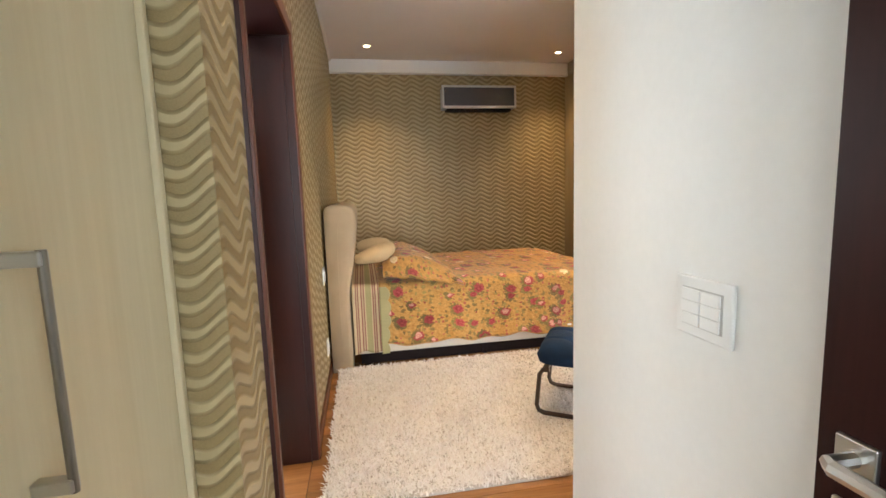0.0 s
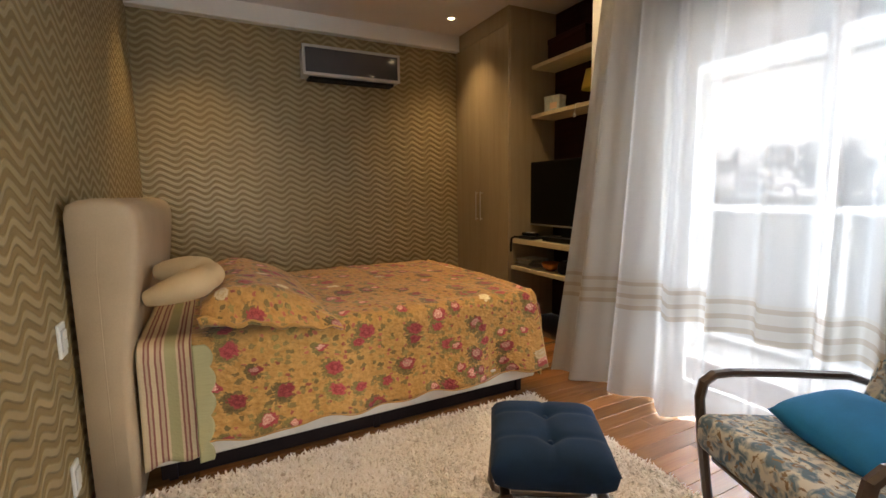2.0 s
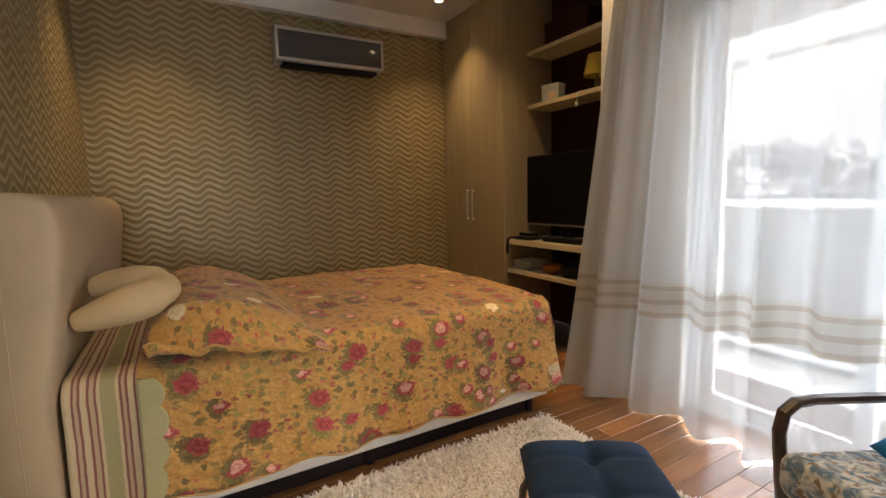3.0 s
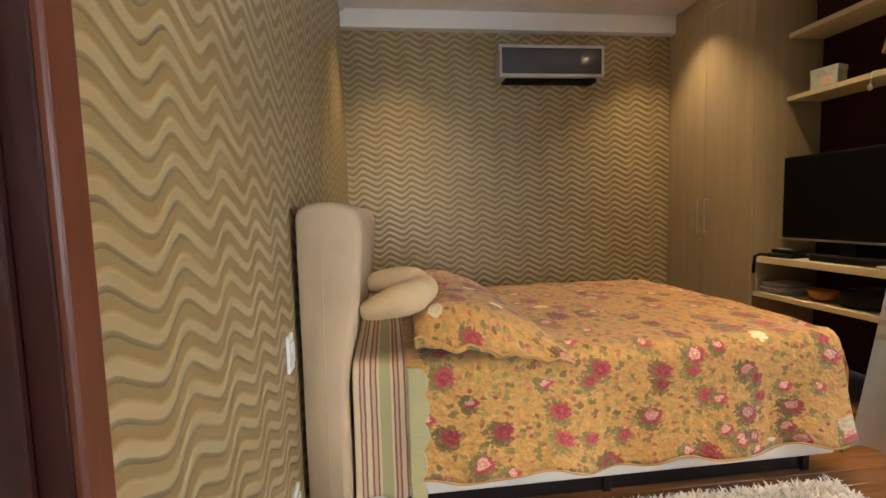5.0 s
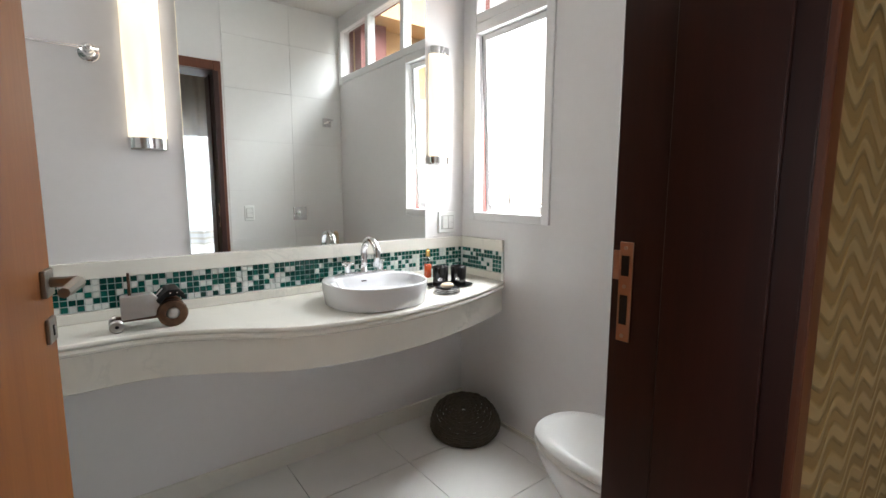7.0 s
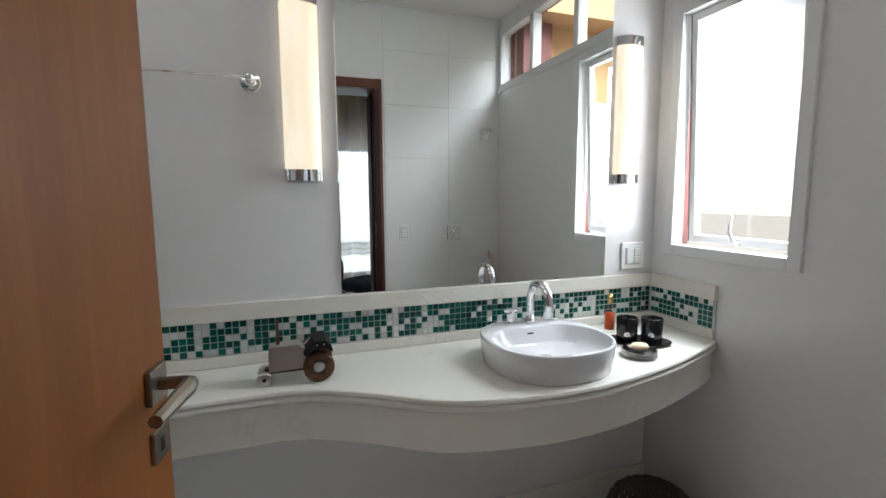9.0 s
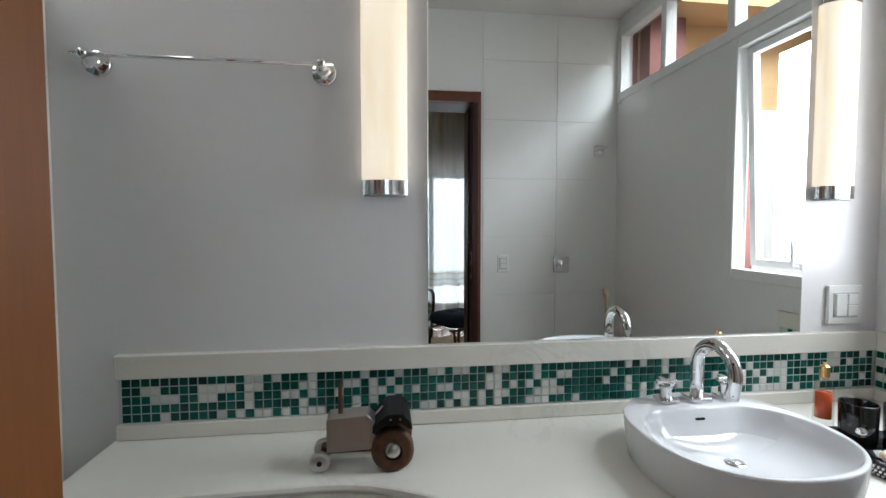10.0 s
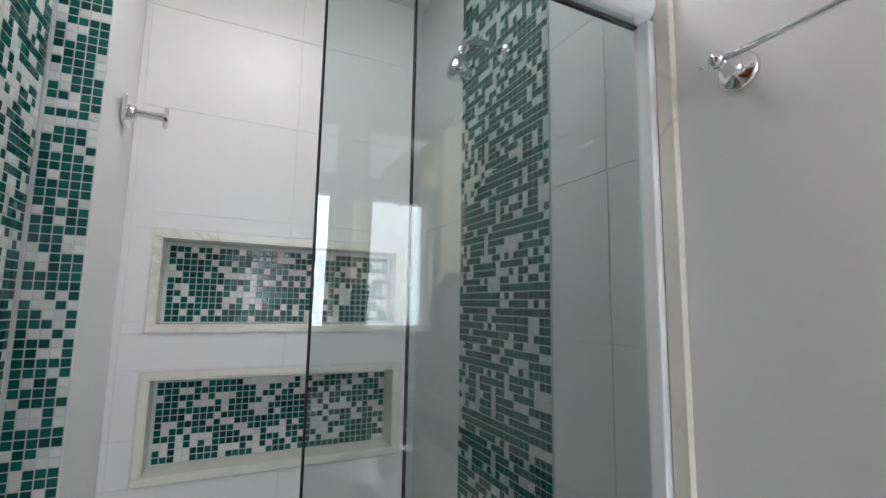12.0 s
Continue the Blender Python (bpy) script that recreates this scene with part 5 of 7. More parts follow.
def mosaic(parent, origin, u, n, nu, nz, singles=0, share=0.62, seed=1):
    """Glass mosaic on an upright plane: u along it, n out of it. The first tiles are single parts, the rest one joined sheet."""
    rng = random.Random(seed)
    u, n, w = Vector(u), Vector(n), Vector((0, 0, 1))
    if u.cross(w).dot(n) < 0:
        u = -u
        origin = Vector(origin) - u * nu * PITCH
    origin = Vector(origin)
    size = PITCH - 0.0026
    rot = Matrix((u, w, n)).transposed().to_4x4()
    count = 0
    verts, faces, slots = [], [], []
    h, c = size / 2, 0.0012
    field = [[0] * nz for _ in range(nu)]
    for i in range(nu):
        for j in range(nz):
            near = (field[i - 1][j] if i else 0.5) * 0.12 + (field[i][j - 1] if j else 0.5) * 0.06
            field[i][j] = 1 if rng.random() < share - 0.09 + near else 0
    for i in range(nu):
        for j in range(nz):
            at = origin + u * ((i + 0.5) * PITCH) + w * ((j + 0.5) * PITCH)
            mat = TEAL if field[i][j] else PALE
            if count < singles:
                ob = new("mosaic_tile", tile_mesh(mat, size))
                ob.parent = parent
                ob.matrix_basis = Matrix.Translation(at) @ rot
                count += 1
                continue
            b = len(verts)
            for x, y, z in ((-h, -h, 0), (h, -h, 0), (h, h, 0), (-h, h, 0), (-h + c, -h + c, 0.0018), (h - c, -h + c, 0.0018), (h - c, h - c, 0.0018), (-h + c, h - c, 0.0018)):
                verts.append(tuple(at + u * x + w * y + n * z))
            for f in ((4, 5, 6, 7), (0, 1, 5, 4), (1, 2, 6, 5), (2, 3, 7, 6), (3, 0, 4, 7)):
                faces.append([b + k for k in f])
                slots.append(0 if field[i][j] else 1)
    if verts:
        me = bpy.data.meshes.new("mosaic_sheet")
        me.from_pydata(verts, [], faces)
        me.materials.append(TEAL)
        me.materials.append(PALE)
        me.polygons.foreach_set("material_index", slots)
        ob = new("mosaic_sheet", me)
        ob.parent = parent
        tagged(ob, "small teal and white glass mosaic tiles", kind="stuff")


def backsplash():
    b = thing("backsplash", "marble backsplash with a band of teal and white glass mosaic", "backsplash", kind="structure")
    y0 = 1.06
    part("lower_strip", box((XM, y0, CZ + 0.001), (XM + 0.02, YN - 0.001, 0.828), 0.002, 1), MARBLE, b, "white marble strip")
    part("upper_strip", box((XM, y0, 0.943), (XM + 0.02, YN - 0.001, 1.002), 0.002, 1), MARBLE, b, "white marble strip")
    part("lower_strip", box((XM + 0.022, YN - 0.02, CZ + 0.001), (-1.692, YN, 0.828), 0.002, 1), MARBLE, b)
    part("upper_strip", box((XM + 0.022, YN - 0.02, 0.943), (-1.692, YN, 1.002), 0.002, 1), MARBLE, b)
    part("grout_bed", box((XM, y0 + 0.002, 0.829), (XM + 0.007, YN - 0.001, 0.942)), TILE_GROUT, b)
    part("grout_bed", box((XM + 0.012, YN - 0.007, 0.829), (-1.694, YN, 0.942)), TILE_GROUT, b)
    mosaic(b, (XM + 0.007, y0 + 0.3, 0.8295), (0, 1, 0), (1, 0, 0), 60, 5, 300, 0.66, 5)
    mosaic(b, (XM + 0.007, y0 + 0.3 + 60 * PITCH, 0.8295), (0, 1, 0), (1, 0, 0), 22, 5, 0, 0.66, 6)
    mosaic(b, (XM + 0.007, y0 + 0.3 - 13 * PITCH, 0.8295), (0, 1, 0), (1, 0, 0), 13, 5, 0, 0.66, 7)
    mosaic(b, (XM + 0.014, YN - 0.007, 0.8295), (1, 0, 0), (0, -1, 0), 14, 5, 0, 0.66, 8)


backsplash()


def bath_mirror():
    m = thing("mirror", "large frameless mirror on the white bathroom wall", "mirror")
    part("glass", box((XM + 0.001, 1.83, 1.0035), (XM + 0.006, 2.947, 2.60), 0.001, 1), MIRROR, m)


bath_mirror()


def sconce(y):
    s = thing("wall_sconce", "lit alabaster cylinder sconce with chrome end bands", "sconce", (XM, y, 1.395), group="mirror sconces")
    r = 0.058

    def half(rad, z0, z1, n=20, dome=0.0):
        bm = bmesh.new()
        lo, hi = [], []
        for k in range(n + 1):
            a = -math.pi / 2 + math.pi * k / n
            lo.append(bm.verts.new((0.014 + rad * math.cos(a) * 0.55, rad * math.sin(a), z0)))
            hi.append(bm.verts.new((0.014 + rad * math.cos(a) * 0.55, rad * math.sin(a), z1)))
        bl = [bm.verts.new((0.002, -rad, z0)), bm.verts.new((0.002, rad, z0))]
        bh = [bm.verts.new((0.002, -rad, z1)), bm.verts.new((0.002, rad, z1))]
        ring_lo, ring_hi = [bl[0]] + lo + [bl[1]], [bh[0]] + hi + [bh[1]]
        m = len(ring_lo)
        for k in range(m):
            bm.faces.new((ring_lo[k], ring_lo[(k + 1) % m], ring_hi[(k + 1) % m], ring_hi[k]))
        bm.faces.new(ring_lo[::-1])
        bm.faces.new(ring_hi)
        return bm

    part("shade", half(r, 0.042, 0.56), SCONCE_GLOW, s, "glowing alabaster shade", smooth=False)
    part("band", half(r + 0.003, 0.004, 0.041), CHROME, s, "chrome end band")
    part("band", half(r + 0.003, 0.561, 0.598), CHROME, s, "chrome end band")
    part("cap", half(r - 0.004, 0.0, 0.004), GREY_PLASTIC, s)
    return s


sc = sconce(1.718)
copy_thing(sc, pose(XM, 3.03, 1.395))


def towel_rail():
    t = thing("towel_rail", "slim chrome towel rail on the white wall", "towel rail", (XM, 0, 1.706))
    part("rail", tube([(0.055, 1.012, 0.004), (0.055, 1.595, 0.004)], 0.0052, 12), CHROME, t, smooth=True)
    for y in (1.04, 1.567):
        p = part("post", tube([(0.001, y, 0), (0.008, y, 0), (0.012, y, 0), (0.013, y, 0), (0.03, y, 0.001), (0.045, y, 0.003), (0.055, y, 0.004)], [0.032, 0.032, 0.027, 0.018, 0.011, 0.010, 0.012], 20), CHROME, t, smooth=True)
        part("finial", lathe([(0.0, 0.013), (0.009, 0.010), (0.013, 0.0), (0.009, -0.010), (0.0, -0.013)], (0.057, y, 0.006), 16), CHROME, p, smooth=True)


towel_rail()


# ---- basin and taps ----
def basin():
    b = thing("basin", "white oval porcelain vessel basin on the counter", "basin", (-1.710, 2.462, CZ))
    rx, ry, H = 0.208, 0.212, 0.094

    def ring(sx, sy, ox, z, bm, back=-1.0, n=56, e=2.35):
        vs = []
        for k in range(n):
            a = 2 * math.pi * k / n
            c, s = math.cos(a), math.sin(a)
            vs.append(bm.verts.new((max(back, ox + sx * math.copysign(abs(c) ** (2 / e), c)), sy * math.copysign(abs(s) ** (2 / e), s), z)))
        return vs

    bm = bmesh.new()
    rings = [ring(rx * 0.90, ry * 0.90, 0, 0.0, bm), ring(rx * 0.955, ry * 0.955, 0, 0.003, bm), ring(rx * 0.985, ry * 0.985, 0, 0.05, bm), ring(rx, ry, 0, H - 0.004, bm), ring(rx * 0.99, ry * 0.99, 0, H, bm),
             ring(rx * 0.76, ry * 0.93, 0.036, H - 0.001, bm, -0.108), ring(rx * 0.745, ry * 0.915, 0.036, H - 0.006, bm, -0.104), ring(rx * 0.70, ry * 0.86, 0.036, H - 0.030, bm, -0.094), ring(rx * 0.60, ry * 0.72, 0.03, H - 0.055, bm, -0.080), ring(rx * 0.36, ry * 0.40, 0.02, H - 0.070, bm), ring(rx * 0.12, ry * 0.12, 0.01, H - 0.075, bm)]
    n = len(rings[0])
    for r, q in zip(rings, rings[1:]):
        for k in range(n):
            bm.faces.new((r[k], r[(k + 1) % n], q[(k + 1) % n], q[k]))
    bm.faces.new(rings[0][::-1])
    bm.faces.new(rings[-1])
    bowl = part("bowl", bm, PORCELAIN, b, smooth=True)
    bowl.modifiers.new("edge", "BEVEL").width = 0.001
    part("drain", lathe([(0.0, 0.003), (0.019, 0.002), (0.021, 0.0)], (0.01, 0, H - 0.0745), 20), CHROME, b, "chrome drain", smooth=True)
    part("overflow", box((-0.0985, -0.014, H - 0.026), (-0.0945, 0.010, H - 0.021), 0.001, 1), HOLE_SHADE, b)


basin()


def tap_set():
    z0 = CZ + 0.0945
    f = thing("faucet", "chrome arched faucet with two cross handles on the basin", "faucet", (-1.862, 2.490, z0))
    part("base", box((-0.026, -0.026, 0), (0.026, 0.026, 0.011), 0.002, 2), CHROME, f)
    pts = [(0, 0, 0.008), (0, 0, 0.05), (0, 0, 0.088)]
    for k in range(1, 15):
        a = math.pi - math.pi * 1.12 * k / 14
        pts.append((0.062 + 0.062 * math.cos(a), 0.0, 0.092 + 0.062 * math.sin(a)))
    pts.append((pts[-1][0] - 0.006, 0, pts[-1][2] - 0.022))
    part("spout", tube(pts, [0.015] * (len(pts) - 2) + [0.0145, 0.0155], 20), CHROME, f, smooth=True)
    for s in (-1, 1):
        y = s * 0.082
        h = part("handle", box((-0.022, y - 0.022, 0), (0.022, y + 0.022, 0.009), 0.002, 2), CHROME, f, "chrome cross handle")
        part("stem", lathe([(0.014, 0.008), (0.013, 0.03), (0.016, 0.036), (0.016, 0.046), (0.0, 0.05)], (0, y, 0), 20), CHROME, h, smooth=True)
        part("cross_bar", box((-0.026, y - 0.006, 0.044), (0.026, y + 0.006, 0.054), 0.002, 2), CHROME, h)
        part("cross_bar", box((-0.006, y - 0.026, 0.0445), (0.006, y + 0.026, 0.0545), 0.002, 2), CHROME, h)


tap_set()

wall_switch("wall_switch", "white outlet and switch plate above the counter", (XM, 3.092, 1.083), 90, 0.118, 0.118, [(-0.31, -0.28, 0.0, 0.28), (0.03, 0.01, 0.31, 0.28), (0.03, -0.28, 0.31, -0.01)])
wall_switch("wall_switch", "white switch plate on the bathroom wall beside the door", (XBE, 2.455, 1.088), -90, 0.07, 0.112, [(-0.3, -0.28, 0.3, -0.01), (-0.3, 0.01, 0.3, 0.28)])


def flush_valve():
    f = thing("flush_valve", "square chrome flush valve plate on the white wall", "flush valve", (XBE, 2.837, 1.077))
    part("plate", box((-0.012, -0.052, -0.052), (0, 0.052, 0.052), 0.006, 3), CHROME, f)
    part("button", lathe([(0.030, 0.0), (0.030, 0.012), (0.024, 0.016), (0.0, 0.017)], (0, 0, 0), 24), CHROME, f, smooth=True).matrix_basis = pose(-0.012, 0, 0, 0, -90, 0)
    r = thing("stop_valve", "small square chrome stop valve high on the wall", "valve", (XBE, 3.085, 1.806))
    part("plate", box((-0.010, -0.035, -0.035), (0, 0.035, 0.035), 0.004, 2), CHROME, r)
    part("stem", tube([(-0.01, 0, 0), (-0.05, 0, 0)], 0.011, 14), CHROME, r, smooth=True)
    part("lever", tube([(-0.045, 0, 0.0), (-0.05, 0.035, 0.022)], 0.005, 10), CHROME, r, smooth=True)
    h = thing("hand_spray", "chrome and ivory hand spray hanging on the wall", "hand spray", (XBE, 3.135, 0.80))
    part("holder", tube([(0, 0, 0.08), (-0.045, 0, 0.08)], 0.012, 14), CHROME, h, smooth=True)
    part("spray", tube([(-0.045, 0, -0.06), (-0.045, 0, 0.06), (-0.055, -0.01, 0.10), (-0.075, -0.03, 0.115)], [0.009, 0.011, 0.015, 0.018], 14), SOAP, h, smooth=True)
    part("hose", tube([(-0.045, 0, -0.06), (-0.05, 0, -0.16), (-0.04, 0.02, -0.30), (-0.01, 0.03, -0.34)], 0.006, 10), STEEL, h, smooth=True)


flush_valve()


def toilet():
    t = thing("toilet", "white porcelain toilet with its lid closed", "toilet", (XBE - 0.043, 2.80, 0.0))
    t.scale = (1.0, 1.0, 1.05)

    def oval(sx, sy, ox, z, bm, n=40, e=2.3):
        vs = []
        for k in range(n):
            a = 2 * math.pi * k / n
            c, s = math.cos(a), math.sin(a)
            w = 1.0 if c < 0 else 0.96
            vs.append(bm.verts.new((ox + sx * math.copysign(abs(c) ** (2 / e), c) * w, sy * math.copysign(abs(s) ** (2 / e), s), z)))
        return vs

    def stack(levels):
        bm = bmesh.new()
        rings = [oval(*lv, bm) for lv in levels]
        n = len(rings[0])
        for r, q in zip(rings, rings[1:]):
            for k in range(n):
                bm.faces.new((r[k], r[(k + 1) % n], q[(k + 1) % n], q[k]))
        bm.faces.new(rings[0][::-1])
        bm.faces.new(rings[-1])
        return bm

    part("bowl", stack([(0.20, 0.105, -0.24, 0.0), (0.19, 0.10, -0.24, 0.03), (0.18, 0.095, -0.24, 0.14), (0.22, 0.135, -0.28, 0.25), (0.268, 0.172, -0.30, 0.345), (0.275, 0.18, -0.30, 0.375), (0.27, 0.178, -0.30, 0.382)]), PORCELAIN, t, smooth=True)
    part("seat", stack([(0.270, 0.182, -0.300, 0.384), (0.276, 0.186, -0.300, 0.39), (0.276, 0.186, -0.300, 0.398), (0.270, 0.182, -0.300, 0.402)]), WHITE_PLASTIC, t)
    part("lid", stack([(0.268, 0.182, -0.300, 0.404), (0.275, 0.187, -0.300, 0.409), (0.272, 0.184, -0.300, 0.418), (0.22, 0.145, -0.300, 0.426), (0.10, 0.06, -0.30, 0.430)]), WHITE_PLASTIC, t, smooth=True)
    part("outlet_pipe", tube([(-0.08, 0, 0.30), (0.042, 0, 0.30)], 0.03, 16), WHITE_PLASTIC, t, smooth=True)


toilet()


def basket():
    b = thing("basket", "dark woven cane basket tipped against the wall", "basket")
    b.matrix_basis = pose(-1.735, 2.985, 0.097, 0, 0, 35) @ Matrix.Scale(0.93, 4) @ pose(0, 0, 0, 21, 0, 0)
    bm = bmesh.new()
    rng = random.Random(3)
    for k in range(15):
        t = k / 14
        if k < 9:
            r, z = 0.02 + 0.0165 * k, 0.052 - 0.02 * (k / 8) ** 2
        else:
            r, z = 0.158 + 0.004 * (k - 8), 0.032 - 0.013 * (k - 8)
        pts = []
        n = 44
        for i in range(n + 1):
            a = 2 * math.pi * i / n
            w = 0.0045 * math.sin(a * 11 + (k % 2) * math.pi)
            pts.append(((r + 0.3 * w) * math.cos(a) * 1.05, (r + 0.3 * w) * math.sin(a) * 0.92, z + w))
        tube_into(bm, pts, 0.0088, 6, False)
    part("weave", bm, BASKET, b, "interlaced dark cane strands")
    for k in range(22):
        a = 2 * math.pi * k / 22
        pts = [(math.cos(a) * r * 1.05, math.sin(a) * r * 0.92, z) for r, z in ((0.015, 0.056), (0.08, 0.050), (0.15, 0.036), (0.172, 0.004), (0.182, -0.046))]
        part("stake", tube(pts, 0.0045, 5), BASKET, b)


basket()


# ---- things on the counter ----
def toy_tractor():
    t = thing("toy_tractor", "grey and rusty metal model tractor on the counter", "model tractor", (-1.845, 1.64, CZ))
    t.scale = (0.92, 0.92, 0.92)
    outline = [(-0.055, 0.040), (-0.055, 0.118), (-0.050, 0.122), (0.040, 0.126), (0.062, 0.105), (0.062, 0.062), (0.046, 0.043)]
    part("body", prism(outline, -0.030, 0.030), STEEL, t, "grey sheet-metal body")
    part("exhaust", tube([(0.0, -0.025, 0.122), (0.0, -0.025, 0.205)], [0.0055, 0.004], 8), RUST, t)
    part("fender", prism([(0.052, 0.098), (0.068, 0.122), (0.088, 0.138), (0.124, 0.138), (0.140, 0.120), (0.146, 0.100), (0.138, 0.100), (0.120, 0.116), (0.080, 0.112), (0.062, 0.090)], -0.062, 0.062), BLACK_MATT, t, "dark folded sheet-metal fender")
    for y in (0.095, 0.117):
        part("rivet", tube([(0.062, y, 0.127), (0.064, y, 0.127)], 0.0028, 8), CHROME, t)
    part("steering_arm", tube([(0.0, 0.055, 0.11), (0.0, 0.078, 0.135)], 0.004, 8), CHROME, t)
    part("chassis", box((-0.014, -0.07, 0.030), (0.014, 0.10, 0.048), 0.002, 1), RUST, t)
    for s in (-1, 1):
        w = part("rear_wheel", lathe([(0.022, -0.014), (0.043, -0.016), (0.050, -0.010), (0.050, 0.010), (0.043, 0.016), (0.022, 0.014)], sides=28), RUST, t, "rusty rear wheel", smooth=True)
        w.matrix_basis = pose(s * 0.046, 0.100, 0.050, 0, 90, 0)
        part("hub", lathe([(0.0, -0.018), (0.012, -0.017), (0.022, -0.010), (0.022, 0.010), (0.012, 0.017), (0.0, 0.018)], sides=20), STEEL, w, smooth=True)
        f = part("front_wheel", lathe([(0.0, -0.010), (0.019, -0.010), (0.023, -0.006), (0.023, 0.006), (0.019, 0.010), (0.0, 0.010)], sides=24), STEEL, t, "aluminium front wheel", smooth=False)
        f.matrix_basis = pose(s * 0.034, -0.070, 0.023, 0, 90, 0)
        part("axle_cap", lathe([(0.0, -0.012), (0.006, -0.012), (0.006, 0.012), (0.0, 0.012)], sides=12), BLACK_MATT, f)


toy_tractor()


def perfume():
    p = thing("perfume_bottle", "slim glass bottle of orange liquid with a gold cap", "bottle", (-1.842, 2.83, CZ))
    part("glass", lathe([(0.0, 0.0), (0.022, 0.0), (0.023, 0.004), (0.022, 0.045), (0.020, 0.125), (0.010, 0.140), (0.008, 0.145)], sides=20), glass_material("bottle_glass", (0.97, 0.97, 0.95), 0.02, 0.92), p, smooth=True)
    part("liquid", lathe([(0.0, 0.040), (0.018, 0.040), (0.0175, 0.105), (0.0, 0.106)], sides=20), PERFUME, p, "orange liquid", smooth=True)
    part("cap", lathe([(0.009, 0.143), (0.011, 0.145), (0.011, 0.172), (0.006, 0.176), (0.006, 0.182), (0.0, 0.183)], sides=16), GOLD, p, "gold cap", smooth=False)


perfume()


def cup_tray():
    t = thing("tray", "glossy black oval tray on the counter", "tray", (-1.765, 2.905, CZ))
    part("dish", lathe([(0.0, 0.002), (0.095, 0.002), (0.115, 0.010), (0.118, 0.010), (0.100, 0.0), (0.0, 0.0)], sides=36, sx=0.62), BLACK_GLOSS, t, smooth=True).rotation_euler = (0, 0, radians(-28))
    c = thing("cup", "glossy black bathroom cup with a round chrome stud", "cup", (-1.785, 2.865, CZ + 0.0025), group="cups on the tray")
    part("wall", lathe([(0.0, 0.0), (0.035, 0.0), (0.037, 0.004), (0.039, 0.095), (0.037, 0.097), (0.035, 0.094), (0.033, 0.008), (0.0, 0.006)], sides=32), BLACK_GLOSS, c, smooth=True)
    s = part("stud", lathe([(0.0, 0.006), (0.009, 0.004), (0.012, 0.0)], sides=20), CHROME, c, smooth=True)
    s.matrix_basis = pose(0.029, -0.024, 0.035, 0, 90, -40)
    copy_thing(c, pose(-1.745, 2.945, CZ + 0.0025, 0, 0, -8))


cup_tray()


def soap_dish():
    d = thing("soap_dish", "round black soap dish ringed with silver beads", "soap dish", (-1.648, 2.80, CZ))
    part("dish", lathe([(0.0, 0.0), (0.054, 0.0), (0.056, 0.003), (0.056, 0.026), (0.053, 0.029), (0.045, 0.026), (0.040, 0.020), (0.0, 0.018)], sides=40), BLACK_GLOSS, d, smooth=True)
    bead = bpy.data.meshes.new("bead")
    bm = bmesh.new()
    bmesh.ops.create_icosphere(bm, subdivisions=1, radius=0.0036)
    bm.to_mesh(bead)
    bm.free()
    bead.materials.append(CHROME)
    for r in range(3):
        for k in range(44):
            a = 2 * math.pi * (k + 0.5 * (r % 2)) / 44
            ob = new("bead", bead)
            ob.parent = d
            ob.location = (0.0565 * math.cos(a), 0.0565 * math.sin(a), 0.006 + 0.008 * r)
    s = part("soap_bar", lathe([(0.0, -0.011), (0.026, -0.008), (0.033, 0.0), (0.026, 0.009), (0.0, 0.012)], sides=28, sy=0.68), SOAP, smooth=True)
    s.matrix_basis = pose(-1.648, 2.80, CZ + 0.034, 4, 0, 75)
    tagged(s, "worn cream bar of soap lying in the dish", "soap")


soap_dish()


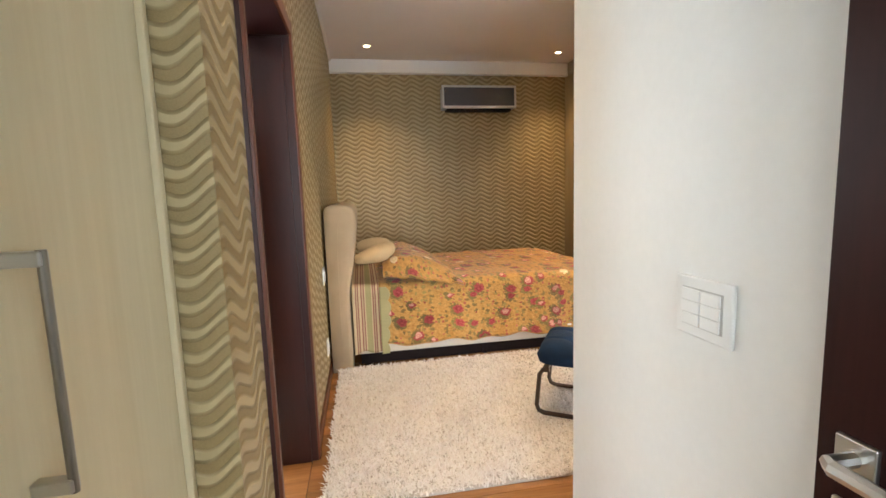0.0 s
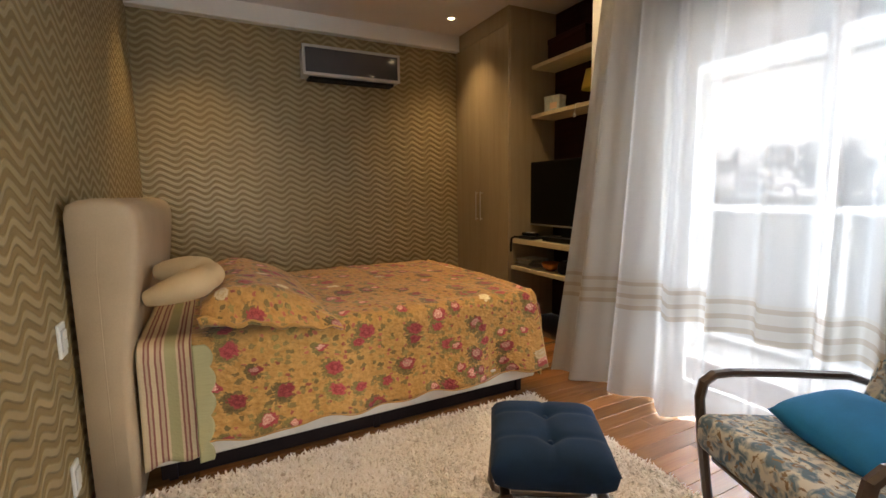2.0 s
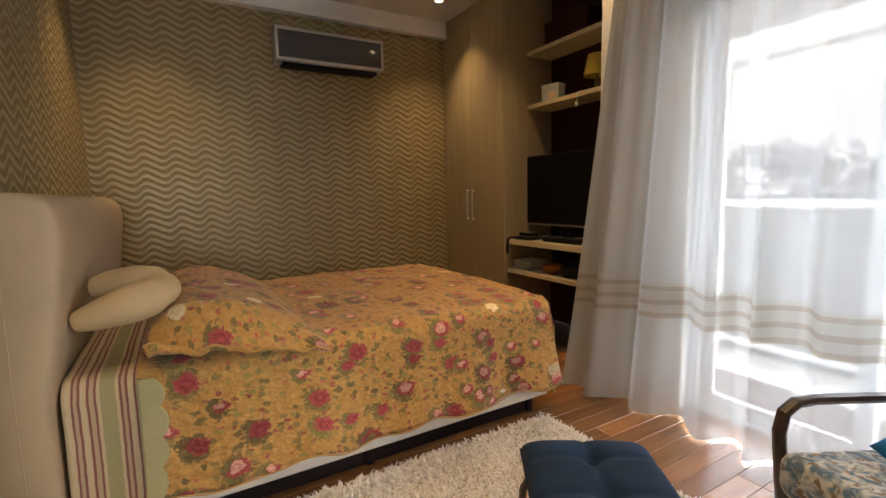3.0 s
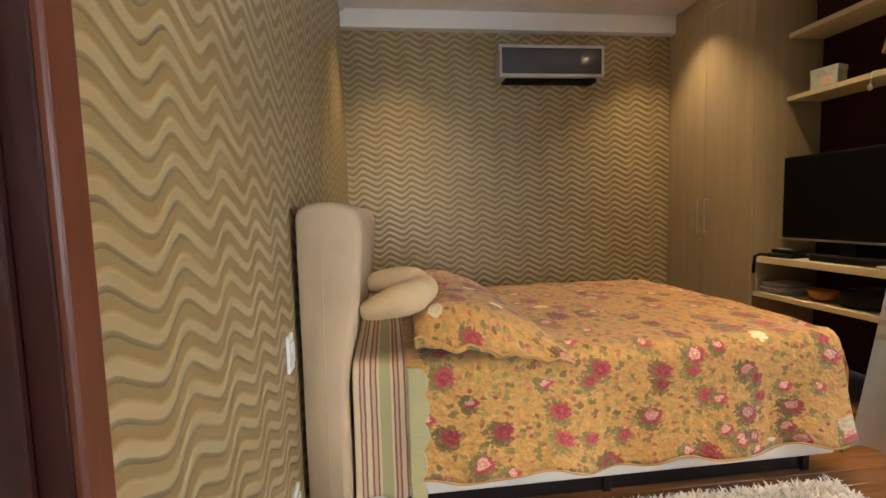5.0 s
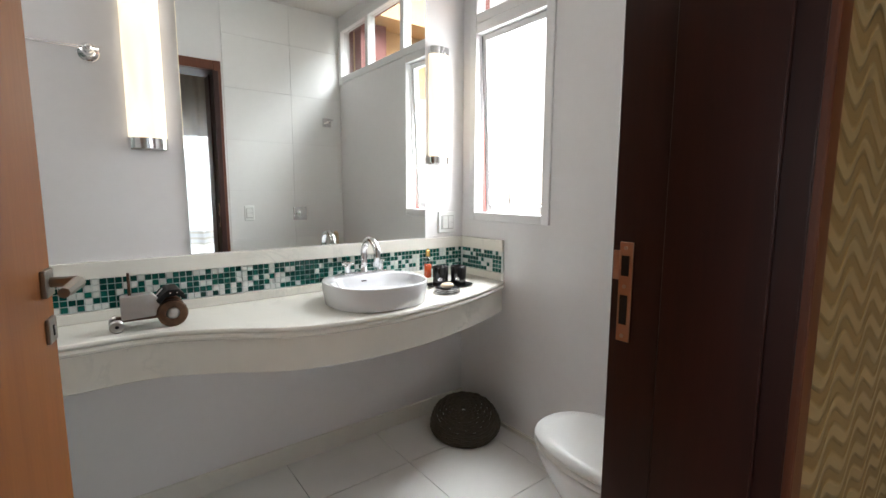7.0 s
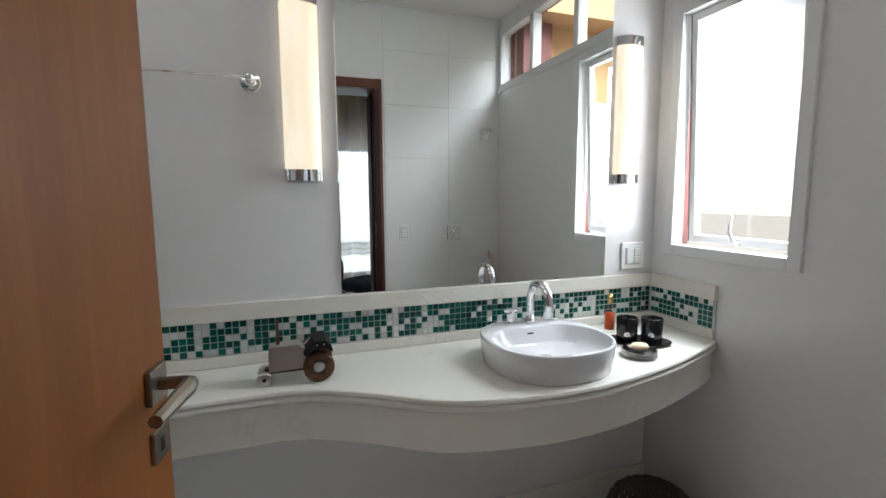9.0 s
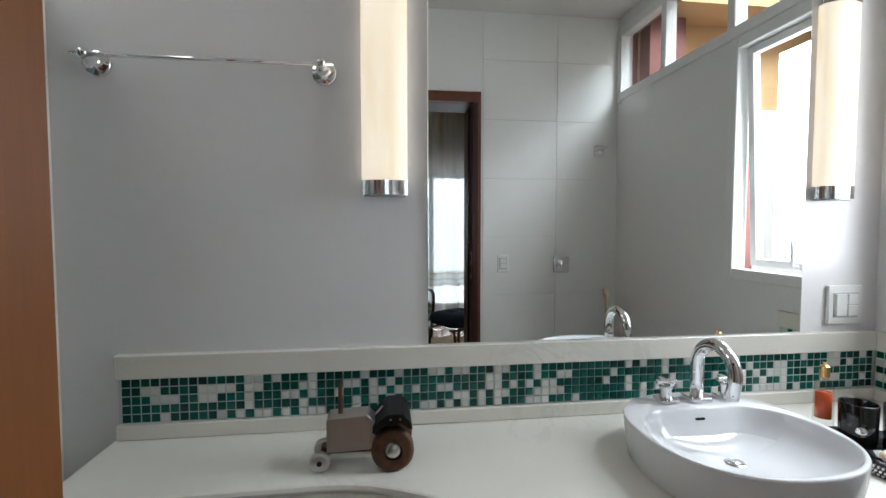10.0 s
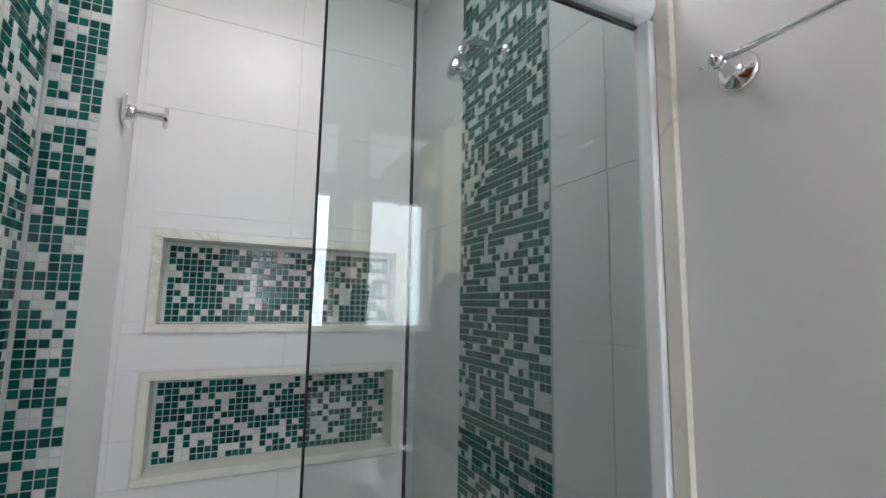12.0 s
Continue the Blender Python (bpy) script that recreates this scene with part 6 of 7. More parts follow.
# ---- bathroom window ----
def bath_window():
    w = thing("window_1", "white bathroom window with a tilted sash and three transom panes", "window", kind="structure")
    y0, y1 = YN - 0.012, YN + 0.05

    def bar(name, x0, z0, x1, z1, parent=w, ya=y0, yb=y1):
        return part(name, box((x0, ya, z0), (x1, yb, z1), 0.004, 2), WINDOW_PAINT, parent)

    f = 0.045
    bar("frame", WX0, WZ0, WX0 + f, TZ1)
    bar("frame", WX1 - f, WZ0, WX1, WZ1 - 0.001)
    bar("frame", WX0 + f + 0.001, WZ0, WX1 - f - 0.001, WZ0 + f)
    bar("frame", WX0 + f + 0.001, TZ1 - f, TX1 - f - 0.001, TZ1)
    bar("frame", TX1 - f, WZ1 - 0.015, TX1, TZ1)
    bar("transom_bar", WX0 + f + 0.001, WZ1, TX1 - f - 0.001, WZ1 + 0.05)
    bar("head", WX0 + f + 0.001, WZ1 - 0.05, WX1 - f - 0.001, WZ1 - 0.001)
    for x in (-1.405, -0.925):
        bar("mullion", x - 0.022, WZ1 + 0.051, x + 0.022, TZ1 - f - 0.001)
    for a, b in ((WX0 + f + 0.001, -1.428), (-1.382, -0.948), (-0.902, TX1 - f - 0.001)):
        p = part("pane", box((a, YN + 0.02, WZ1 + 0.051), (b, YN + 0.025, TZ1 - f - 0.001)), CLEAR, w)
        p.visible_shadow = False
    sash = new("sash")
    sash.parent = w
    sash.matrix_basis = pose(0, YN + 0.045, WZ1 - 0.052, 3, 0, 0)
    a, b, h = WX0 + f + 0.006, WX1 - f - 0.006, WZ1 - 0.055 - WZ0 - f - 0.008
    s = 0.030
    sash_parts = [((a, -0.02, -h), (a + s, 0.015, 0)), ((b - s, -0.02, -h), (b, 0.015, 0)), ((a + s + 0.001, -0.02, -h), (b - s - 0.001, 0.015, -h + s)), ((a + s + 0.001, -0.02, -s), (b - s - 0.001, 0.015, 0))]
    for lo, hi in sash_parts:
        part("sash_bar", box(lo, hi, 0.003, 2), WINDOW_PAINT, sash)
    p = part("pane", box((a + s, -0.004, -h + s), (b - s, 0.001, -s)), CLEAR, sash)
    p.visible_shadow = False
    part("stay_handle", tube([((a + b) / 2, -0.02, -h + 0.012), ((a + b) / 2, -0.05, -h + 0.02), ((a + b) / 2 - 0.012, -0.055, -h + 0.06), ((a + b) / 2 - 0.006, -0.05, -h + 0.12)], [0.008, 0.008, 0.007, 0.006], 10), WINDOW_PAINT, sash, smooth=True)
    part("gasket", box((a + 0.002, -0.022, -h + 0.002), (a + 0.005, -0.0203, -0.002)), BLACK_MATT, sash)


bath_window()


# ---- shower ----
def shower_screen():
    s = thing("shower_screen", "green-tinted sliding glass shower screen with white rails", "shower screen")
    part("header_rail", tube([(XM + 0.018, 0.875, 1.905), (-0.872, 0.875, 1.905)], 0.032, 20, True, 0.95), WINDOW_PAINT, s, "rounded white header rail", smooth=False)
    part("wall_channel", box((XM + 0.002, 0.858, 0.061), (XM + 0.030, 0.897, 1.875), 0.003, 2), WINDOW_PAINT, s, "white wall channel")
    part("bottom_rail", box((XM + 0.032, 0.862, 0.061), (-0.874, 0.893, 0.085), 0.003, 1), WINDOW_PAINT, s)
    fixed = part("fixed_pane", box((XM + 0.028, 0.864, 0.086), (-1.545, 0.872, 1.885)), GREEN_GLASS, s)
    door = part("sliding_pane", box((-1.975, 0.883, 0.086), (-1.412, 0.891, 1.885)), GREEN_GLASS, s)
    for p in (fixed, door):
        p.visible_shadow = False
    part("pane_edge", box((-1.5448, 0.864, 0.086), (-1.5425, 0.872, 1.885)), BLACK_MATT, fixed, "dark polished edge")
    part("pane_edge", box((-1.4118, 0.883, 0.086), (-1.4095, 0.891, 1.885)), BLACK_MATT, door, "dark polished edge")
    part("seal", box((XM + 0.031, 0.8635, 1.868), (-1.545, 0.8725, 1.8735)), BLACK_MATT, fixed)


shower_screen()


def shower_head():
    h = thing("overhead_shower", "chrome shower head on a bent arm", "shower", (XM + 0.011, 0.372, 2.09))
    part("flange", lathe([(0.030, 0.0), (0.028, 0.008), (0.012, 0.012)], sides=24), CHROME, h, smooth=True).matrix_basis = pose(0, 0, 0, 0, 90, 0)
    part("arm", tube([(0.005, 0, 0), (0.05, 0, 0.010), (0.10, 0, 0.010), (0.13, 0, -0.005), (0.145, 0, -0.035), (0.15, 0, -0.06)], 0.0095, 14), CHROME, h, smooth=True)
    part("head", lathe([(0.012, 0.0), (0.024, -0.012), (0.030, -0.03), (0.036, -0.05), (0.034, -0.06), (0.0, -0.058)], (0.151, 0, -0.055), 24), CHROME, h, smooth=True)
    v = thing("shower_valve", "chrome shower valve with a cross handle", "valve", (-1.006, -0.12, 1.885))
    part("escutcheon", box((-0.012, -0.042, -0.042), (0, 0.042, 0.042), 0.004, 2), CHROME, v)
    part("stem", tube([(-0.012, 0, 0), (-0.03, 0, 0), (-0.032, 0, 0), (-0.10, 0, 0)], [0.024, 0.022, 0.013, 0.012], 16), CHROME, v, smooth=True)
    part("cross_bar", box((-0.112, -0.032, -0.006), (-0.100, 0.028, 0.006), 0.002, 1), CHROME, v)
    part("cross_bar", box((-0.1125, -0.006, -0.032), (-0.0995, 0.006, 0.032), 0.002, 1), CHROME, v)


shower_head()


def niche(z0, z1, seed):
    n = thing("shower_niche", "recessed shower niche framed in marble and lined with mosaic", "niche", kind="structure")
    a, b, c, d, e = NX0 + 0.005, NX1 - 0.005, z0 + 0.005, z1 - 0.005, 0.026
    yb, yf = YS - 0.0985, YS + 0.012
    for lo, hi in (((a - e, yb, z0 + 0.0005), (b + e, yf, c)), ((a - e, yb, d), (b + e, yf, z1 - 0.0005)), ((NX0 + 0.0005, yb, c + 0.0005), (a, yf, d - 0.0005)), ((b, yb, c + 0.0005), (NX1 - 0.0005, yf, d - 0.0005))):
        lo = (max(lo[0], NX0 + 0.0005), *lo[1:])
        hi = (min(hi[0], NX1 - 0.0005), *hi[1:])
        part("lining", box(lo, hi), MARBLE, n, "white marble lining")
    for lo, hi in (((NX0 - 0.022, YS + 0.001, z0 - 0.022), (NX1 + 0.022, yf, z0)), ((NX0 - 0.022, YS + 0.001, z1), (NX1 + 0.022, yf, z1 + 0.022)), ((NX0 - 0.022, YS + 0.001, z0 + 0.0005), (NX0, yf, z1 - 0.0005)), ((NX1, YS + 0.001, z0 + 0.0005), (NX1 + 0.022, yf, z1 - 0.0005))):
        part("frame", box(lo, hi, 0.001, 1), MARBLE, n, "white marble frame")
    part("grout_bed", box((a + 0.001, YS - 0.0985, c + 0.001), (b - 0.001, YS - 0.092, d - 0.001)), TILE_GROUT, n)
    mosaic(n, (a + 0.002, YS - 0.092, c + 0.003), (1, 0, 0), (0, 1, 0), int((b - a - 0.003) / PITCH), int((d - c - 0.003) / PITCH), 0, 0.66, seed)


niche(*N_Z[0], 11)
niche(*N_Z[1], 12)


def mosaic_columns():
    m = thing("mosaic_column", "tall teal and white glass mosaic bands in the shower", "mosaic", kind="structure")
    rows = int((ZBC - 0.01) / PITCH)
    part("grout_bed", box((XM + 0.001, 0.103, 0.0), (XM + 0.007, 0.103 + 21 * PITCH, ZBC - 0.001)), TILE_GROUT, m)
    mosaic(m, (XM + 0.007, 0.103, 0.002), (0, 1, 0), (1, 0, 0), 21, rows, 0, 0.68, 21)
    part("grout_bed", box((-0.998, 0.081, 0.0), (-0.879, 0.086, ZBC - 0.001)), TILE_GROUT, m)
    mosaic(m, (-0.998, 0.086, 0.002), (1, 0, 0), (0, 1, 0), 5, rows, 0, 0.66, 22)
    part("grout_bed", box((-0.877, 0.088, 0.0), (-0.872, 0.088 + 10 * PITCH, ZBC - 0.001)), TILE_GROUT, m)
    mosaic(m, (-0.877, 0.090, 0.002), (0, 1, 0), (-1, 0, 0), 10, rows, 0, 0.66, 23)


mosaic_columns()


# ---- outside ----
def outside():
    tagged(part("ground", box((-300, -300, -3.6), (300, 300, -3.4)), GRASS), "dry grassy ground below the house", "ground", kind="structure")
    setting("balcony_floor", [((XV + 0.2, 0.6, -0.2), (4.05, 3.75, -0.03))], OUT_WHITE, "pale balcony slab", "balcony")
    setting("balcony_wall", [((XV + 0.2, 3.58, 0), (4.0, 3.599, 3.0)), ((3.85, 3.60, -0.03), (4.0, 3.75, 3.0))], OUT_WHITE, "white balcony side wall", "wall")
    setting("balcony_roof", [((XV + 0.201, 0.4, 2.55), (4.1, 3.75, 2.70)), ((3.80, 0.4, 2.12), (4.0, 3.579, 2.549))], OUT_WHITE, "white balcony roof beam", "roof")
    r = thing("balcony_railing", "white balcony handrail above clear glass", "railing")
    part("handrail", box((3.86, 0.6, 1.10), (3.94, 3.575, 1.155), 0.006, 2), WINDOW_PAINT, r)
    part("lower_rail", box((3.875, 0.6, 0.08), (3.925, 3.575, 0.12), 0.004, 1), WINDOW_PAINT, r)
    for y in (0.7, 1.66, 2.62, 3.52):
        part("post", box((3.88, y, -0.03), (3.92, y + 0.04, 1.10), 0.003, 1), WINDOW_PAINT, r)
    for y in (0.745, 1.705, 2.665):
        p = part("pane", box((3.897, y, 0.121), (3.903, y + 0.87, 1.099)), CLEAR, r)
        p.visible_shadow = False
    # added screen that keeps the low part of the window view white
    setting("ground_screen", [((-14, 9.0, -3.4), (6, 9.2, 1.02))], OUT_WHITE, "white wall added to cover the ground beyond the bathroom window", "facade")
    # glowing sheet, added so that the horizon looks blown out to white
    tagged(part("backdrop", box((-120, 70.0, -3.39), (20, 70.2, 5.0)), BACKDROP_GLOW), "glowing white sheet added to hide the horizon", "backdrop", kind="structure")
    setting("overhang", [((-0.75, YN + 0.126, 2.62), (-0.47, 5.2, 3.1))], OCHRE, "ochre painted overhang above the window", "facade")
    setting("facade_west", [((-0.465, YN + 0.126, 2.1), (MIDW - 0.002, 6.0, 3.1))], OCHRE, "ochre painted outer wall of the bedroom", "facade")
    setting("facade_base", [((-0.465, YN + 0.126, -3.4), (MIDW - 0.002, 6.0, 2.099))], OUT_WHITE, "white painted base of the outer wall", "facade")
    setting("facade_step", [((-0.58, YN + 0.126, 1.95), (-0.47, YN + 0.36, 2.61))], MAROON, "maroon painted facade step", "facade")


outside()


def tree(x, y, h, seed):
    rng = random.Random(seed)
    t = thing("tree", "leafy green tree beyond the balcony", "tree", (x, y, -3.4), group="trees beyond the balcony")
    bm = bmesh.new()
    tube_into(bm, [(0, 0, 0), (0.1, 0.05, h * 0.25), (0.0, 0.1, h * 0.5)], [h * 0.03, h * 0.024, h * 0.014], 8)
    for k in range(6):
        a = k * 1.05 + rng.random()
        tube_into(bm, [(0.03, 0.07, h * (0.36 + 0.02 * k)), (math.cos(a) * h * 0.12, math.sin(a) * h * 0.12, h * 0.55), (math.cos(a) * h * 0.22, math.sin(a) * h * 0.22, h * 0.68)], [h * 0.012, h * 0.008, h * 0.004], 6)
    part("trunk", bm, BARK, t)
    n = 2600
    verts, faces = [], []
    lumps = [(rng.gauss(0, h * 0.15), rng.gauss(0, h * 0.15), h * rng.uniform(0.45, 0.9), h * rng.uniform(0.10, 0.17)) for _ in range(14)]
    for k in range(n):
        cx, cy, cz, r = rng.choice(lumps)
        d = Vector((rng.gauss(0, 1), rng.gauss(0, 1), rng.gauss(0, 0.8))).normalized() * r * rng.uniform(0.6, 1.0)
        p = Vector((cx, cy, cz)) + d
        u = Vector((rng.gauss(0, 1), rng.gauss(0, 1), rng.gauss(0, 1))).normalized()
        w = u.orthogonal().normalized()
        s = h * rng.uniform(0.012, 0.024)
        b = len(verts)
        verts += [tuple(p + u * s), tuple(p + w * s * 0.6), tuple(p - u * s), tuple(p - w * s * 0.6)]
        faces.append((b, b + 1, b + 2, b + 3))
    me = bpy.data.meshes.new("crown")
    me.from_pydata(verts, [], faces)
    me.materials.append(FOLIAGE)
    ob = new("crown", me)
    ob.parent = t


for k, (tx, ty, th) in enumerate(((24, 18, 6.6), (26, 9, 6.0), (27, 3, 6.8), (30, 14, 7.4), (29, 24, 7.2), (33, 20, 7.8), (33, 7, 7.6), (36, 30, 8.2))):
    tree(tx, ty, th, k)


# ---- things on the shelves ----
def shelf_lamp():
    l = thing("table_lamp", "small table lamp with a yellow conical shade on the shelf", "lamp", (3.27, 4.215, 2.0205))
    part("base", lathe([(0.0, 0.0), (0.050, 0.0), (0.052, 0.008), (0.022, 0.02), (0.012, 0.04), (0.020, 0.06), (0.022, 0.085), (0.010, 0.11), (0.008, 0.14), (0.0, 0.14)], sides=24), BRONZE, l, "turned bronze base", smooth=True)
    part("shade", lathe([(0.105, 0.125), (0.072, 0.285), (0.070, 0.285), (0.103, 0.125)], sides=32), YELLOW_SHADE, l, "yellow cloth shade", smooth=True)
    part("cord", tube([(-0.04, 0.02, 0.006), (-0.12, 0.05, 0.006), (-0.148, 0.06, 0.0), (-0.152, 0.062, -0.04), (-0.153, 0.066, -0.075)], 0.003, 6), WHITE_PLASTIC, l)
    part("plug", lathe([(0.0, -0.035), (0.012, -0.03), (0.014, -0.01), (0.006, 0.004), (0.0, 0.004)], (-0.153, 0.067, -0.078), 12), WHITE_PLASTIC, l, smooth=True)


shelf_lamp()


def gift_box():
    b = thing("card_box", "pale blue patterned card box on the shelf", "box", (3.21, 4.64, 2.0205), 12)
    part("carton", box((-0.05, -0.085, 0), (0.05, 0.085, 0.135), 0.003, 1), BLUE_BOX, b)
    part("lid", box((-0.053, -0.088, 0.105), (0.053, 0.088, 0.140), 0.003, 1), BLUE_BOX, b)
    part("picture", box((-0.0545, -0.06, 0.02), (-0.0502, 0.02, 0.075), 0.0005, 1), SOAP, b)


gift_box()


def desk_clutter():
    p = thing("telephone", "black cordless telephone lying on the shelf", "telephone", (2.985, 4.70, 0.8305), 8)
    part("cradle", box((-0.07, -0.10, 0), (0.07, 0.10, 0.030), 0.010, 3), BLACK_MATT, p)
    part("handset", box((-0.03, -0.095, 0.031), (0.025, 0.095, 0.060), 0.012, 3), BLACK_GLOSS, p)
    part("keypad", box((-0.02, -0.04, 0.0601), (0.015, 0.05, 0.0625), 0.001, 1), GREY_PLASTIC, p)
    c = thing("cable", "black cable hanging over the shelf edge", "cable")
    part("cord", tube([(2.95, 4.80, 0.84), (2.90, 4.84, 0.846), (2.876, 4.855, 0.83), (2.872, 4.86, 0.76), (2.876, 4.865, 0.70)], 0.011, 8), BLACK_MATT, c, smooth=True)
    d = thing("dvd_player", "flat black disc player under the television", "disc player", (3.02, 4.27, 0.8305))
    part("case", box((-0.07, -0.215, 0.0), (0.02, 0.215, 0.042), 0.004, 2), BLACK_MATT, d)
    part("front", box((-0.0725, -0.212, 0.004), (-0.0702, 0.212, 0.038), 0.0006, 1), BLACK_GLOSS, d)
    s = thing("dish", "small white dish with trinkets on the shelf", "dish", (2.95, 3.98, 0.8305))
    part("saucer", lathe([(0.0, 0.004), (0.045, 0.006), (0.062, 0.016), (0.064, 0.014), (0.045, 0.0), (0.0, 0.0)], sides=28), PORCELAIN, s, smooth=True)
    part("trinket", lathe([(0.0, 0.006), (0.016, 0.010), (0.012, 0.026), (0.0, 0.03)], (0.01, 0.0, 0.0), 14), GOLD, s, smooth=True)
    for k in range(6):
        m = thing("magazine", "thin grey magazine in a loose pile", "magazine", (3.03 + 0.012 * math.sin(k * 2.1), 4.72 + 0.01 * math.cos(k * 3.1), 0.5605 + 0.0135 * k), 6 * math.sin(k * 1.7), "magazines on the shelf")
        part("pages", box((-0.11, -0.10, 0), (0.11, 0.11, 0.013), 0.002, 1), PAPER, m)
        part("cover", box((-0.112, -0.102, 0.0131), (0.112, 0.112, 0.0134)), PAPER, m)
    a = thing("bowl", "amber glass bowl on the lower shelf", "bowl", (3.0, 4.42, 0.5605))
    part("glass", lathe([(0.0, 0.004), (0.035, 0.002), (0.072, 0.030), (0.088, 0.075), (0.084, 0.077), (0.066, 0.034), (0.030, 0.010), (0.0, 0.010)], sides=32), AMBER, a, smooth=True)
    b = thing("bag", "dark slumped cloth bag on the lower shelf", "bag", (3.03, 4.12, 0.5605), 20)
    bm = box((-0.09, -0.16, 0.0), (0.09, 0.16, 0.13), 0.05, 4)
    bmesh.ops.subdivide_edges(bm, edges=bm.edges[:], cuts=2, use_grid_fill=True)
    for v in bm.verts:
        v.co += Vector((0.014, 0.014, 0.02)) * noise.noise(v.co * 14) * (v.co.z > 0.03)
        v.co.z *= 1 - 0.9 * abs(v.co.y)
    part("body", bm, BLACK_MATT, b, smooth=True)
    part("strap", tube([(-0.02, -0.10, 0.11), (-0.06, -0.04, 0.15), (-0.06, 0.05, 0.14), (-0.02, 0.10, 0.10)], 0.008, 8), BLACK_MATT, b, smooth=True)
    k = thing("storage_box", "dark wine-brown storage box on the top shelf", "box", (3.30, 4.50, 2.4805))
    part("carton", box((-0.10, -0.24, 0), (0.10, 0.24, 0.20), 0.004, 1), DARK_PANEL, k)
    part("lid", box((-0.104, -0.244, 0.16), (0.104, 0.244, 0.206), 0.004, 1), DARK_PANEL, k)


desk_clutter()

# ---- floorboards ----
def floorboards():
    f = thing("floor", "glossy reddish-brown hardwood floorboards", "floor", kind="structure")
    w, rows = 0.10, []
    meshes = {}

    def board(x0, x1, y):
        n = round((x1 - x0) / 0.05)
        if n not in meshes:
            me = bpy.data.meshes.new("board")
            bm = box((0, 0, -0.02), (n * 0.05 - 0.002, w - 0.002, 0.0), 0.0015, 1)
            bm.to_mesh(me)
            bm.free()
            me.materials.append(PLANK)
            meshes[n] = me
        ob = new("board", meshes[n])
        ob.parent = f
        ob.location = (x0, y, random.uniform(-0.0006, 0.0))

    def strip(xa, xb, y):
        x = xa
        first = random.choice((0.4, 0.7, 1.0, 1.3))
        while x < xb - 0.01:
            ln = min(first, xb - x)
            if xb - x - ln < 0.25:
                ln = xb - x
            board(x, x + ln, y)
            x += ln
            first = random.choice((1.0, 1.2, 1.4, 1.6))

    y = -0.9
    while y < YB:
        if y < 1.35:
            strip(-0.35, 0.75, y)
        else:
            strip(-0.25, 2.85, y)
        y += w


floorboards()


# ---- bathroom tiles ----
def tile_sheet(parent, name, lo_u, hi_u, lo_v, hi_v, us, vs, place, mat, u_off=0.0, v_off=0.0, joint=0.0014, thick=0.003):
    """Tiles over a rectangle in u, v; place(u, v) turns them into a pose whose local x, y lie in the sheet."""
    cache = {}
    u = lo_u - ((lo_u - u_off) % us)
    while u < hi_u:
        v = lo_v - ((lo_v - v_off) % vs)
        while v < hi_v:
            a, b, c, d = max(u, lo_u), min(u + us, hi_u), max(v, lo_v), min(v + vs, hi_v)
            if b - a > 0.012 and d - c > 0.012:
                key = (round(b - a, 3), round(d - c, 3))
                if key not in cache:
                    me = bpy.data.meshes.new(name)
                    bm = box((0, 0, 0), (b - a - joint, d - c - joint, thick), 0.0008, 1)
                    bm.to_mesh(me)
                    bm.free()
                    me.materials.append(mat)
                    cache[key] = me
                ob = new(name, cache[key])
                ob.parent = parent
                ob.matrix_basis = place(a + joint / 2, c + joint / 2)
            v += vs
        u += us


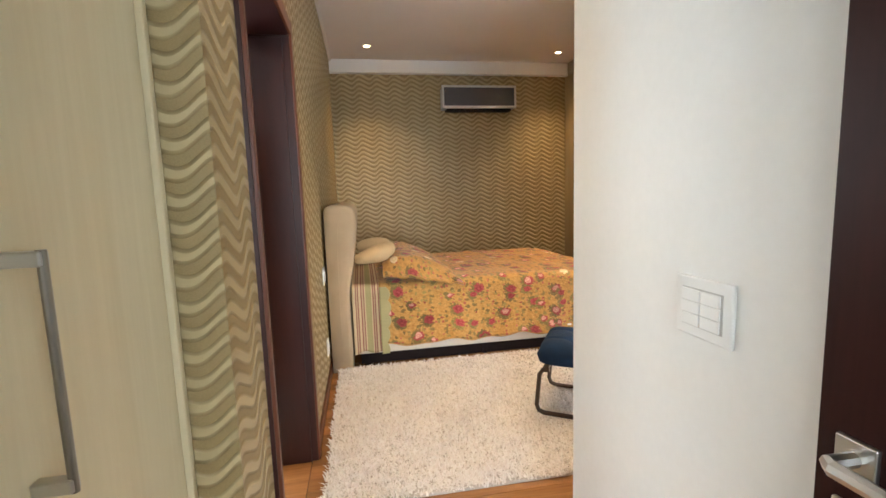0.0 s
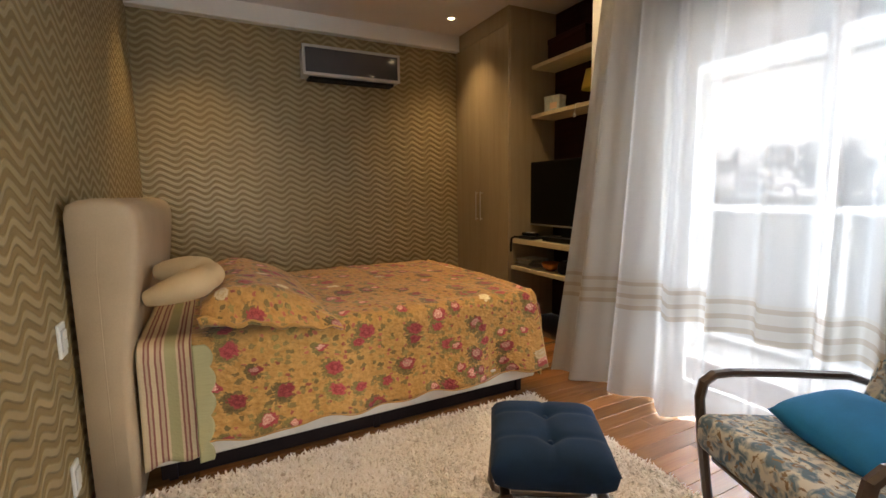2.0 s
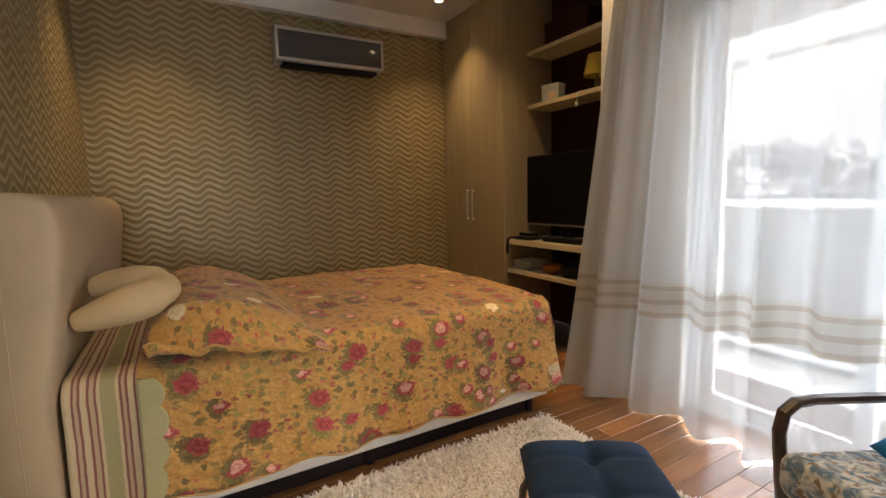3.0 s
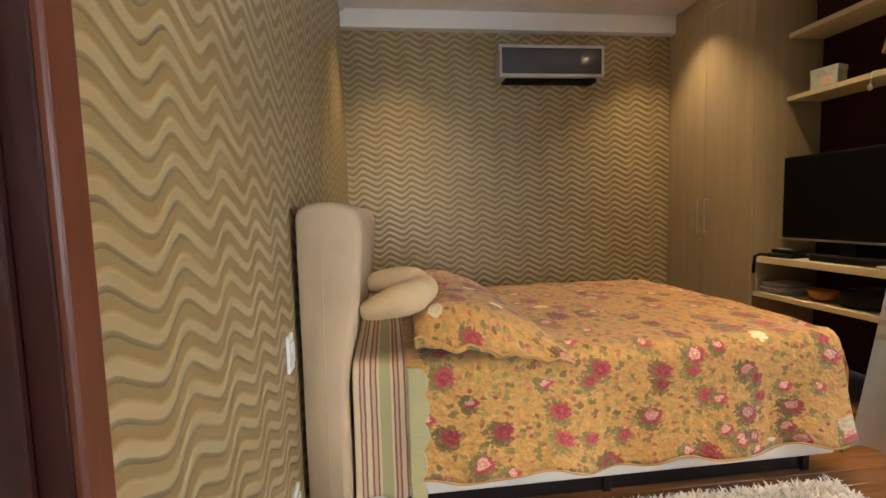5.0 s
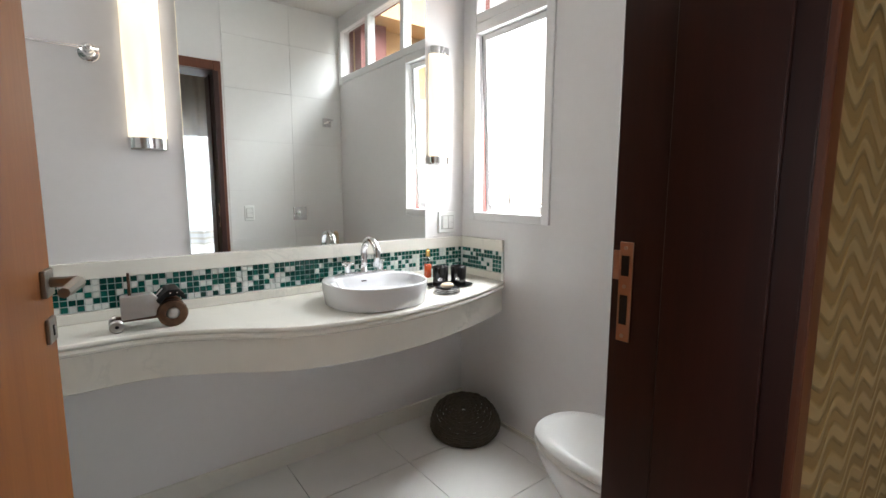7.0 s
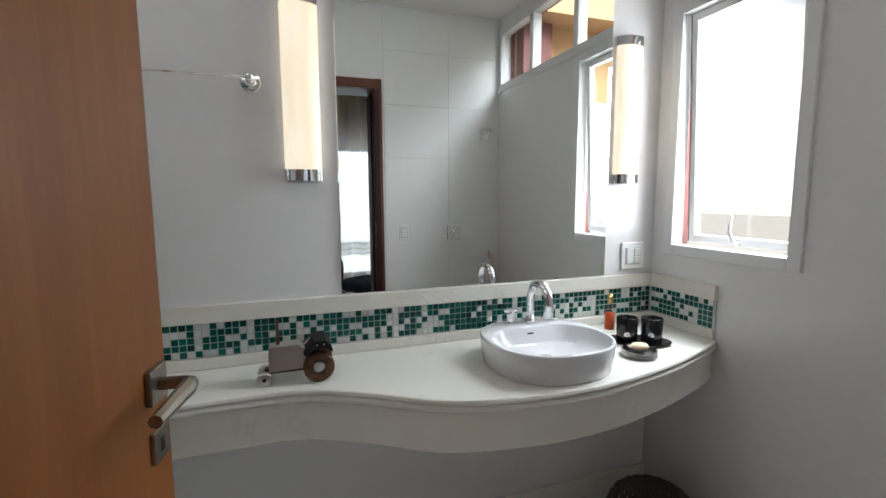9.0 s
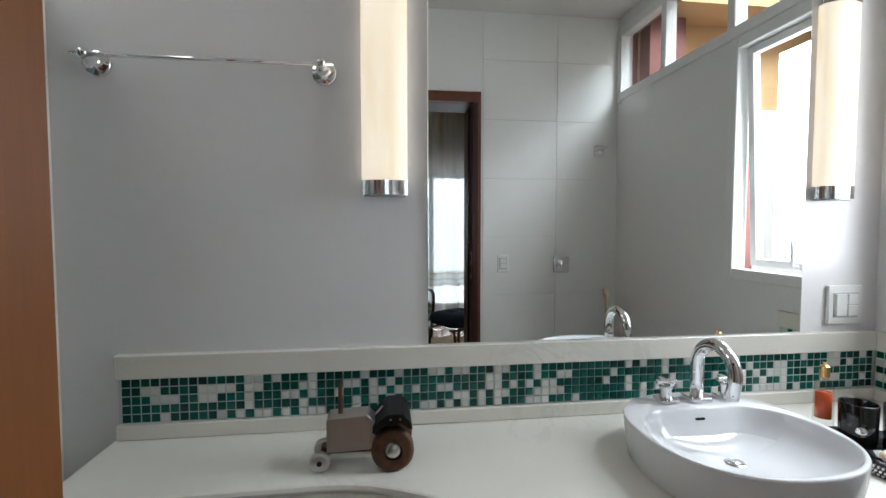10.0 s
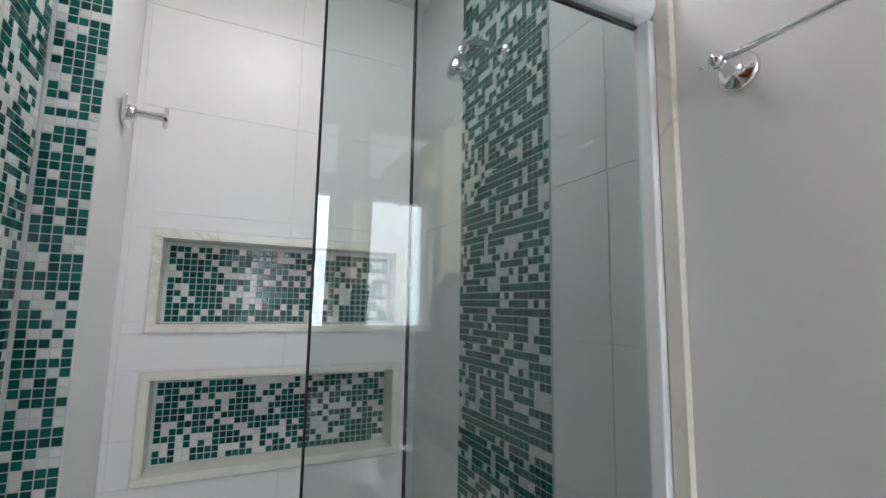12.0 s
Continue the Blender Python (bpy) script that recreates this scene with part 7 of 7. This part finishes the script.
FLOOR_TILE = plain("white_floor_tile", (0.83, 0.82, 0.79), 0.14, vary=0.03, scale=1.5, grain=14, relief=0.0, coat=0.2)
bath_floor = thing("bath_floor", "polished white square floor tiles", "floor", kind="structure")
tile_sheet(bath_floor, "floor_tile", XM + 0.001, XBE, YS + 0.001, YN - 0.001, 0.46, 0.46, lambda u, v: pose(u, v, -0.012), FLOOR_TILE, -1.70, 2.62, 0.003, 0.012)
tagged(part("threshold", box((XBE + 0.001, D0, -0.012), (XW - 0.02, D1, 0.001), 0.001, 1), PLANK), "brown wooden door threshold", "threshold", kind="structure")

shower_tiles = thing("shower_tiles", "large white wall tiles in the shower", "wall tiles", kind="structure")


def on_west(u, v):
    return Matrix.Translation((XM + 0.0005, u, v)) @ Matrix(((0, 0, 1, 0), (1, 0, 0, 0), (0, 1, 0, 0), (0, 0, 0, 1)))


def on_south(u, v):
    return Matrix.Translation((u, YS + 0.0005, v)) @ Matrix(((-1, 0, 0, 0), (0, 0, 1, 0), (0, 1, 0, 0), (0, 0, 0, 1)))


tile_sheet(shower_tiles, "wall_tile", YS + 0.007, 0.102, 0.0, ZBC, 0.50, 0.365, on_west, BATH_TILE, 0.10, 1.255)
tile_sheet(shower_tiles, "wall_tile", 0.575, 0.857, 0.0, ZBC, 0.50, 0.365, on_west, BATH_TILE, 0.26, 1.255)


def south_rect(x0, x1, z0, z1):
    tile_sheet(shower_tiles, "wall_tile", -x1, -x0, z0, z1, 0.50, 0.365, lambda u, v: on_south(-u, v), BATH_TILE, 1.02, 1.255)


south_rect(XM + 0.007, -1.002, 0.0, N_Z[0][0] - 0.027)
south_rect(XM + 0.007, -1.002, N_Z[0][1] + 0.027, N_Z[1][0] - 0.027)
south_rect(XM + 0.007, -1.002, N_Z[1][1] + 0.027, ZBC)
for za, zb in N_Z:
    south_rect(XM + 0.007, NX0 - 0.027, za - 0.026, zb + 0.026)
    south_rect(NX1 + 0.027, -1.002, za - 0.026, zb + 0.026)

# tiled wall behind the toilet
east_tiles = thing("wall_tiles", "large white satin wall tiles with fine joints", "wall tiles", kind="structure")
tile_sheet(east_tiles, "wall_tile", -YN + 0.001, -D1 - 0.072, 0.0, ZBC - 0.001, 0.50, 0.365,
           lambda u, v: Matrix.Translation((XBE - 0.0005, -u, v)) @ Matrix(((0, 0, -1, 0), (-1, 0, 0, 0), (0, 1, 0, 0), (0, 0, 0, 1))), BATH_TILE, -2.80, 1.255, 0.0016, 0.004)
